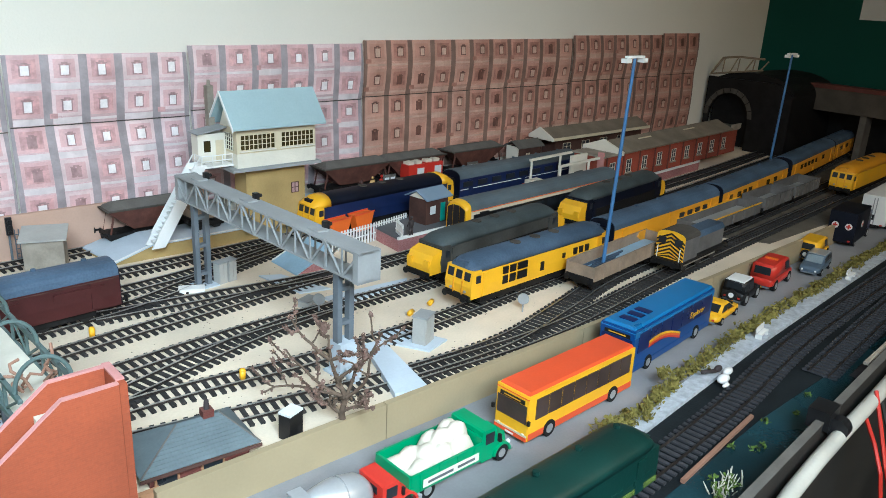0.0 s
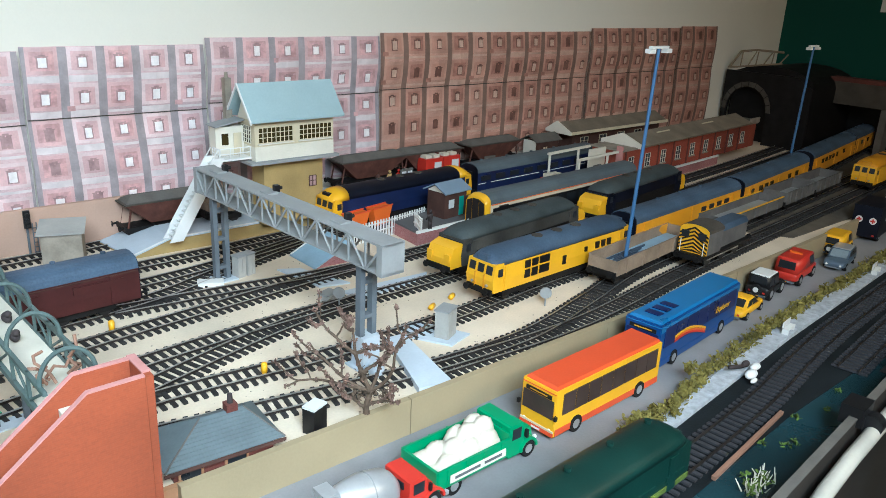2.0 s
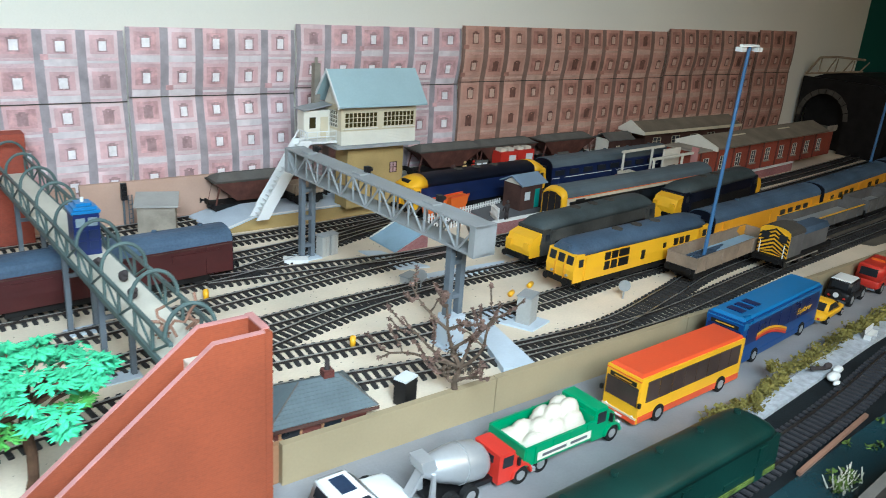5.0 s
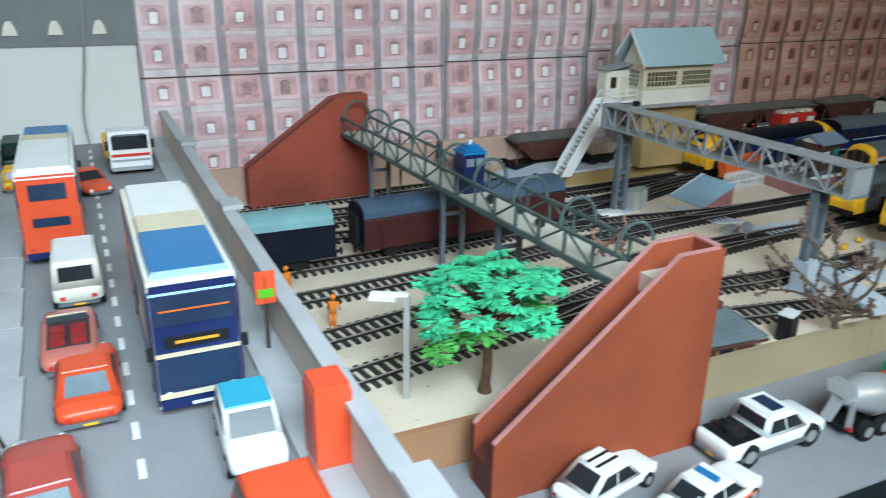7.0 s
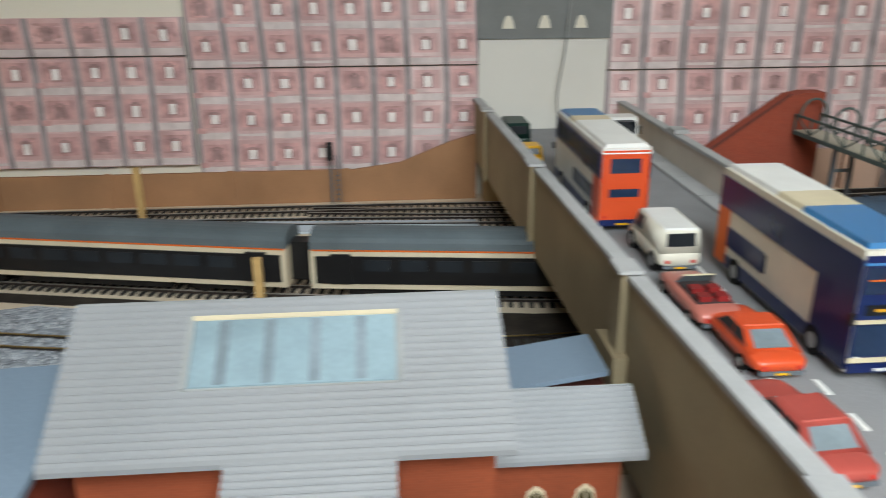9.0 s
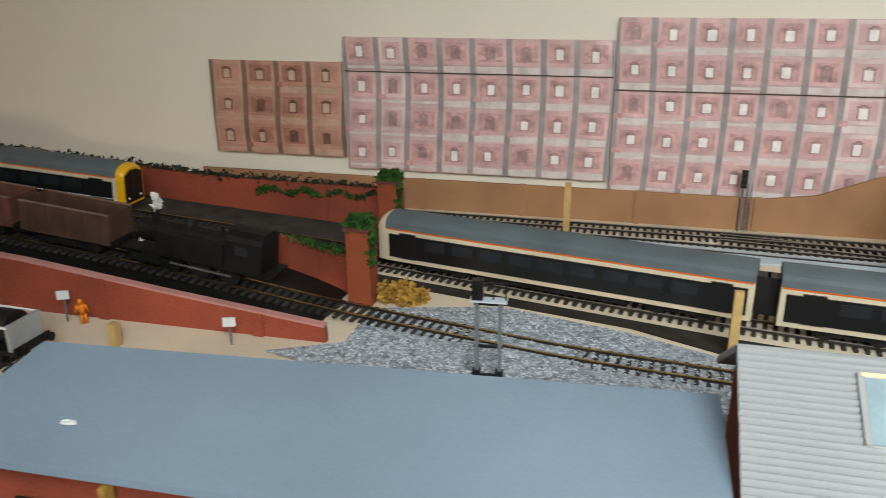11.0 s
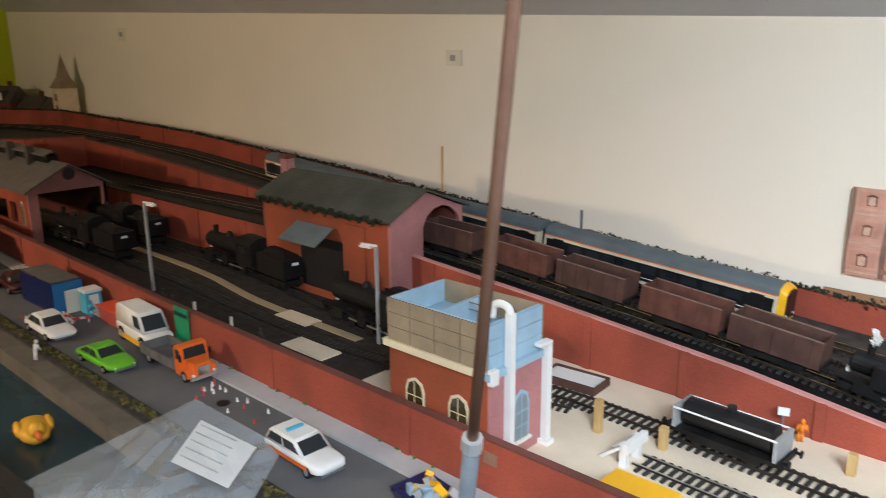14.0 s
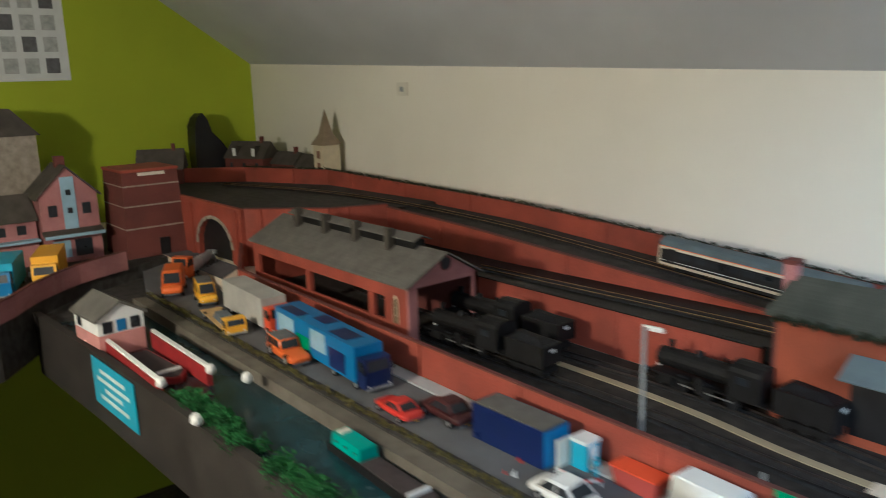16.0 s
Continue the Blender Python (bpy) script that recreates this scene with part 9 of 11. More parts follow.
for i in range(4):
    part("rack_bar", cyl(B(), (-0.034 + 0.006 * i, -0.011, 0.0165), (-0.034 + 0.006 * i, 0.011, 0.0165), 0.0008, n=6), "black", pick)
part("sunroof", box(B(), -0.004, 0.0055, -0.0075, 0.0075, 0.0268, 0.0274), "pane_blue", pick, "dark blue sunroof", bev=0.0002)
part("load_bed", box(B(), -0.036, -0.0135, -0.0115, 0.0115, 0.0156, 0.0161), "black", pick, "black load bed")
part("spare_wheel", cyl(B(), (-0.025, -0.002, 0.0162), (-0.025, -0.002, 0.0195), 0.006, n=16), "tyre", pick)

# ---- station and depot buildings between the bridge and the left road ----


def slope_roof(x0, x1, eave, ridge, th=0.002, n=0, step=0.0007):
    """One roof slope along x from (y, z) at the eave to (y, z) at the ridge; n lapped courses."""
    (ya, za), (yb, zb) = eave, ridge
    pts = []
    if n:
        for i in range(n):
            f, g_ = i / n, (i + 1) / n
            for k in range(5):
                e = f + (g_ - f) * k / 5
                pts.append((ya + (yb - ya) * e, za + (zb - za) * e + th + step * math.sin(math.pi * k / 5) ** 0.7))
    else:
        pts = [(ya, za + th), (yb, zb + th)]
    pts += [(yb, zb), (ya, za)]
    return extr(B(), pts, "x", x0, x1)


def arch_window(parent, x, y, z, w, h, frame_mat="cream", pane="pane_ochre", axis="y", face=-1):
    """A round-headed window standing 1 mm proud of a wall, with glazing bars."""
    def outline(s, t0):
        return [(x - w * s, z), (x + w * s, z), (x + w * s, z + h * 0.7 * t0), (x + w * s * 0.75, z + h * 0.9 * t0), (x, z + h * t0), (x - w * s * 0.75, z + h * 0.9 * t0), (x - w * s, z + h * 0.7 * t0)]
    ax = "y" if axis == "y" else "x"
    fr = part("window_frame", extr(B(), outline(1.25, 1.07), ax, y, y + face * 0.0008), frame_mat, parent)
    part("pane", extr(B(), outline(1.0, 1.0), ax, y + face * 0.0008, y + face * 0.0011), pane, fr)
    def bar(p0, p1, q0, q1):
        a, b = sorted((y + face * 0.0011, y + face * 0.0015))
        return box(B(), p0, p1, a, b, q0, q1) if ax == "y" else box(B(), a, b, p0, p1, q0, q1)
    part("glazing_bar", bar(x - 0.0003, x + 0.0003, z, z + h * 0.98), frame_mat, fr)
    for f in (0.3, 0.6):
        part("glazing_bar", bar(x - w, x + w, z + h * f - 0.0003, z + h * f + 0.0003), frame_mat, fr)


dep = thing("station_house", "brick station house with a pale corrugated roof and skylight", "building")
EV, RG = (0.514, 0.0765), (0.568, 0.1105)


def on_roof(f):
    return EV[0] + (RG[0] - EV[0]) * f, EV[1] + (RG[1] - EV[1]) * f


part("wall", extr(B(), [(0.524, -0.024), (0.524, 0.0808), (0.568, 0.1085), (0.612, 0.0808), (0.612, -0.024)], "x", -0.655, -0.51), "brick_orange", dep, "orange brick walls")
part("roof", slope_roof(-0.662, -0.504, EV, RG, n=21, step=0.0019), "corrugated", dep, "pale lapped sheet roof")
part("roof", slope_roof(-0.662, -0.504, (0.622, 0.0765), (0.5682, 0.1105), n=21, step=0.0019), "corrugated", dep, "pale lapped sheet roof")
part("ridge_cap", cyl(B(), (-0.662, 0.568, 0.1125), (-0.504, 0.568, 0.1125), 0.0014, n=8), "steel_grey", dep)
part("skylight_bed", slope_roof(-0.6175, -0.5435, on_roof(0.40), on_roof(0.845), th=0.0042), "steel_grey", dep)
for xa, xb in ((-0.6195, -0.6172), (-0.5438, -0.5415)):
    part("skylight_edge", slope_roof(xa, xb, on_roof(0.40), on_roof(0.86), th=0.0052), "steel_grey", dep)
sk = part("skylight", slope_roof(-0.617, -0.544, on_roof(0.41), on_roof(0.835), th=0.0048), "sky_pane", dep, "pale blue skylight panel")
part("skylight_frame", slope_roof(-0.618, -0.543, on_roof(0.835), on_roof(0.86), th=0.0054), "cream", sk)
for k in range(4):
    x = -0.606 + k * 0.0165
    part("curtain_fold", slope_roof(x - 0.002, x + 0.002, on_roof(0.42), on_roof(0.825), th=0.0049), "pane_light", sk)
part("porch_roof", slope_roof(-0.602, -0.545, (0.494, 0.066), (0.516, 0.0765), n=9, step=0.0018), "corrugated", dep, "pale sheet porch roof")
for x in (-0.598, -0.549):
    part("porch_wall", box(B(), x - 0.003, x + 0.003, 0.499, 0.5235, -0.024, 0.067), "brick_orange", dep)
for x in (-0.636, -0.62, -0.53, -0.518):
    arch_window(dep, x, 0.524, 0.016, 0.0042, 0.03)
ann = thing("station_annex", "low brick annex with a pale corrugated roof", "building")
part("wall", box(B(), -0.509, -0.456, 0.547, 0.588, -0.024, 0.0532), "brick_orange", ann, "orange brick walls")
part("roof", slope_roof(-0.511, -0.448, (0.541, 0.0515), (0.5655, 0.0675), n=12, step=0.0018), "corrugated", ann, "pale lapped sheet roof")
part("roof", slope_roof(-0.511, -0.448, (0.590, 0.0515), (0.5657, 0.0675), n=12, step=0.0018), "corrugated", ann, "pale lapped sheet roof")
part("gable", extr(B(), [(0.547, 0.0532), (0.588, 0.0532), (0.5655, 0.0668)], "x", -0.509, -0.4565), "brick_orange", ann)
for x in (-0.49, -0.47):
    arch_window(ann, x, 0.547, 0.010, 0.0036, 0.026)
hutb = thing("grey_lean_to", "small grey flat-roofed lean-to behind the annex", "hut")
part("wall", box(B(), -0.498, -0.448, 0.600, 0.626, 0.0, 0.050), "brick_dark", hutb)
part("roof", hexa(B(), [(-0.503, 0.594, 0.0505), (-0.449, 0.594, 0.0585), (-0.449, 0.631, 0.0585), (-0.503, 0.631, 0.0505)], [(-0.503, 0.594, 0.053), (-0.449, 0.594, 0.061), (-0.449, 0.631, 0.061), (-0.503, 0.631, 0.053)]), "roof_grey", hutb, "flat blue-grey roof")

par = thing("parcels_depot", "long brick depot with a flat blue-grey roof", "building")
part("wall", extr(B(), [(-0.968, 0.49), (-0.668, 0.497), (-0.668, 0.572), (-0.968, 0.55)], "z", -0.01, 0.072), "brick", par, "red brick walls")
part("roof", hexa(B(), [(-0.986, 0.478, 0.071), (-0.664, 0.485, 0.071), (-0.664, 0.582, 0.079), (-0.986, 0.559, 0.079)], [(-0.986, 0.478, 0.0745), (-0.664, 0.485, 0.0745), (-0.664, 0.582, 0.0825), (-0.986, 0.559, 0.0825)]), "roof_grey", par, "flat blue-grey card roof", bev=0.0006)
# doorways are flat black panels; the dark inside is painted, not modelled
for k, x in enumerate((-0.93, -0.872, -0.814, -0.756, -0.70)):
    part("doorway", box(B(), x - 0.018, x + 0.018, 0.487, 0.4885 + k * 0.0012, -0.008, 0.05), "black", par, "black panel painted in for a shaded doorway")
    if k % 2 == 0:
        part("door_leaf", box(B(), x - 0.017, x - 0.002, 0.4858, 0.4868, -0.008, 0.046), "bus_red", par, "orange-red door leaf")
for x in (-0.96, -0.90, -0.84, -0.78, -0.72):
    part("lamp_bracket", box(B(), x - 0.0015, x + 0.0015, 0.482, 0.4875, 0.058, 0.066), "straw", par, "small wooden bracket")
chip = solid("paint_chip", jitter(ball(B(), (-0.93, 0.505, 0.0775), 0.004, 0.002, 0.0009), 0.0004, 2), "paper", "torn scrap of white paper on the roof", "scrap")
lean = thing("lean_to_shed", "small brick lean-to with a grey roof at the depot end", "shed")
part("wall", box(B(), -1.052, -0.987, 0.513, 0.532, -0.01, 0.038), "brick", lean)
part("roof", hexa(B(), [(-1.062, 0.506, 0.038), (-0.988, 0.508, 0.038), (-0.988, 0.538, 0.046), (-1.056, 0.536, 0.046)], [(-1.062, 0.506, 0.040), (-0.988, 0.508, 0.040), (-0.988, 0.538, 0.048), (-1.056, 0.536, 0.048)]), "roof_grey", lean, "grey card roof")
# black panel gives the unlit inside of the open front
part("opening", box(B(), -1.040, -0.989, 0.5115, 0.5128, -0.008, 0.030), "black", lean, "black panel painted in for the shaded open front")
ven = thing("roof_vent", "round grey metal vent at the lean-to", "vent", -1.070, 0.515, 0)
part("pipe", cyl(B(), (0, 0, -0.01), (0, 0, 0.03), 0.007, n=14), "steel_grey", ven)
part("cap", cyl(B(), (0, 0, 0.03), (0, 0, 0.034), 0.0092, n=16), "leg_grey", ven, bev=0.0006)

# dark sheet painting in shade under the bridge and behind the annex
cin = extr(B(), [(-0.64, 0.615), (-0.445, 0.615), (-0.30, 0.66), (-0.30, 0.775), (-0.445, 0.782), (-0.62, 0.808), (-1.0, 0.888), (-1.0, 0.872), (-0.70, 0.81), (-0.59, 0.762), (-0.55, 0.70), (-0.57, 0.648)], "z", 0.0001, 0.0007)
solid("cinder_ground", cin, "cinder", "dark sheet painting in the shade beside the through line under the bridge", "cinders", "structure")
rnd = random.Random(31)
for k in range(3):
    x0, y0 = -0.55 + rnd.uniform(0, 0.05), 0.66 + k * 0.021 + rnd.uniform(-0.005, 0.005)
    bm = tube(B(), [(x0, y0, 0.002), (x0 + 0.03, y0 + rnd.uniform(-0.004, 0.004), 0.0024), (x0 + rnd.uniform(0.05, 0.08), y0 + rnd.uniform(-0.006, 0.006), 0.002)], 0.0012, 6)
    solid("straw_strip", bm, "wood_stick", "thin brown strip of wood lying on the dark sheet", "strip", group="loose strips")
# loose ballast round the inner siding, bush and stakes
bm = B()
rnd = random.Random(8)
edge = [(-0.95, 0.715), (-0.86, 0.69), (-0.76, 0.665), (-0.66, 0.65), (-0.58, 0.655), (-0.56, 0.70), (-0.60, 0.76), (-0.70, 0.80), (-0.80, 0.825), (-0.90, 0.80), (-0.90, 0.74)]
extr(bm, edge, "z", 0.0003, 0.0016)
solid("ballast_bed", bm, "ballast", "grey and white loose stone ballast round the tracks", "ballast", "structure")
bm = B()
def inside(px, py):
    c = False
    for (x0, y0), (x1, y1) in zip(edge, edge[1:] + edge[:1]):
        if (y0 > py) != (y1 > py) and px < x0 + (py - y0) * (x1 - x0) / (y1 - y0):
            c = not c
    return c
verts, faces = [], []
for _ in range(9000):
    px, py = rnd.uniform(-0.95, -0.56), rnd.uniform(0.65, 0.825)
    if inside(px, py):
        r = rnd.uniform(0.0007, 0.0016)
        n0 = len(verts)
        for a in range(4):
            an = a * 1.57 + rnd.random()
            verts.append((px + r * math.cos(an), py + r * math.sin(an), 0.0014))
        verts.append((px + rnd.uniform(-0.3, 0.3) * r, py, 0.0014 + r * rnd.uniform(0.5, 1.1)))
        faces += [(n0 + a, n0 + (a + 1) % 4, n0 + 4) for a in range(4)]
me = bpy.data.meshes.new("ballast_stones")
me.from_pydata(verts, [], faces)
me.materials.append(M["gravel_white"])
tagged(new("ballast_stones", me), "loose pale grey ballast stones", "ballast", kind="stuff")
bm.free()
bm = clumps(B(), [(-0.893, 0.82, 0.006, 0.011), (-0.876, 0.817, 0.008, 0.012), (-0.868, 0.822, 0.005, 0.009)], 0.003, 160, 4)
solid("bush", bm, "straw", "round straw-brown bush beside the ballast", "bush")
for x, y, h, m_, in ((-0.765, 0.98, 0.063, "wood_post"), (-0.632, 0.78, 0.05, "wood_post")):
    solid("stake", box(B(), x - 0.003, x + 0.003, y - 0.002, y + 0.002, 0, h), m_, "upright orange wooden stake beside the tracks", "stake", bev=0.0004, group="wooden stakes")
solid("cess_path", extr(B(), [(-0.90, 0.975), (-0.46, 0.965), (-0.46, 0.99), (-0.75, 1.008), (-0.90, 1.005)], "z", 0.0004, 0.0022), "plat_grey", "grey card strip between the back tracks", "strip", "structure")
# ---- left part: low road and canal ----
EDGE = [(-2.95, 0.207), (-2.66, 0.226), (-2.08, 0.251), (-1.5, 0.272), (-0.98, 0.285)]
solid("canal_board", extr(B(), [*EDGE, (-0.98, 0.5278), (-3.2, 0.5278), (-3.2, 0.203)], "z", -0.07, -0.031), "bank", "dark baseboard under the canal and the low road", "baseboard", "structure")
bm = extr(B(), [(x, y + 0.008) for x, y in EDGE] + [(-0.98, 0.3618), (-2.9, 0.3618), (-2.9, 0.22)], "z", -0.0305, -0.030)
solid("canal_water", bm, "water", "dark blue-green glossy canal water", "water", "structure")
fas = thing("front_fascia", "dark brown-grey fascia board along the canal edge", "board", kind="structure")
for (a, ya), (b, yb) in zip(EDGE, EDGE[1:]):
    part("board", extr(B(), [(a, ya - 0.006), (b, yb - 0.006), (b, yb + 0.006), (a, ya + 0.006)], "z", -0.13, -0.016), "dark_board", fas, bev=0.0008)
    part("edge_strip", extr(B(), [(a, ya - 0.007), (b, yb - 0.007), (b, yb + 0.0065), (a, ya + 0.0065)], "z", -0.0155, -0.0145), "dark_board", fas)
sgn = thing("fascia_sign", "light blue sign panel with pale bars fixed to the fascia", "sign", -2.57, 0.2225, -0.02, 2.5)
part("panel", box(B(), -0.085, 0.085, -0.002, -0.0004, -0.075, 0.0), "sky_blue", sgn, bev=0.0004)
for k, (w_, z_) in enumerate(((0.05, -0.016), (0.065, -0.03), (0.035, -0.044), (0.055, -0.058))):
    part("writing_bar", box(B(), -w_, w_, -0.0026, -0.002, z_ - 0.003, z_ + 0.003), "paper", sgn)
solid("towpath", box(B(), -2.9, -0.98, 0.3665, 0.386, -0.0308, -0.012), "towpath", "brown-grey towpath beside the canal", "path", "structure", bev=0.001)
solid("towpath_coping", box(B(), -2.9, -0.98, 0.362, 0.3663, -0.0308, -0.0112), "towpath", "worn stone coping along the canal", "coping", "structure", bev=0.0006)
hed = B()
rnd = random.Random(31)
spots = [(-2.9 + i * 0.0115, 0.394 + rnd.uniform(-0.003, 0.003), -0.007, rnd.uniform(0.003, 0.0062)) for i in range(166)]
clumps(hed, spots, 0.0022, 22, 6)
solid("roadside_hedge", hed, "hedge_dark", "low rough brown-green hedge between towpath and road", "hedge", "stuff")
solid("roadside_verge", box(B(), -2.9, -0.98, 0.3863, 0.4045, -0.0308, -0.0095), "bank", "dark earth strip under the hedge", "verge", "structure")
ROAD = [(-0.98, 0.405), (-0.98, 0.482), (-1.75, 0.482), (-2.80, 0.5), (-2.94, 0.53), (-2.98, 0.5277), (-3.15, 0.5277), (-3.1, 0.45), (-2.95, 0.405)]
solid("road_left", extr(B(), ROAD, "z", -0.0308, -0.010), "tarmac_dark", "grey model road along the red brick wall", "road", "structure")
solid("pavement_left", extr(B(), [(-2.80, 0.5004), (-1.75, 0.4824), (-0.98, 0.4824), (-0.98, 0.5048), (-1.75, 0.5048), (-2.80, 0.5218)], "z", -0.0308, -0.0075), "pave", "pale pavement along the brick wall", "pavement", "structure", bev=0.0006)
bm = clumps(B(), [(-2.7 + i * 0.021, 0.5035 if i > 45 else 0.5195 - 0.00035 * i, -0.007, 0.0022) for i in range(76) if i % 7 < 4], 0.0014, 12, 9)
solid("wall_foot_weeds", bm, "moss", "green weeds at the foot of the brick wall", "weeds", "stuff")


def brick_wall(label, pts, th, coping=None, m="brick", pil=0.0, cw=0.0015, name="brick_wall"):
    """A wall along pts of (x, y, base z, top z), with coping and pilasters."""
    t = thing(name, label, "wall", kind="structure")
    for (x0, y0, b0, t0), (x1, y1, b1, t1) in zip(pts, pts[1:]):
        d = Vector((x1 - x0, y1 - y0, 0)).normalized()
        n = Vector((-d.y, d.x, 0)) * th / 2
        def quad(s, za, zb):
            return [(x0 - n.x * s, y0 - n.y * s, za), (x1 - n.x * s, y1 - n.y * s, zb), (x1 + n.x * s, y1 + n.y * s, zb), (x0 + n.x * s, y0 + n.y * s, za)]
        part("section", hexa(B(), quad(1, b0, b1), quad(1, t0, t1)), m, t)
        if coping:
            s = 1 + cw / th * 2
            part("coping", hexa(B(), quad(s, t0 + 0.0002, t1 + 0.0002), quad(s, t0 + 0.002, t1 + 0.002)), coping, t, bev=0.0003)
        if pil:
            for k in range(int(Vector((x1 - x0, y1 - y0)).length / pil)):
                f = (k + 0.5) * pil / Vector((x1 - x0, y1 - y0)).length
                px, py, pt, pb = x0 + (x1 - x0) * f, y0 + (y1 - y0) * f, t0 + (t1 - t0) * f, b0 + (b1 - b0) * f
                part("pilaster", box(B(), px - 0.0045, px + 0.0045, py - th / 2 - 0.0018, py + th / 2 + 0.0018, pb, pt + 0.0004), m, t)
    return t


brick_wall("red brick wall between the low road and the yard", [(-0.985, 0.476, -0.012, 0.034), (-1.06, 0.507, -0.012, 0.0355), (-1.74, 0.508, -0.0075, 0.0355)], 0.006, pil=0.19, coping="brick_dark", cw=0.0004)
brick_wall("red brick wall between the low road and the shed yard", [(-1.74, 0.508, -0.0075, 0.0355), (-2.78, 0.525, -0.0075, 0.037), (-2.95, 0.612, -0.0075, 0.05)], 0.006, pil=0.19, coping="brick_dark", cw=0.0004)
for x, z in ((-1.255, 0.018), (-1.075, 0.016)):
    solid("wall_vent", box(B(), x - 0.006, x + 0.006, 0.5025, 0.5045, z, z + 0.009), "wood_stick", "small wooden plate on the brick wall", "plate", bev=0.0003)
gate = thing("wall_gate", "green plank gate in the brick wall", "gate", -1.702, 0.5035, -0.0075)
for k in range(5):
    part("plank", box(B(), -0.015 + k * 0.006, -0.0095 + k * 0.006, -0.0016, 0, 0, 0.046), "truck_green", gate)
part("rail", box(B(), -0.015, 0.0145, -0.0026, -0.0016, 0.036, 0.04), "coach_green", gate)

# ---- incline with its retaining walls ----


def bed(name, label, prof, y0, y1, m, base=0.0):
    bm = B()
    rows_ = [[bm.verts.new(p) for p in ((x, y0, base), (x, y1, base), (x, y1, z), (x, y0, z))] for x, z in prof]
    for a, b in zip(rows_, rows_[1:]):
        for k in range(4):
            bm.faces.new((a[k], b[k], b[(k + 1) % 4], a[(k + 1) % 4]))
    bm.faces.new(rows_[0])
    bm.faces.new(rows_[-1][::-1])
    return solid(name, bm, m, label, "embankment", "structure")


bed("incline_bed_front", "dark cinder bed of the front incline track", [(-0.93, 0.0012), (-0.94, 0.0032), (-1.044, 0.0172), (-1.164, 0.0322), (-1.38, 0.0512), (-1.6, 0.0652), (-1.9, 0.0672), (-2.4, 0.0572), (-2.74, 0.0572)], 0.7435, 0.8525, "soot_shade")
bed("incline_bed_back", "sandy bed of the back incline track", [(-0.93, 0.0010), (-0.95, 0.0022), (-1.1, 0.0126), (-1.4, 0.0331), (-1.9, 0.0626), (-2.5, 0.1002), (-2.76, 0.106)], 0.8592, 0.985, "bank")
up = extr(B(), [(-3.75, 0.62), (-3.30, 0.603), (-2.96, 0.625), (-2.81, 0.75), (-2.76, 0.86), (-2.76, 1.083), (-3.75, 1.083)], "z", 0.0, 0.1105)
solid("upper_ground", up, "bank", "brown upper ground carrying the far railway line and village", "ground", "structure")
brick_wall("brick retaining wall of the incline with a pink coping", [(-0.914, 0.7405, 0, 0.012), (-1.044, 0.7405, 0, 0.027), (-1.164, 0.7405, 0, 0.042), (-1.38, 0.7405, 0, 0.06), (-1.6, 0.7405, 0, 0.075)], 0.005, coping="pinkish", pil=0.105, cw=0.0007)
brick_wall("brick retaining wall below the ledge", [(-1.86, 0.7405, 0, 0.065), (-2.42, 0.7405, 0, 0.062), (-2.76, 0.745, 0, 0.062)], 0.005, coping="soot_shade", pil=0.14)
brick_wall("upper brick retaining wall behind the goods shed", [(-1.05, 0.856, 0.0, 0.011), (-1.4, 0.856, 0.0, 0.03), (-1.6, 0.856, 0.02, 0.047), (-1.86, 0.856, 0.03, 0.068), (-2.5, 0.856, 0.03, 0.106), (-2.76, 0.856, 0.03, 0.116)], 0.006, m="brick", coping="brick_dark", pil=0.16)
bw = brick_wall("tall brick boundary wall with ivy along its top", [(-0.93, 0.99, 0, 0.044), (-1.14, 0.992, 0, 0.046), (-1.495, 0.994, 0, 0.070)], 0.009, pil=0.17)
bw = brick_wall("tall brick boundary wall with ivy along its top", [(-1.525, 0.994, 0, 0.072), (-1.96, 0.996, 0, 0.104), (-2.54, 0.998, 0, 0.134), (-3.2, 0.985, 0, 0.15), (-3.45, 0.87, 0, 0.15), (-3.58, 0.74, 0, 0.15)], 0.009, pil=0.22)
rnd = random.Random(12)
spots = []
for (x0, y0, z0), (x1, y1, z1) in (((-0.95, 0.99, 0.045), (-1.14, 0.992, 0.047)), ((-1.14, 0.992, 0.047), (-1.495, 0.994, 0.071)), ((-1.525, 0.994, 0.073), (-1.96, 0.996, 0.105)), ((-1.96, 0.996, 0.105), (-2.54, 0.998, 0.135)), ((-2.54, 0.998, 0.135), (-3.2, 0.985, 0.151)), ((-3.2, 0.985, 0.151), (-3.45, 0.87, 0.151))):
    n_ = int(abs(x1 - x0) / 0.006)
    for i in range(n_):
        f = i / n_
        spots.append((x0 + (x1 - x0) * f, y0 + (y1 - y0) * f, z0 + (z1 - z0) * f - 0.0005, 0.0045 + 0.004 * rnd.random() ** 3))
solid("wall_ivy", clumps(B(), spots, 0.0024, 16, 3), "ivy_dark", "dark dry ivy growing along the boundary wall top", "ivy", "stuff")
spots = [(-0.96 - i * 0.006, 0.986 + rnd.uniform(-0.002, 0.002), 0.04 - abs(math.sin(i * 0.5)) * 0.006, 0.004) for i in range(22)]
solid("wall_ivy", clumps(B(), spots, 0.0024, 24, 5), "ivy", "green ivy hanging over the boundary wall end", "ivy", "stuff")
wg = thing("white_gate", "small white wicket gate in the boundary wall gap", "gate", -1.510, 0.994, 0.045)
for k in range(5):
    part("pale", box(B(), -0.011 + k * 0.0055 - 0.0012, -0.011 + k * 0.0055 + 0.0012, -0.001, 0.001, 0, 0.022), "white", wg)
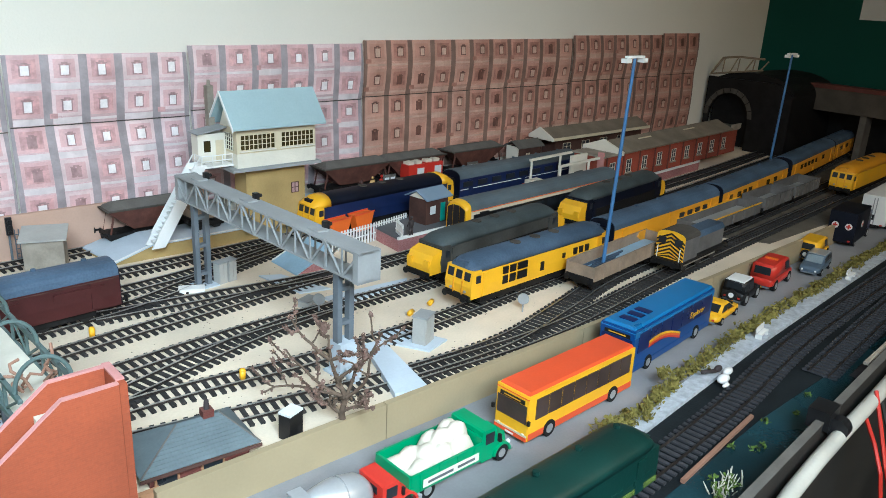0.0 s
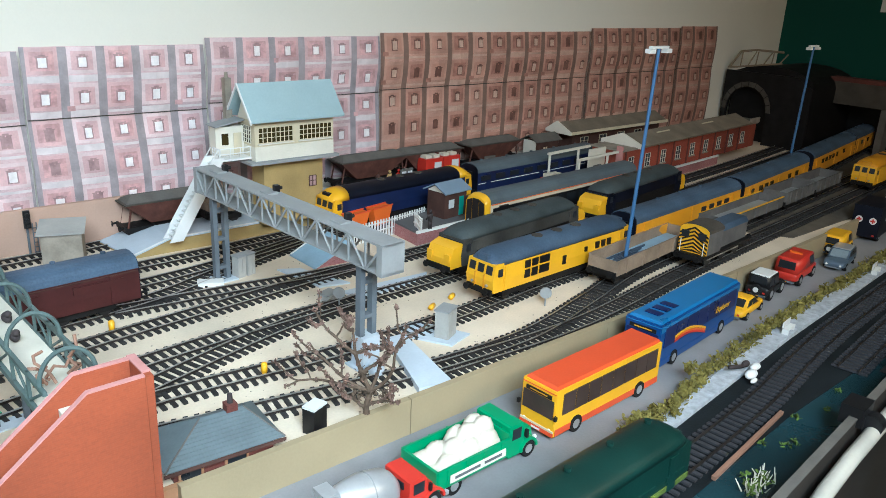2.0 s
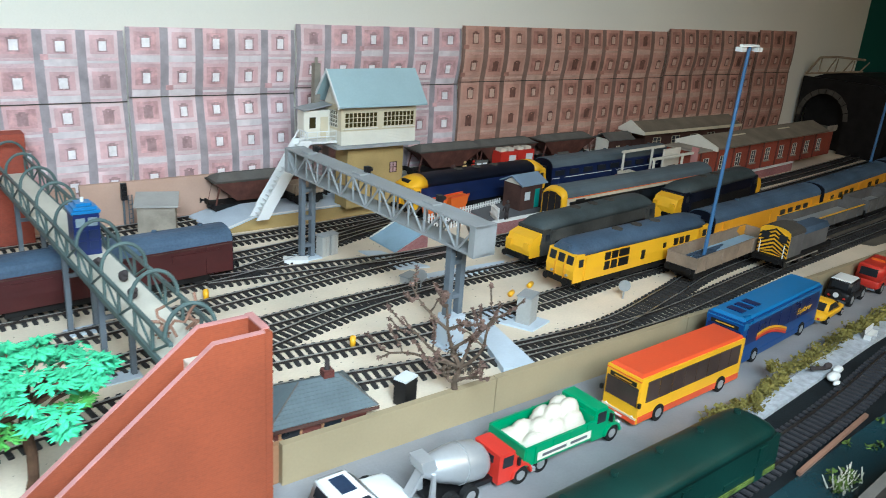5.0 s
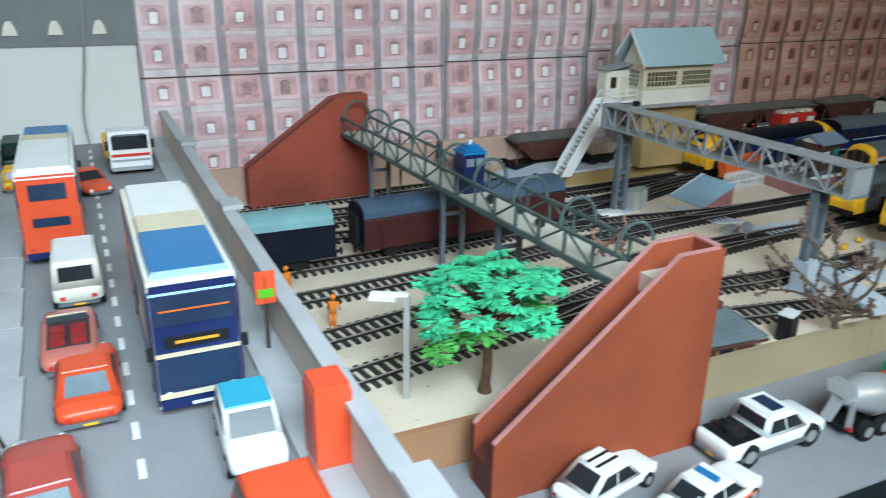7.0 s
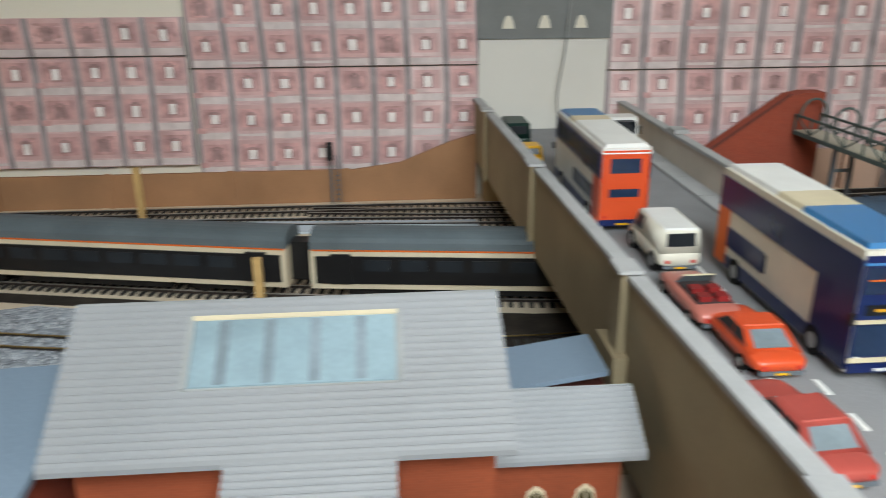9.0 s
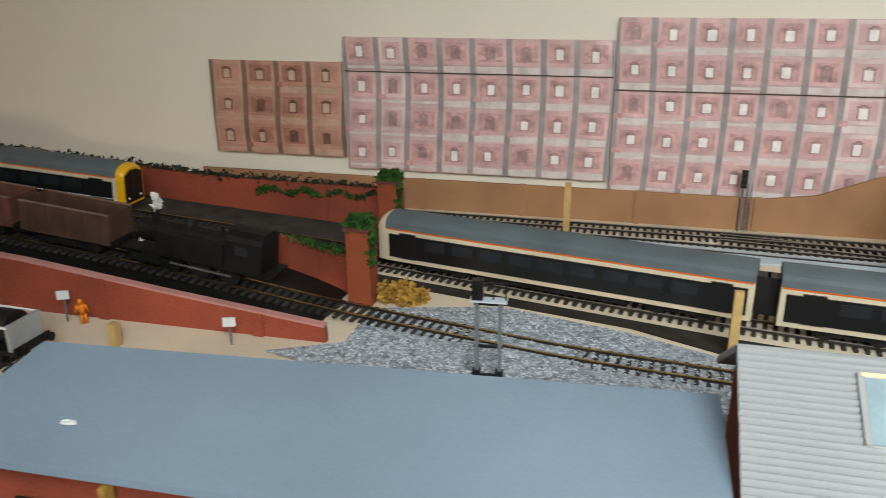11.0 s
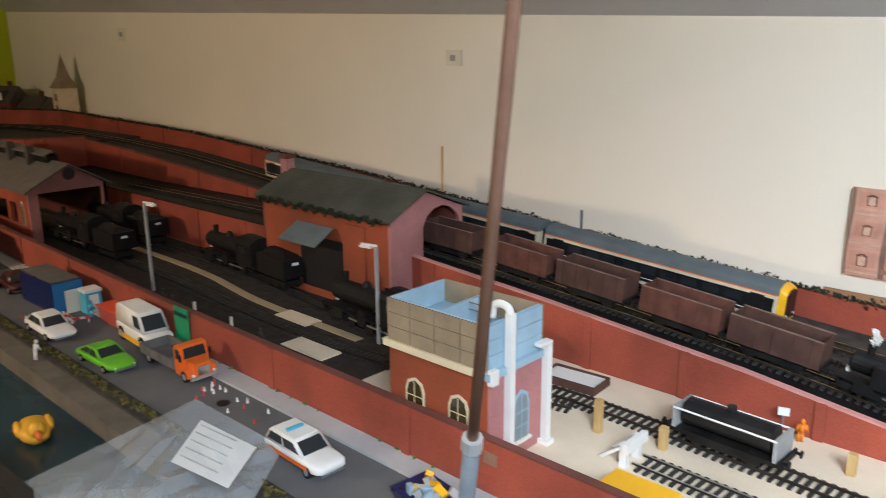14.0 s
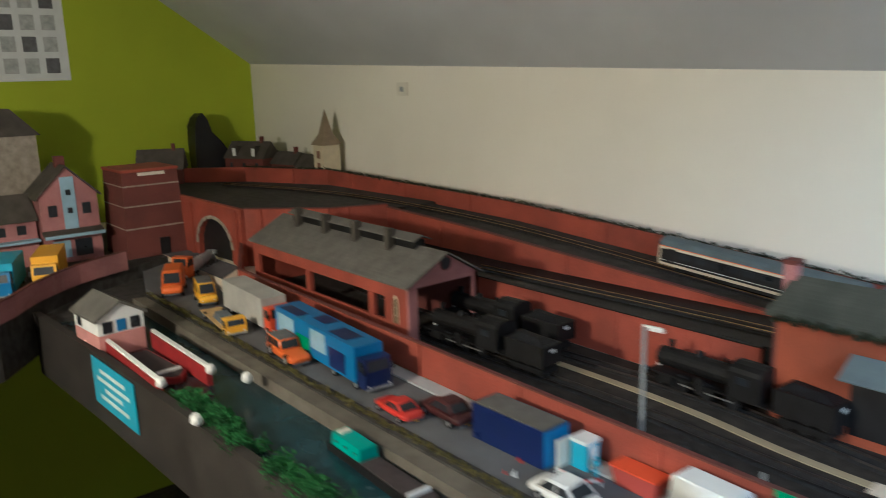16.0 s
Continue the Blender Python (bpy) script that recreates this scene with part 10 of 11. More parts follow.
for z in (0.005, 0.016):
    part("rail", box(B(), -0.0135, 0.0135, 0.001, 0.002, z - 0.001, z + 0.001), "white", wg)
for x, y, h in ((-0.934, 0.961, 0.060), (-0.911, 0.813, 0.063)):
    pl = thing("gate_pillar", "square brick pillar capped with bright green ivy", "pillar", x, y, 0, group="ivy pillars")
    part("shaft", box(B(), -0.0095, 0.0095, -0.0095, 0.0095, 0, h), "brick_orange", pl, bev=0.0005)
    part("cap", box(B(), -0.011, 0.011, -0.011, 0.011, h, h + 0.003), "brick_dark", pl)
    part("ivy_cap", clumps(B(), [(sx * 0.006, sy * 0.006, h + 0.005, 0.0065) for sx in (-1, 0, 1) for sy in (-1, 0, 1)] + [(0.01, -0.007, h - 0.008 * i, 0.004) for i in range(4)], 0.0027, 60, 8), "ivy", pl, "bright green ivy")
dv = brick_wall("low brick dividing wall between the incline tracks", [(-0.913, 0.822, 0, 0.034), (-0.96, 0.84, 0, 0.036), (-1.03, 0.8585, 0, 0.04)], 0.006)
solid("wall_ivy", clumps(B(), [(-0.918 - 0.005 * i, 0.823 + 0.0018 * i, 0.036, 0.0042) for i in range(22)], 0.0024, 22, 15), "ivy", "green ivy on the low dividing wall", "ivy", "stuff")
for x, y, z0, z1, mt in ((-1.825, 1.066, 0.0, 0.153, "wood_post"), (-1.467, 0.947, 0.03, 0.111, "leg_grey")):
    solid("stake", box(B(), x - 0.0013, x + 0.0013, y - 0.0013, y + 0.0013, z0, z1), mt, "thin upright stick beside the boundary wall", "stake", bev=0.0004, group="upright sticks")

brick_wall("brick wall of the upper ground beside the tunnel", [(-2.94, 0.618, 0.0, 0.122), (-2.805, 0.744, 0.0, 0.122), (-2.757, 0.856, 0.0, 0.122)], 0.008, coping="brick_dark", pil=0.08)
# ---- goods shed on the incline ----
gs = thing("goods_shed", "brick goods shed with a dark mossy roof and arched gable", "building")
gx0, gx1, gy0, gy1 = -1.825, -1.571, 0.704, 0.83
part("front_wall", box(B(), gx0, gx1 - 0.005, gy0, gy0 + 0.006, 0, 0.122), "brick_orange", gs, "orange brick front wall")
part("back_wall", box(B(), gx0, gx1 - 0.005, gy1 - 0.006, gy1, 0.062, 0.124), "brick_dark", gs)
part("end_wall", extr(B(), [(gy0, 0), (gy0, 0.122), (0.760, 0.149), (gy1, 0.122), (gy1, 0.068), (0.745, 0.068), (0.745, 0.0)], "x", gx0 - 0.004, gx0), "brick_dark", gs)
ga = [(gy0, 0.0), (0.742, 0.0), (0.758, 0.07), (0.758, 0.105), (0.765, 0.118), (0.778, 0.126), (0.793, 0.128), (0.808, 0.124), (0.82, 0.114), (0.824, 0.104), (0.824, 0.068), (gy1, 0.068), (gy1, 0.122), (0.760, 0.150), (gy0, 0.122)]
# gable colour is paler than the front wall to paint in cool east light
part("gable_wall", extr(B(), ga, "x", gx1 - 0.005, gx1), "brick_rose", gs, "gable with a track arch, brick coloured as lit by cool light")
part("roof", slope_roof(gx0 - 0.012, gx1 + 0.006, (gy0 - 0.008, 0.1205), (0.760, 0.1505), th=0.0025, n=10, step=0.0003), "roof_green", gs, "dark green-grey roof")
part("roof", slope_roof(gx0 - 0.012, gx1 + 0.006, (gy1 + 0.008, 0.1205), (0.7602, 0.1505), th=0.0025, n=10, step=0.0003), "roof_green", gs, "dark green-grey roof")
part("ivy_edge", clumps(B(), [(gx0 + i * 0.007, gy0 - 0.009, 0.1215 - 0.003 * (i % 3 == 0), 0.004) for i in range(36)], 0.0023, 24, 2), "ivy_dark", gs, "dark ivy along the eave")
part("chimney", box(B(), -1.846, -1.832, 0.750, 0.764, 0.064, 0.166), "brick_rose", gs, "brick chimney stack", bev=0.0005)
part("chimney_cap", box(B(), -1.8475, -1.8305, 0.7485, 0.7655, 0.166, 0.171), "brick_dark", gs, bev=0.0005)
# no real hole here: black paint stands for shade under the awning
part("loading_door", box(B(), -1.745, -1.655, gy0 - 0.001, gy0 - 0.0002, 0.012, 0.082), "black", gs, "black panel painted in for the shaded loading opening")
part("awning", hexa(B(), [(-1.745, 0.668, 0.080), (-1.67, 0.668, 0.080), (-1.67, 0.699, 0.098), (-1.745, 0.699, 0.098)], [(-1.745, 0.668, 0.0815), (-1.67, 0.668, 0.0815), (-1.67, 0.699, 0.0995), (-1.745, 0.699, 0.0995)]), "slate_hut", gs, "pale grey-green awning")
part("buttress", box(B(), -1.655, -1.615, gy0 - 0.0035, gy0 - 0.0002, 0, 0.108), "brick_orange", gs)

# ---- engine shed ----
es = thing("engine_shed", "long brick engine shed with a grey roof and ridge vents", "building")
ex0, ex1, ey0, ey1, em = -2.78, -2.295, 0.56, 0.692, 0.630
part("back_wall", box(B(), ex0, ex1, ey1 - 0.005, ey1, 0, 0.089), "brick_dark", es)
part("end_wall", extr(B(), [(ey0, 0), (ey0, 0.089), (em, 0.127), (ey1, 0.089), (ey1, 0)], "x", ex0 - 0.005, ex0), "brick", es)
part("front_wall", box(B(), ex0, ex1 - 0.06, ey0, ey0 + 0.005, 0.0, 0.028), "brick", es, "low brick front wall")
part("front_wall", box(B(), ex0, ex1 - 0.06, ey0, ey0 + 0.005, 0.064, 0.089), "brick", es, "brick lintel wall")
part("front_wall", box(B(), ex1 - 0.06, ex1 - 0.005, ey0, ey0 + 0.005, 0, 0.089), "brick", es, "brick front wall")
for k in range(3):
    x = ex0 + 0.01 + k * 0.19
    part("pier", box(B(), x - 0.007, x + 0.007, ey0 - 0.001, ey0 + 0.0058, 0.028, 0.064), "brick", es)
arch_window(es, ex1 - 0.032, ey0, 0.028, 0.005, 0.04)
# rose tint on this east-facing gable is cool light put into the brick colour
part("gable_wall", extr(B(), [(ey0, 0), (0.576, 0), (0.576, 0.084), (0.682, 0.084), (0.682, 0), (ey1, 0), (ey1, 0.089), (em, 0.127), (ey0, 0.089)], "x", ex1 - 0.005, ex1), "brick_rose", es, "gable with a wide opening, brick coloured as lit by cool light")
part("gable_window", cyl(B(), (ex1 + 0.001, em, 0.112), (ex1 + 0.0002, em, 0.112), 0.009, n=18), "pane", es, "round gable window")
part("gable_ring", extr(B(), [(em + 0.011 * math.cos(a * math.pi / 8), 0.112 + 0.011 * math.sin(a * math.pi / 8)) for a in range(16)], "x", ex1, ex1 + 0.0004), "brick_dark", es)
part("roof", slope_roof(ex0 - 0.008, ex1 + 0.008, (ey0 - 0.008, 0.0865), (em, 0.1275), th=0.0025, n=12, step=0.0003), "slate", es, "worn grey roof")
part("roof", slope_roof(ex0 - 0.008, ex1 + 0.008, (ey1 + 0.008, 0.0865), (em + 0.0002, 0.1275), th=0.0025, n=12, step=0.0003), "slate", es, "worn grey roof")
# solid near-black block paints in the unlit gap below the louvre cap
part("ridge_vent", box(B(), ex0 + 0.05, ex1 - 0.06, em - 0.010, em + 0.010, 0.125, 0.1375), "soot_shade", es, "long ridge louvre, black for the shaded gap under its cap")
for q in (-1, 1):
    part("louvre_cap", extr(B(), [(em, 0.1455), (em + q * 0.017, 0.1378), (em + q * 0.017, 0.1393), (em, 0.1470)], "x", ex0 + 0.042, ex1 - 0.052), "slate", es, "sloping louvre cap")
for k in range(4):
    x = ex0 + 0.085 + k * 0.095
    part("smoke_vent", box(B(), x - 0.006, x + 0.006, em - 0.024, em - 0.012, 0.118, 0.152), "roof_dark", es, "square smoke vent", bev=0.001)
solid("ash_floor", box(B(), -2.78, -1.47, 0.556, 0.735, 0.0002, 0.0012), "cinder", "dark brown ash covering the shed yard", "ash", "structure")
strip = sweep(B(), spline([(-2.29, 0.655), (-2.05, 0.66), (-1.9, 0.655), (-1.75, 0.636), (-1.55, 0.632)], 0.03), 0.012, 0.0015, 0.0026)
solid("sand_path", strip, "card_buff", "narrow sandy path between the shed roads", "path", "structure")
for x, y, w_, d_ in ((-1.66, 0.63, 0.03, 0.012), (-1.57, 0.58, 0.035, 0.014)):
    solid("board_patch", box(B(), x - w_, x + w_, y - d_, y + d_, 0.0014, 0.003), "sand", "pale sandy board patch between rails", "board", bev=0.0004)

# ---- water tank tower ----
wt = thing("water_tower", "brick water tower with a panelled tan tank", "water tower")
x0, x1, y0, y1 = -1.376, -1.268, 0.517, 0.584
ZL = 0.0835
part("base", box(B(), x0, x1 - 0.001, y0, y1, 0, ZL - 0.006), "brick_orange", wt, "red brick base")
# east wall and ledge get paler pink and blue, painting in cool light
part("end_wall", box(B(), x1 - 0.001, x1 + 0.001, y0, y1, 0, ZL - 0.006), "brick_rose", wt, "east end wall, brick coloured as lit by cool light")
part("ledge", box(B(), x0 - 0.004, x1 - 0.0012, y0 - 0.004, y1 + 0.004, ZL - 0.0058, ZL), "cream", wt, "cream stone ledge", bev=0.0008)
part("ledge", box(B(), x1 - 0.0010, x1 + 0.004, y0 - 0.004, y1 + 0.004, ZL - 0.0058, ZL), "pale_blue", wt, "east stone ledge, coloured blue as lit by cool light", bev=0.0008)
for k in range(4):
    for r in range(3):
        w4 = (x1 - x0) / 4
        for s, yy in ((-1, y0 - 0.001), (1, y1 + 0.001)):
            part("tank_panel", box(B(), x0 + k * w4 + 0.0005, x0 + (k + 1) * w4 - 0.0005, yy - 0.001, yy + 0.001, ZL + 0.0002 + r * 0.0122, ZL + (r + 1) * 0.0122 - 0.0004), "tank_tan", wt, bev=0.0003)
# cool light is painted on the east tank panels; the west ones stay tan
for k in range(2):
    for r in range(3):
        w2 = (y1 - y0) / 2
        for xx, mt in ((x0 + 0.001, "tank_tan"), (x1 - 0.001, "pale_blue")):
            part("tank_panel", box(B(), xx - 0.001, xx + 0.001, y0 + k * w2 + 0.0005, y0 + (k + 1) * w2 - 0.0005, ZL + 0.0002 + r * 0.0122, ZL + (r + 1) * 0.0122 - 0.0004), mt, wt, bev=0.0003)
part("tank_floor", box(B(), x0 + 0.002, x1 - 0.002, y0, y1, 0.098, 0.1), "pale_blue", wt, "pale blue tank floor")
for a, b, c, d, mt in ((x0 + 0.0025, x1 - 0.0025, y0 + 0.0002, y0 + 0.0012, "pale_blue"), (x0 + 0.0025, x1 - 0.0025, y1 - 0.0012, y1 - 0.0002, "tank_tan"), (x0 + 0.0022, x0 + 0.0032, y0 + 0.0015, y1 - 0.0015, "pale_blue"), (x1 - 0.0032, x1 - 0.0022, y0 + 0.0015, y1 - 0.0015, "pale_blue")):
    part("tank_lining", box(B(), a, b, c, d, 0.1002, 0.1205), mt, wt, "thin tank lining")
part("tank_divider", box(B(), -1.324, -1.3205, y0 + 0.0015, y1 - 0.0015, 0.1002, 0.119), "pale_blue", wt, "pale blue divider")
for z in (0.118, 0.112):
    part("tie_bar", box(B(), -1.319, x1 - 0.004, y0 + 0.036, y0 + 0.037, z, z + 0.0008), "tank_tan", wt)
for x in (-1.346, -1.298):
    arch_window(wt, x, y0, 0.020, 0.0085, 0.034, "cream", "pane_ochre")
# east window frame and pane carry the same painted cool light
arch_window(wt, 0.556, x1 + 0.001, 0.014, 0.0085, 0.040, "pale_blue", "pane_light", "x", 1)
part("window_sill", box(B(), x1 + 0.001, x1 + 0.004, 0.544, 0.568, 0.0115, 0.0138), "cream_light", wt)
for x, y, top in ((x1 + 0.0045, 0.537, 0.126), (x1 + 0.005, y1 + 0.001, 0.088)):
    part("downpipe", box(B(), x - 0.003, x + 0.003, y - 0.003, y + 0.003, 0.0, top), "white", wt, "white square downpipe", bev=0.0012)
    part("pipe_foot", box(B(), x - 0.0045, x + 0.0055, y - 0.005, y + 0.005, 0, 0.004), "white", wt, bev=0.001)
bm = tube(B(), spline([(x1 + 0.0045, 0.537, 0.124), (x1 + 0.002, 0.537, 0.130), (x1 - 0.006, 0.537, 0.1315), (x1 - 0.012, 0.537, 0.128), (x1 - 0.0135, 0.537, 0.119)], 0.002), 0.0031, 10)
part("pipe_spout", bm, "white", wt, "white bent spout", smooth=True)
part("pipe_bracket", box(B(), x1 + 0.0012, x1 + 0.006, y0 - 0.003, y0 + 0.005, 0.074, 0.086), "white", wt, "white corner bracket", bev=0.001)
part("pipe_hood", extr(B(), [(y1 - 0.012, 0.0885), (y1 + 0.004, 0.0885), (y1 + 0.004, 0.091), (y1 - 0.012, 0.0915)], "x", x1 + 0.0012, x1 + 0.008), "white", wt, bev=0.0006)

# ---- yard furniture ----
street_lamp(-1.526, 0.640, 0, 0.112, 190)
street_lamp(-1.898, 0.568, 0, 0.122, 10)
buf = thing("buffer_stop", "white timber buffer stop at the siding end", "buffer stop", -1.195, 0.605, 0)
for s in (-1, 1):
    part("upright", box(B(), -0.003, 0.003, s * 0.010 - 0.0025, s * 0.010 + 0.0025, 0, 0.02), "white", buf, bev=0.0004)
    part("strut", extr(B(), [(-0.022, 0.002), (-0.018, 0.002), (0, 0.016), (0, 0.019)], "y", s * 0.010 - 0.002, s * 0.010 + 0.002), "white", buf)
part("beam", box(B(), 0.001, 0.006, -0.016, 0.016, 0.014, 0.022), "white", buf, "white buffer beam", bev=0.0005)
yv = thing("yellow_van_body", "yellow van body standing by the wall", "van", -1.153, 0.543, 0)
part("body", extr(B(), [(-0.03, 0), (-0.03, 0.016), (-0.026, 0.022), (0.024, 0.022), (0.03, 0.014), (0.03, 0)], "y", -0.013, 0.013), "yellow", yv, bev=0.0015)
for y in (-0.006, 0.006):
    part("window", hexa(B(), [(0.0285, y - 0.004, 0.0145), (0.0302, y - 0.004, 0.0145), (0.0302, y + 0.004, 0.0145), (0.0285, y + 0.004, 0.0145)], [(0.0245, y - 0.004, 0.0205), (0.0262, y - 0.004, 0.0205), (0.0262, y + 0.004, 0.0205), (0.0245, y + 0.004, 0.0205)]), "pane", yv)
fig(-1.107, 0.727, 0, "hi_vis", 30, -0.004, "small plastic worker figurine in orange")
for x, y, h, mt in ((-1.122, 0.727, 0.026, "paper"), (-0.979, 0.72, 0.022, "paper"), (-1.146, 0.705, 0.022, "dull_red")):
    sg = thing("yard_sign", "small sign on a short post in the yard", "sign", x, y, 0, 20, group="yard signs")
    part("post", cyl(B(), (0, 0, 0), (0, 0, h), 0.0008, n=6), "leg_grey", sg)
    part("plate", box(B(), -0.0045, 0.0045, -0.0012, -0.0002, h - 0.007, h), mt, sg, bev=0.0002)
sb = thing("sand_box", "low open box of white sand beside the incline", "sand box", -1.31, 0.70, 0, 4)
for a, b, c, d in ((-0.03, 0.03, -0.016, -0.014), (-0.03, 0.03, 0.014, 0.016), (-0.03, -0.028, -0.014, 0.014), (0.028, 0.03, -0.014, 0.014)):
    part("side", box(B(), a, b, c, d, 0, 0.008), "wagon_brown", sb)
part("sand_fill", jitter(box(B(), -0.028, 0.028, -0.014, 0.014, 0.0, 0.006), 0.0004, 7), "paper", sb, "white sand")
for x, y, h in ((-1.24, 0.63, 0.03), (-1.06, 0.70, 0.018), (-1.185, 0.64, 0.02)):
    solid("stake", box(B(), x - 0.003, x + 0.003, y - 0.003, y + 0.003, 0, h), "wood_post", "short wooden stake in the yard", "stake", bev=0.0004, group="short yard stakes")
for x, y, mt in ((-1.62, 0.55, "fig_dark"), (-1.80, 0.545, "fig_dark"), (-1.835, 0.55, "fig_dark")):
    fig(x, y, 0, mt, 0)
for x in (-1.67, -1.75):
    solid("stake", box(B(), x - 0.0015, x + 0.0015, 0.544, 0.547, 0, 0.024), "pipe", "thin pale post by the yard wall", "stake", group="pale posts")

# ---- low road vehicles ----
R = -0.0098
car("police_car", "white police car with an orange stripe and roof light", "police car", -1.402, 0.443, R, -2, "white", "hatch", 0.076, 0.031, 0.025, stripe=((0.45, 0.7, "orange"),), beacon="sky_blue")
lorry("tipper_lorry", "grey tipper lorry with a bright orange cab", -1.656, 0.471, R, 0, 0.102, 0.033, "orange", "tipper", "wagon_grey", True, H=0.045)
cv = car("caravan_van", "white high-roofed van with yellow lower sides", "van", -1.753, 0.483, R, -3, "white", "van", 0.088, 0.033, 0.042, stripe=((0.2, 0.5, "yellow"),))
car("sports_car", "bright lime green wedge sports car", "car", -1.727, 0.425, R, 2, "lime", "sports", 0.082, 0.033, 0.0205)
car("saloon_car", "white car with open bonnet beside the hedge", "car", -1.868, 0.4215, R, 0, "white", "saloon", 0.086, 0.033, 0.024)
ctn = thing("container", "dark blue shipping container on the low road", "container", -1.982, 0.468, R, 1)
part("body", box(B(), -0.052, 0.052, -0.0195, 0.0195, 0, 0.041), "bus_navy", ctn, "ribbed dark blue box", bev=0.0006)
for k in range(12):
    part("rib", box(B(), -0.049 + k * 0.0085, -0.046 + k * 0.0085, -0.0201, -0.0195, 0.003, 0.038), "bus_navy", ctn)
part("end_panel", box(B(), 0.052, 0.0532, -0.0185, 0.0185, 0.001, 0.040), "bus_blue", ctn, "bright blue end doors")
part("roof", box(B(), -0.050, 0.050, -0.0175, 0.0175, 0.041, 0.0418), "slate", ctn)
wc = thing("toilet_cabin", "small sky-blue cabin with a white roof", "cabin", -1.908, 0.488, R)
part("body", box(B(), -0.010, 0.010, -0.010, 0.010, 0, 0.028), "sky_blue", wc, bev=0.0006)
part("roof", box(B(), -0.011, 0.011, -0.011, 0.011, 0.0282, 0.032), "white", wc, bev=0.0008)
part("door", box(B(), 0.010, 0.0108, -0.006, 0.006, 0.002, 0.025), "white", wc)
bn = thing("door_board", "upright cream door board beside the cabin", "board", -1.9235, 0.473, R)
part("board", box(B(), -0.001, 0.001, -0.010, 0.010, 0, 0.030), "cream_light", bn)
rc = thing("skip", "open orange-red skip on the pavement", "skip", -1.842, 0.489, R)
part("body", hexa(B(), [(-0.022, -0.008, 0), (0.022, -0.008, 0), (0.022, 0.008, 0), (-0.022, 0.008, 0)], [(-0.026, -0.011, 0.02), (0.026, -0.011, 0.02), (0.026, 0.011, 0.02), (-0.026, 0.011, 0.02)]), "dull_red", rc, bev=0.0006)
part("rim", box(B(), -0.027, 0.027, -0.012, 0.012, 0.02, 0.0215), "bus_red", rc)
fig(-1.886, 0.478, R, "sky_blue", 20)
fig(-1.80, 0.378, -0.012, "white", 10, 0.003, "white plastic figurine on the towpath")
fig(-1.818, 0.388, -0.010, "fig_dark", 0)
rnd = random.Random(77)
cone = finish(cyl(B(), (0, 0, 0), (0, 0, 0.0048), 0.0014, 0.0004, n=8), "cone", "white")
cone_r = finish(cyl(B(), (0, 0, 0), (0, 0, 0.004), 0.0015, 0.0005, n=8), "cone", "red")
for k in range(34):
    cx, cy = (rnd.uniform(-1.60, -1.46), rnd.uniform(0.44, 0.478)) if k < 20 else (rnd.uniform(-2.05, -1.85), rnd.uniform(0.415, 0.455))
    c = new("traffic_cone", cone if k % 3 else cone_r)
    c.matrix_basis = pose(cx, cy, R, 0, 0 if k % 2 else 0, 0)
    tagged(c, "tiny white or red traffic cone on the low road", "cone", group="traffic cones")
for k, (x, y) in enumerate(((-1.905, 0.455), (-1.89, 0.448), (-1.878, 0.46), (-1.9, 0.442))):
    b_ = thing("barrier", "small red and white striped barrier", "barrier", x, y, R, 30 * k, group="road barriers")
    for q in range(4):
        part("bar", box(B(), -0.012 + q * 0.006, -0.006 + q * 0.006, -0.0006, 0.0006, 0.004, 0.007), "red" if q % 2 else "white", b_)
    for s in (-1, 1):
        part("leg", box(B(), s * 0.010 - 0.0006, s * 0.010 + 0.0006, -0.003, 0.003, 0, 0.004), "white", b_)
solid("manhole_cover", cyl(B(), (-1.545, 0.455, -0.0098), (-1.545, 0.455, -0.0085), 0.006, n=18), "black", "black round lid lying on the road", "cover")
car("saloon_car", "bright red car on the low road", "car", -2.14, 0.424, R, 176, "red", "sports", 0.072, 0.03, 0.02)
car("saloon_car", "dark maroon car beside the pavement", "car", -2.092, 0.459, R, 176, "maroon", "saloon", 0.08, 0.032, 0.026)
lorry("articulated_lorry", "long blue articulated lorry with painted sides", -2.345, 0.455, R, -4, 0.27, 0.042, "bus_navy", "box", "bus_blue", H=0.056, axles=(-0.1, -0.085, 0.05, 0.11))
al = bpy.data.objects["articulated_lorry"]
for x0, x1, z0, z1, mt in ((-0.125, -0.07, 0.016, 0.05, "pale_blue"), (-0.06, -0.02, 0.014, 0.034, "truck_green"), (-0.015, 0.03, 0.024, 0.052, "pale_blue"), (0.04, 0.085, 0.012, 0.04, "bus_navy")):
    part("painted_panel", box(B(), x0, x1, -0.0216, -0.0209, z0, z1), mt, al, "painted picture panel")
for x0, x1, y0, y1 in ((-0.12, -0.06, -0.018, 0.0), (-0.04, 0.0, -0.004, 0.017), (0.03, 0.08, -0.015, 0.01)):
    part("roof_patch", box(B(), x0, x1, y0, y1, 0.0567, 0.0573), "bus_navy", al, "navy roof patch")
car("pickup_truck", "orange pickup with a grey rear on the low road", "pickup", -2.40, 0.4195, R, -6, "orange", "jeep", 0.092, 0.034, 0.032, roof="wagon_grey")
fl = lorry("flatbed_lorry", "flatbed lorry with scrap and a grey car body", -2.62, 0.418, R, -8, 0.15, 0.036, "yellow", "flat", "wood_post", H=0.036)
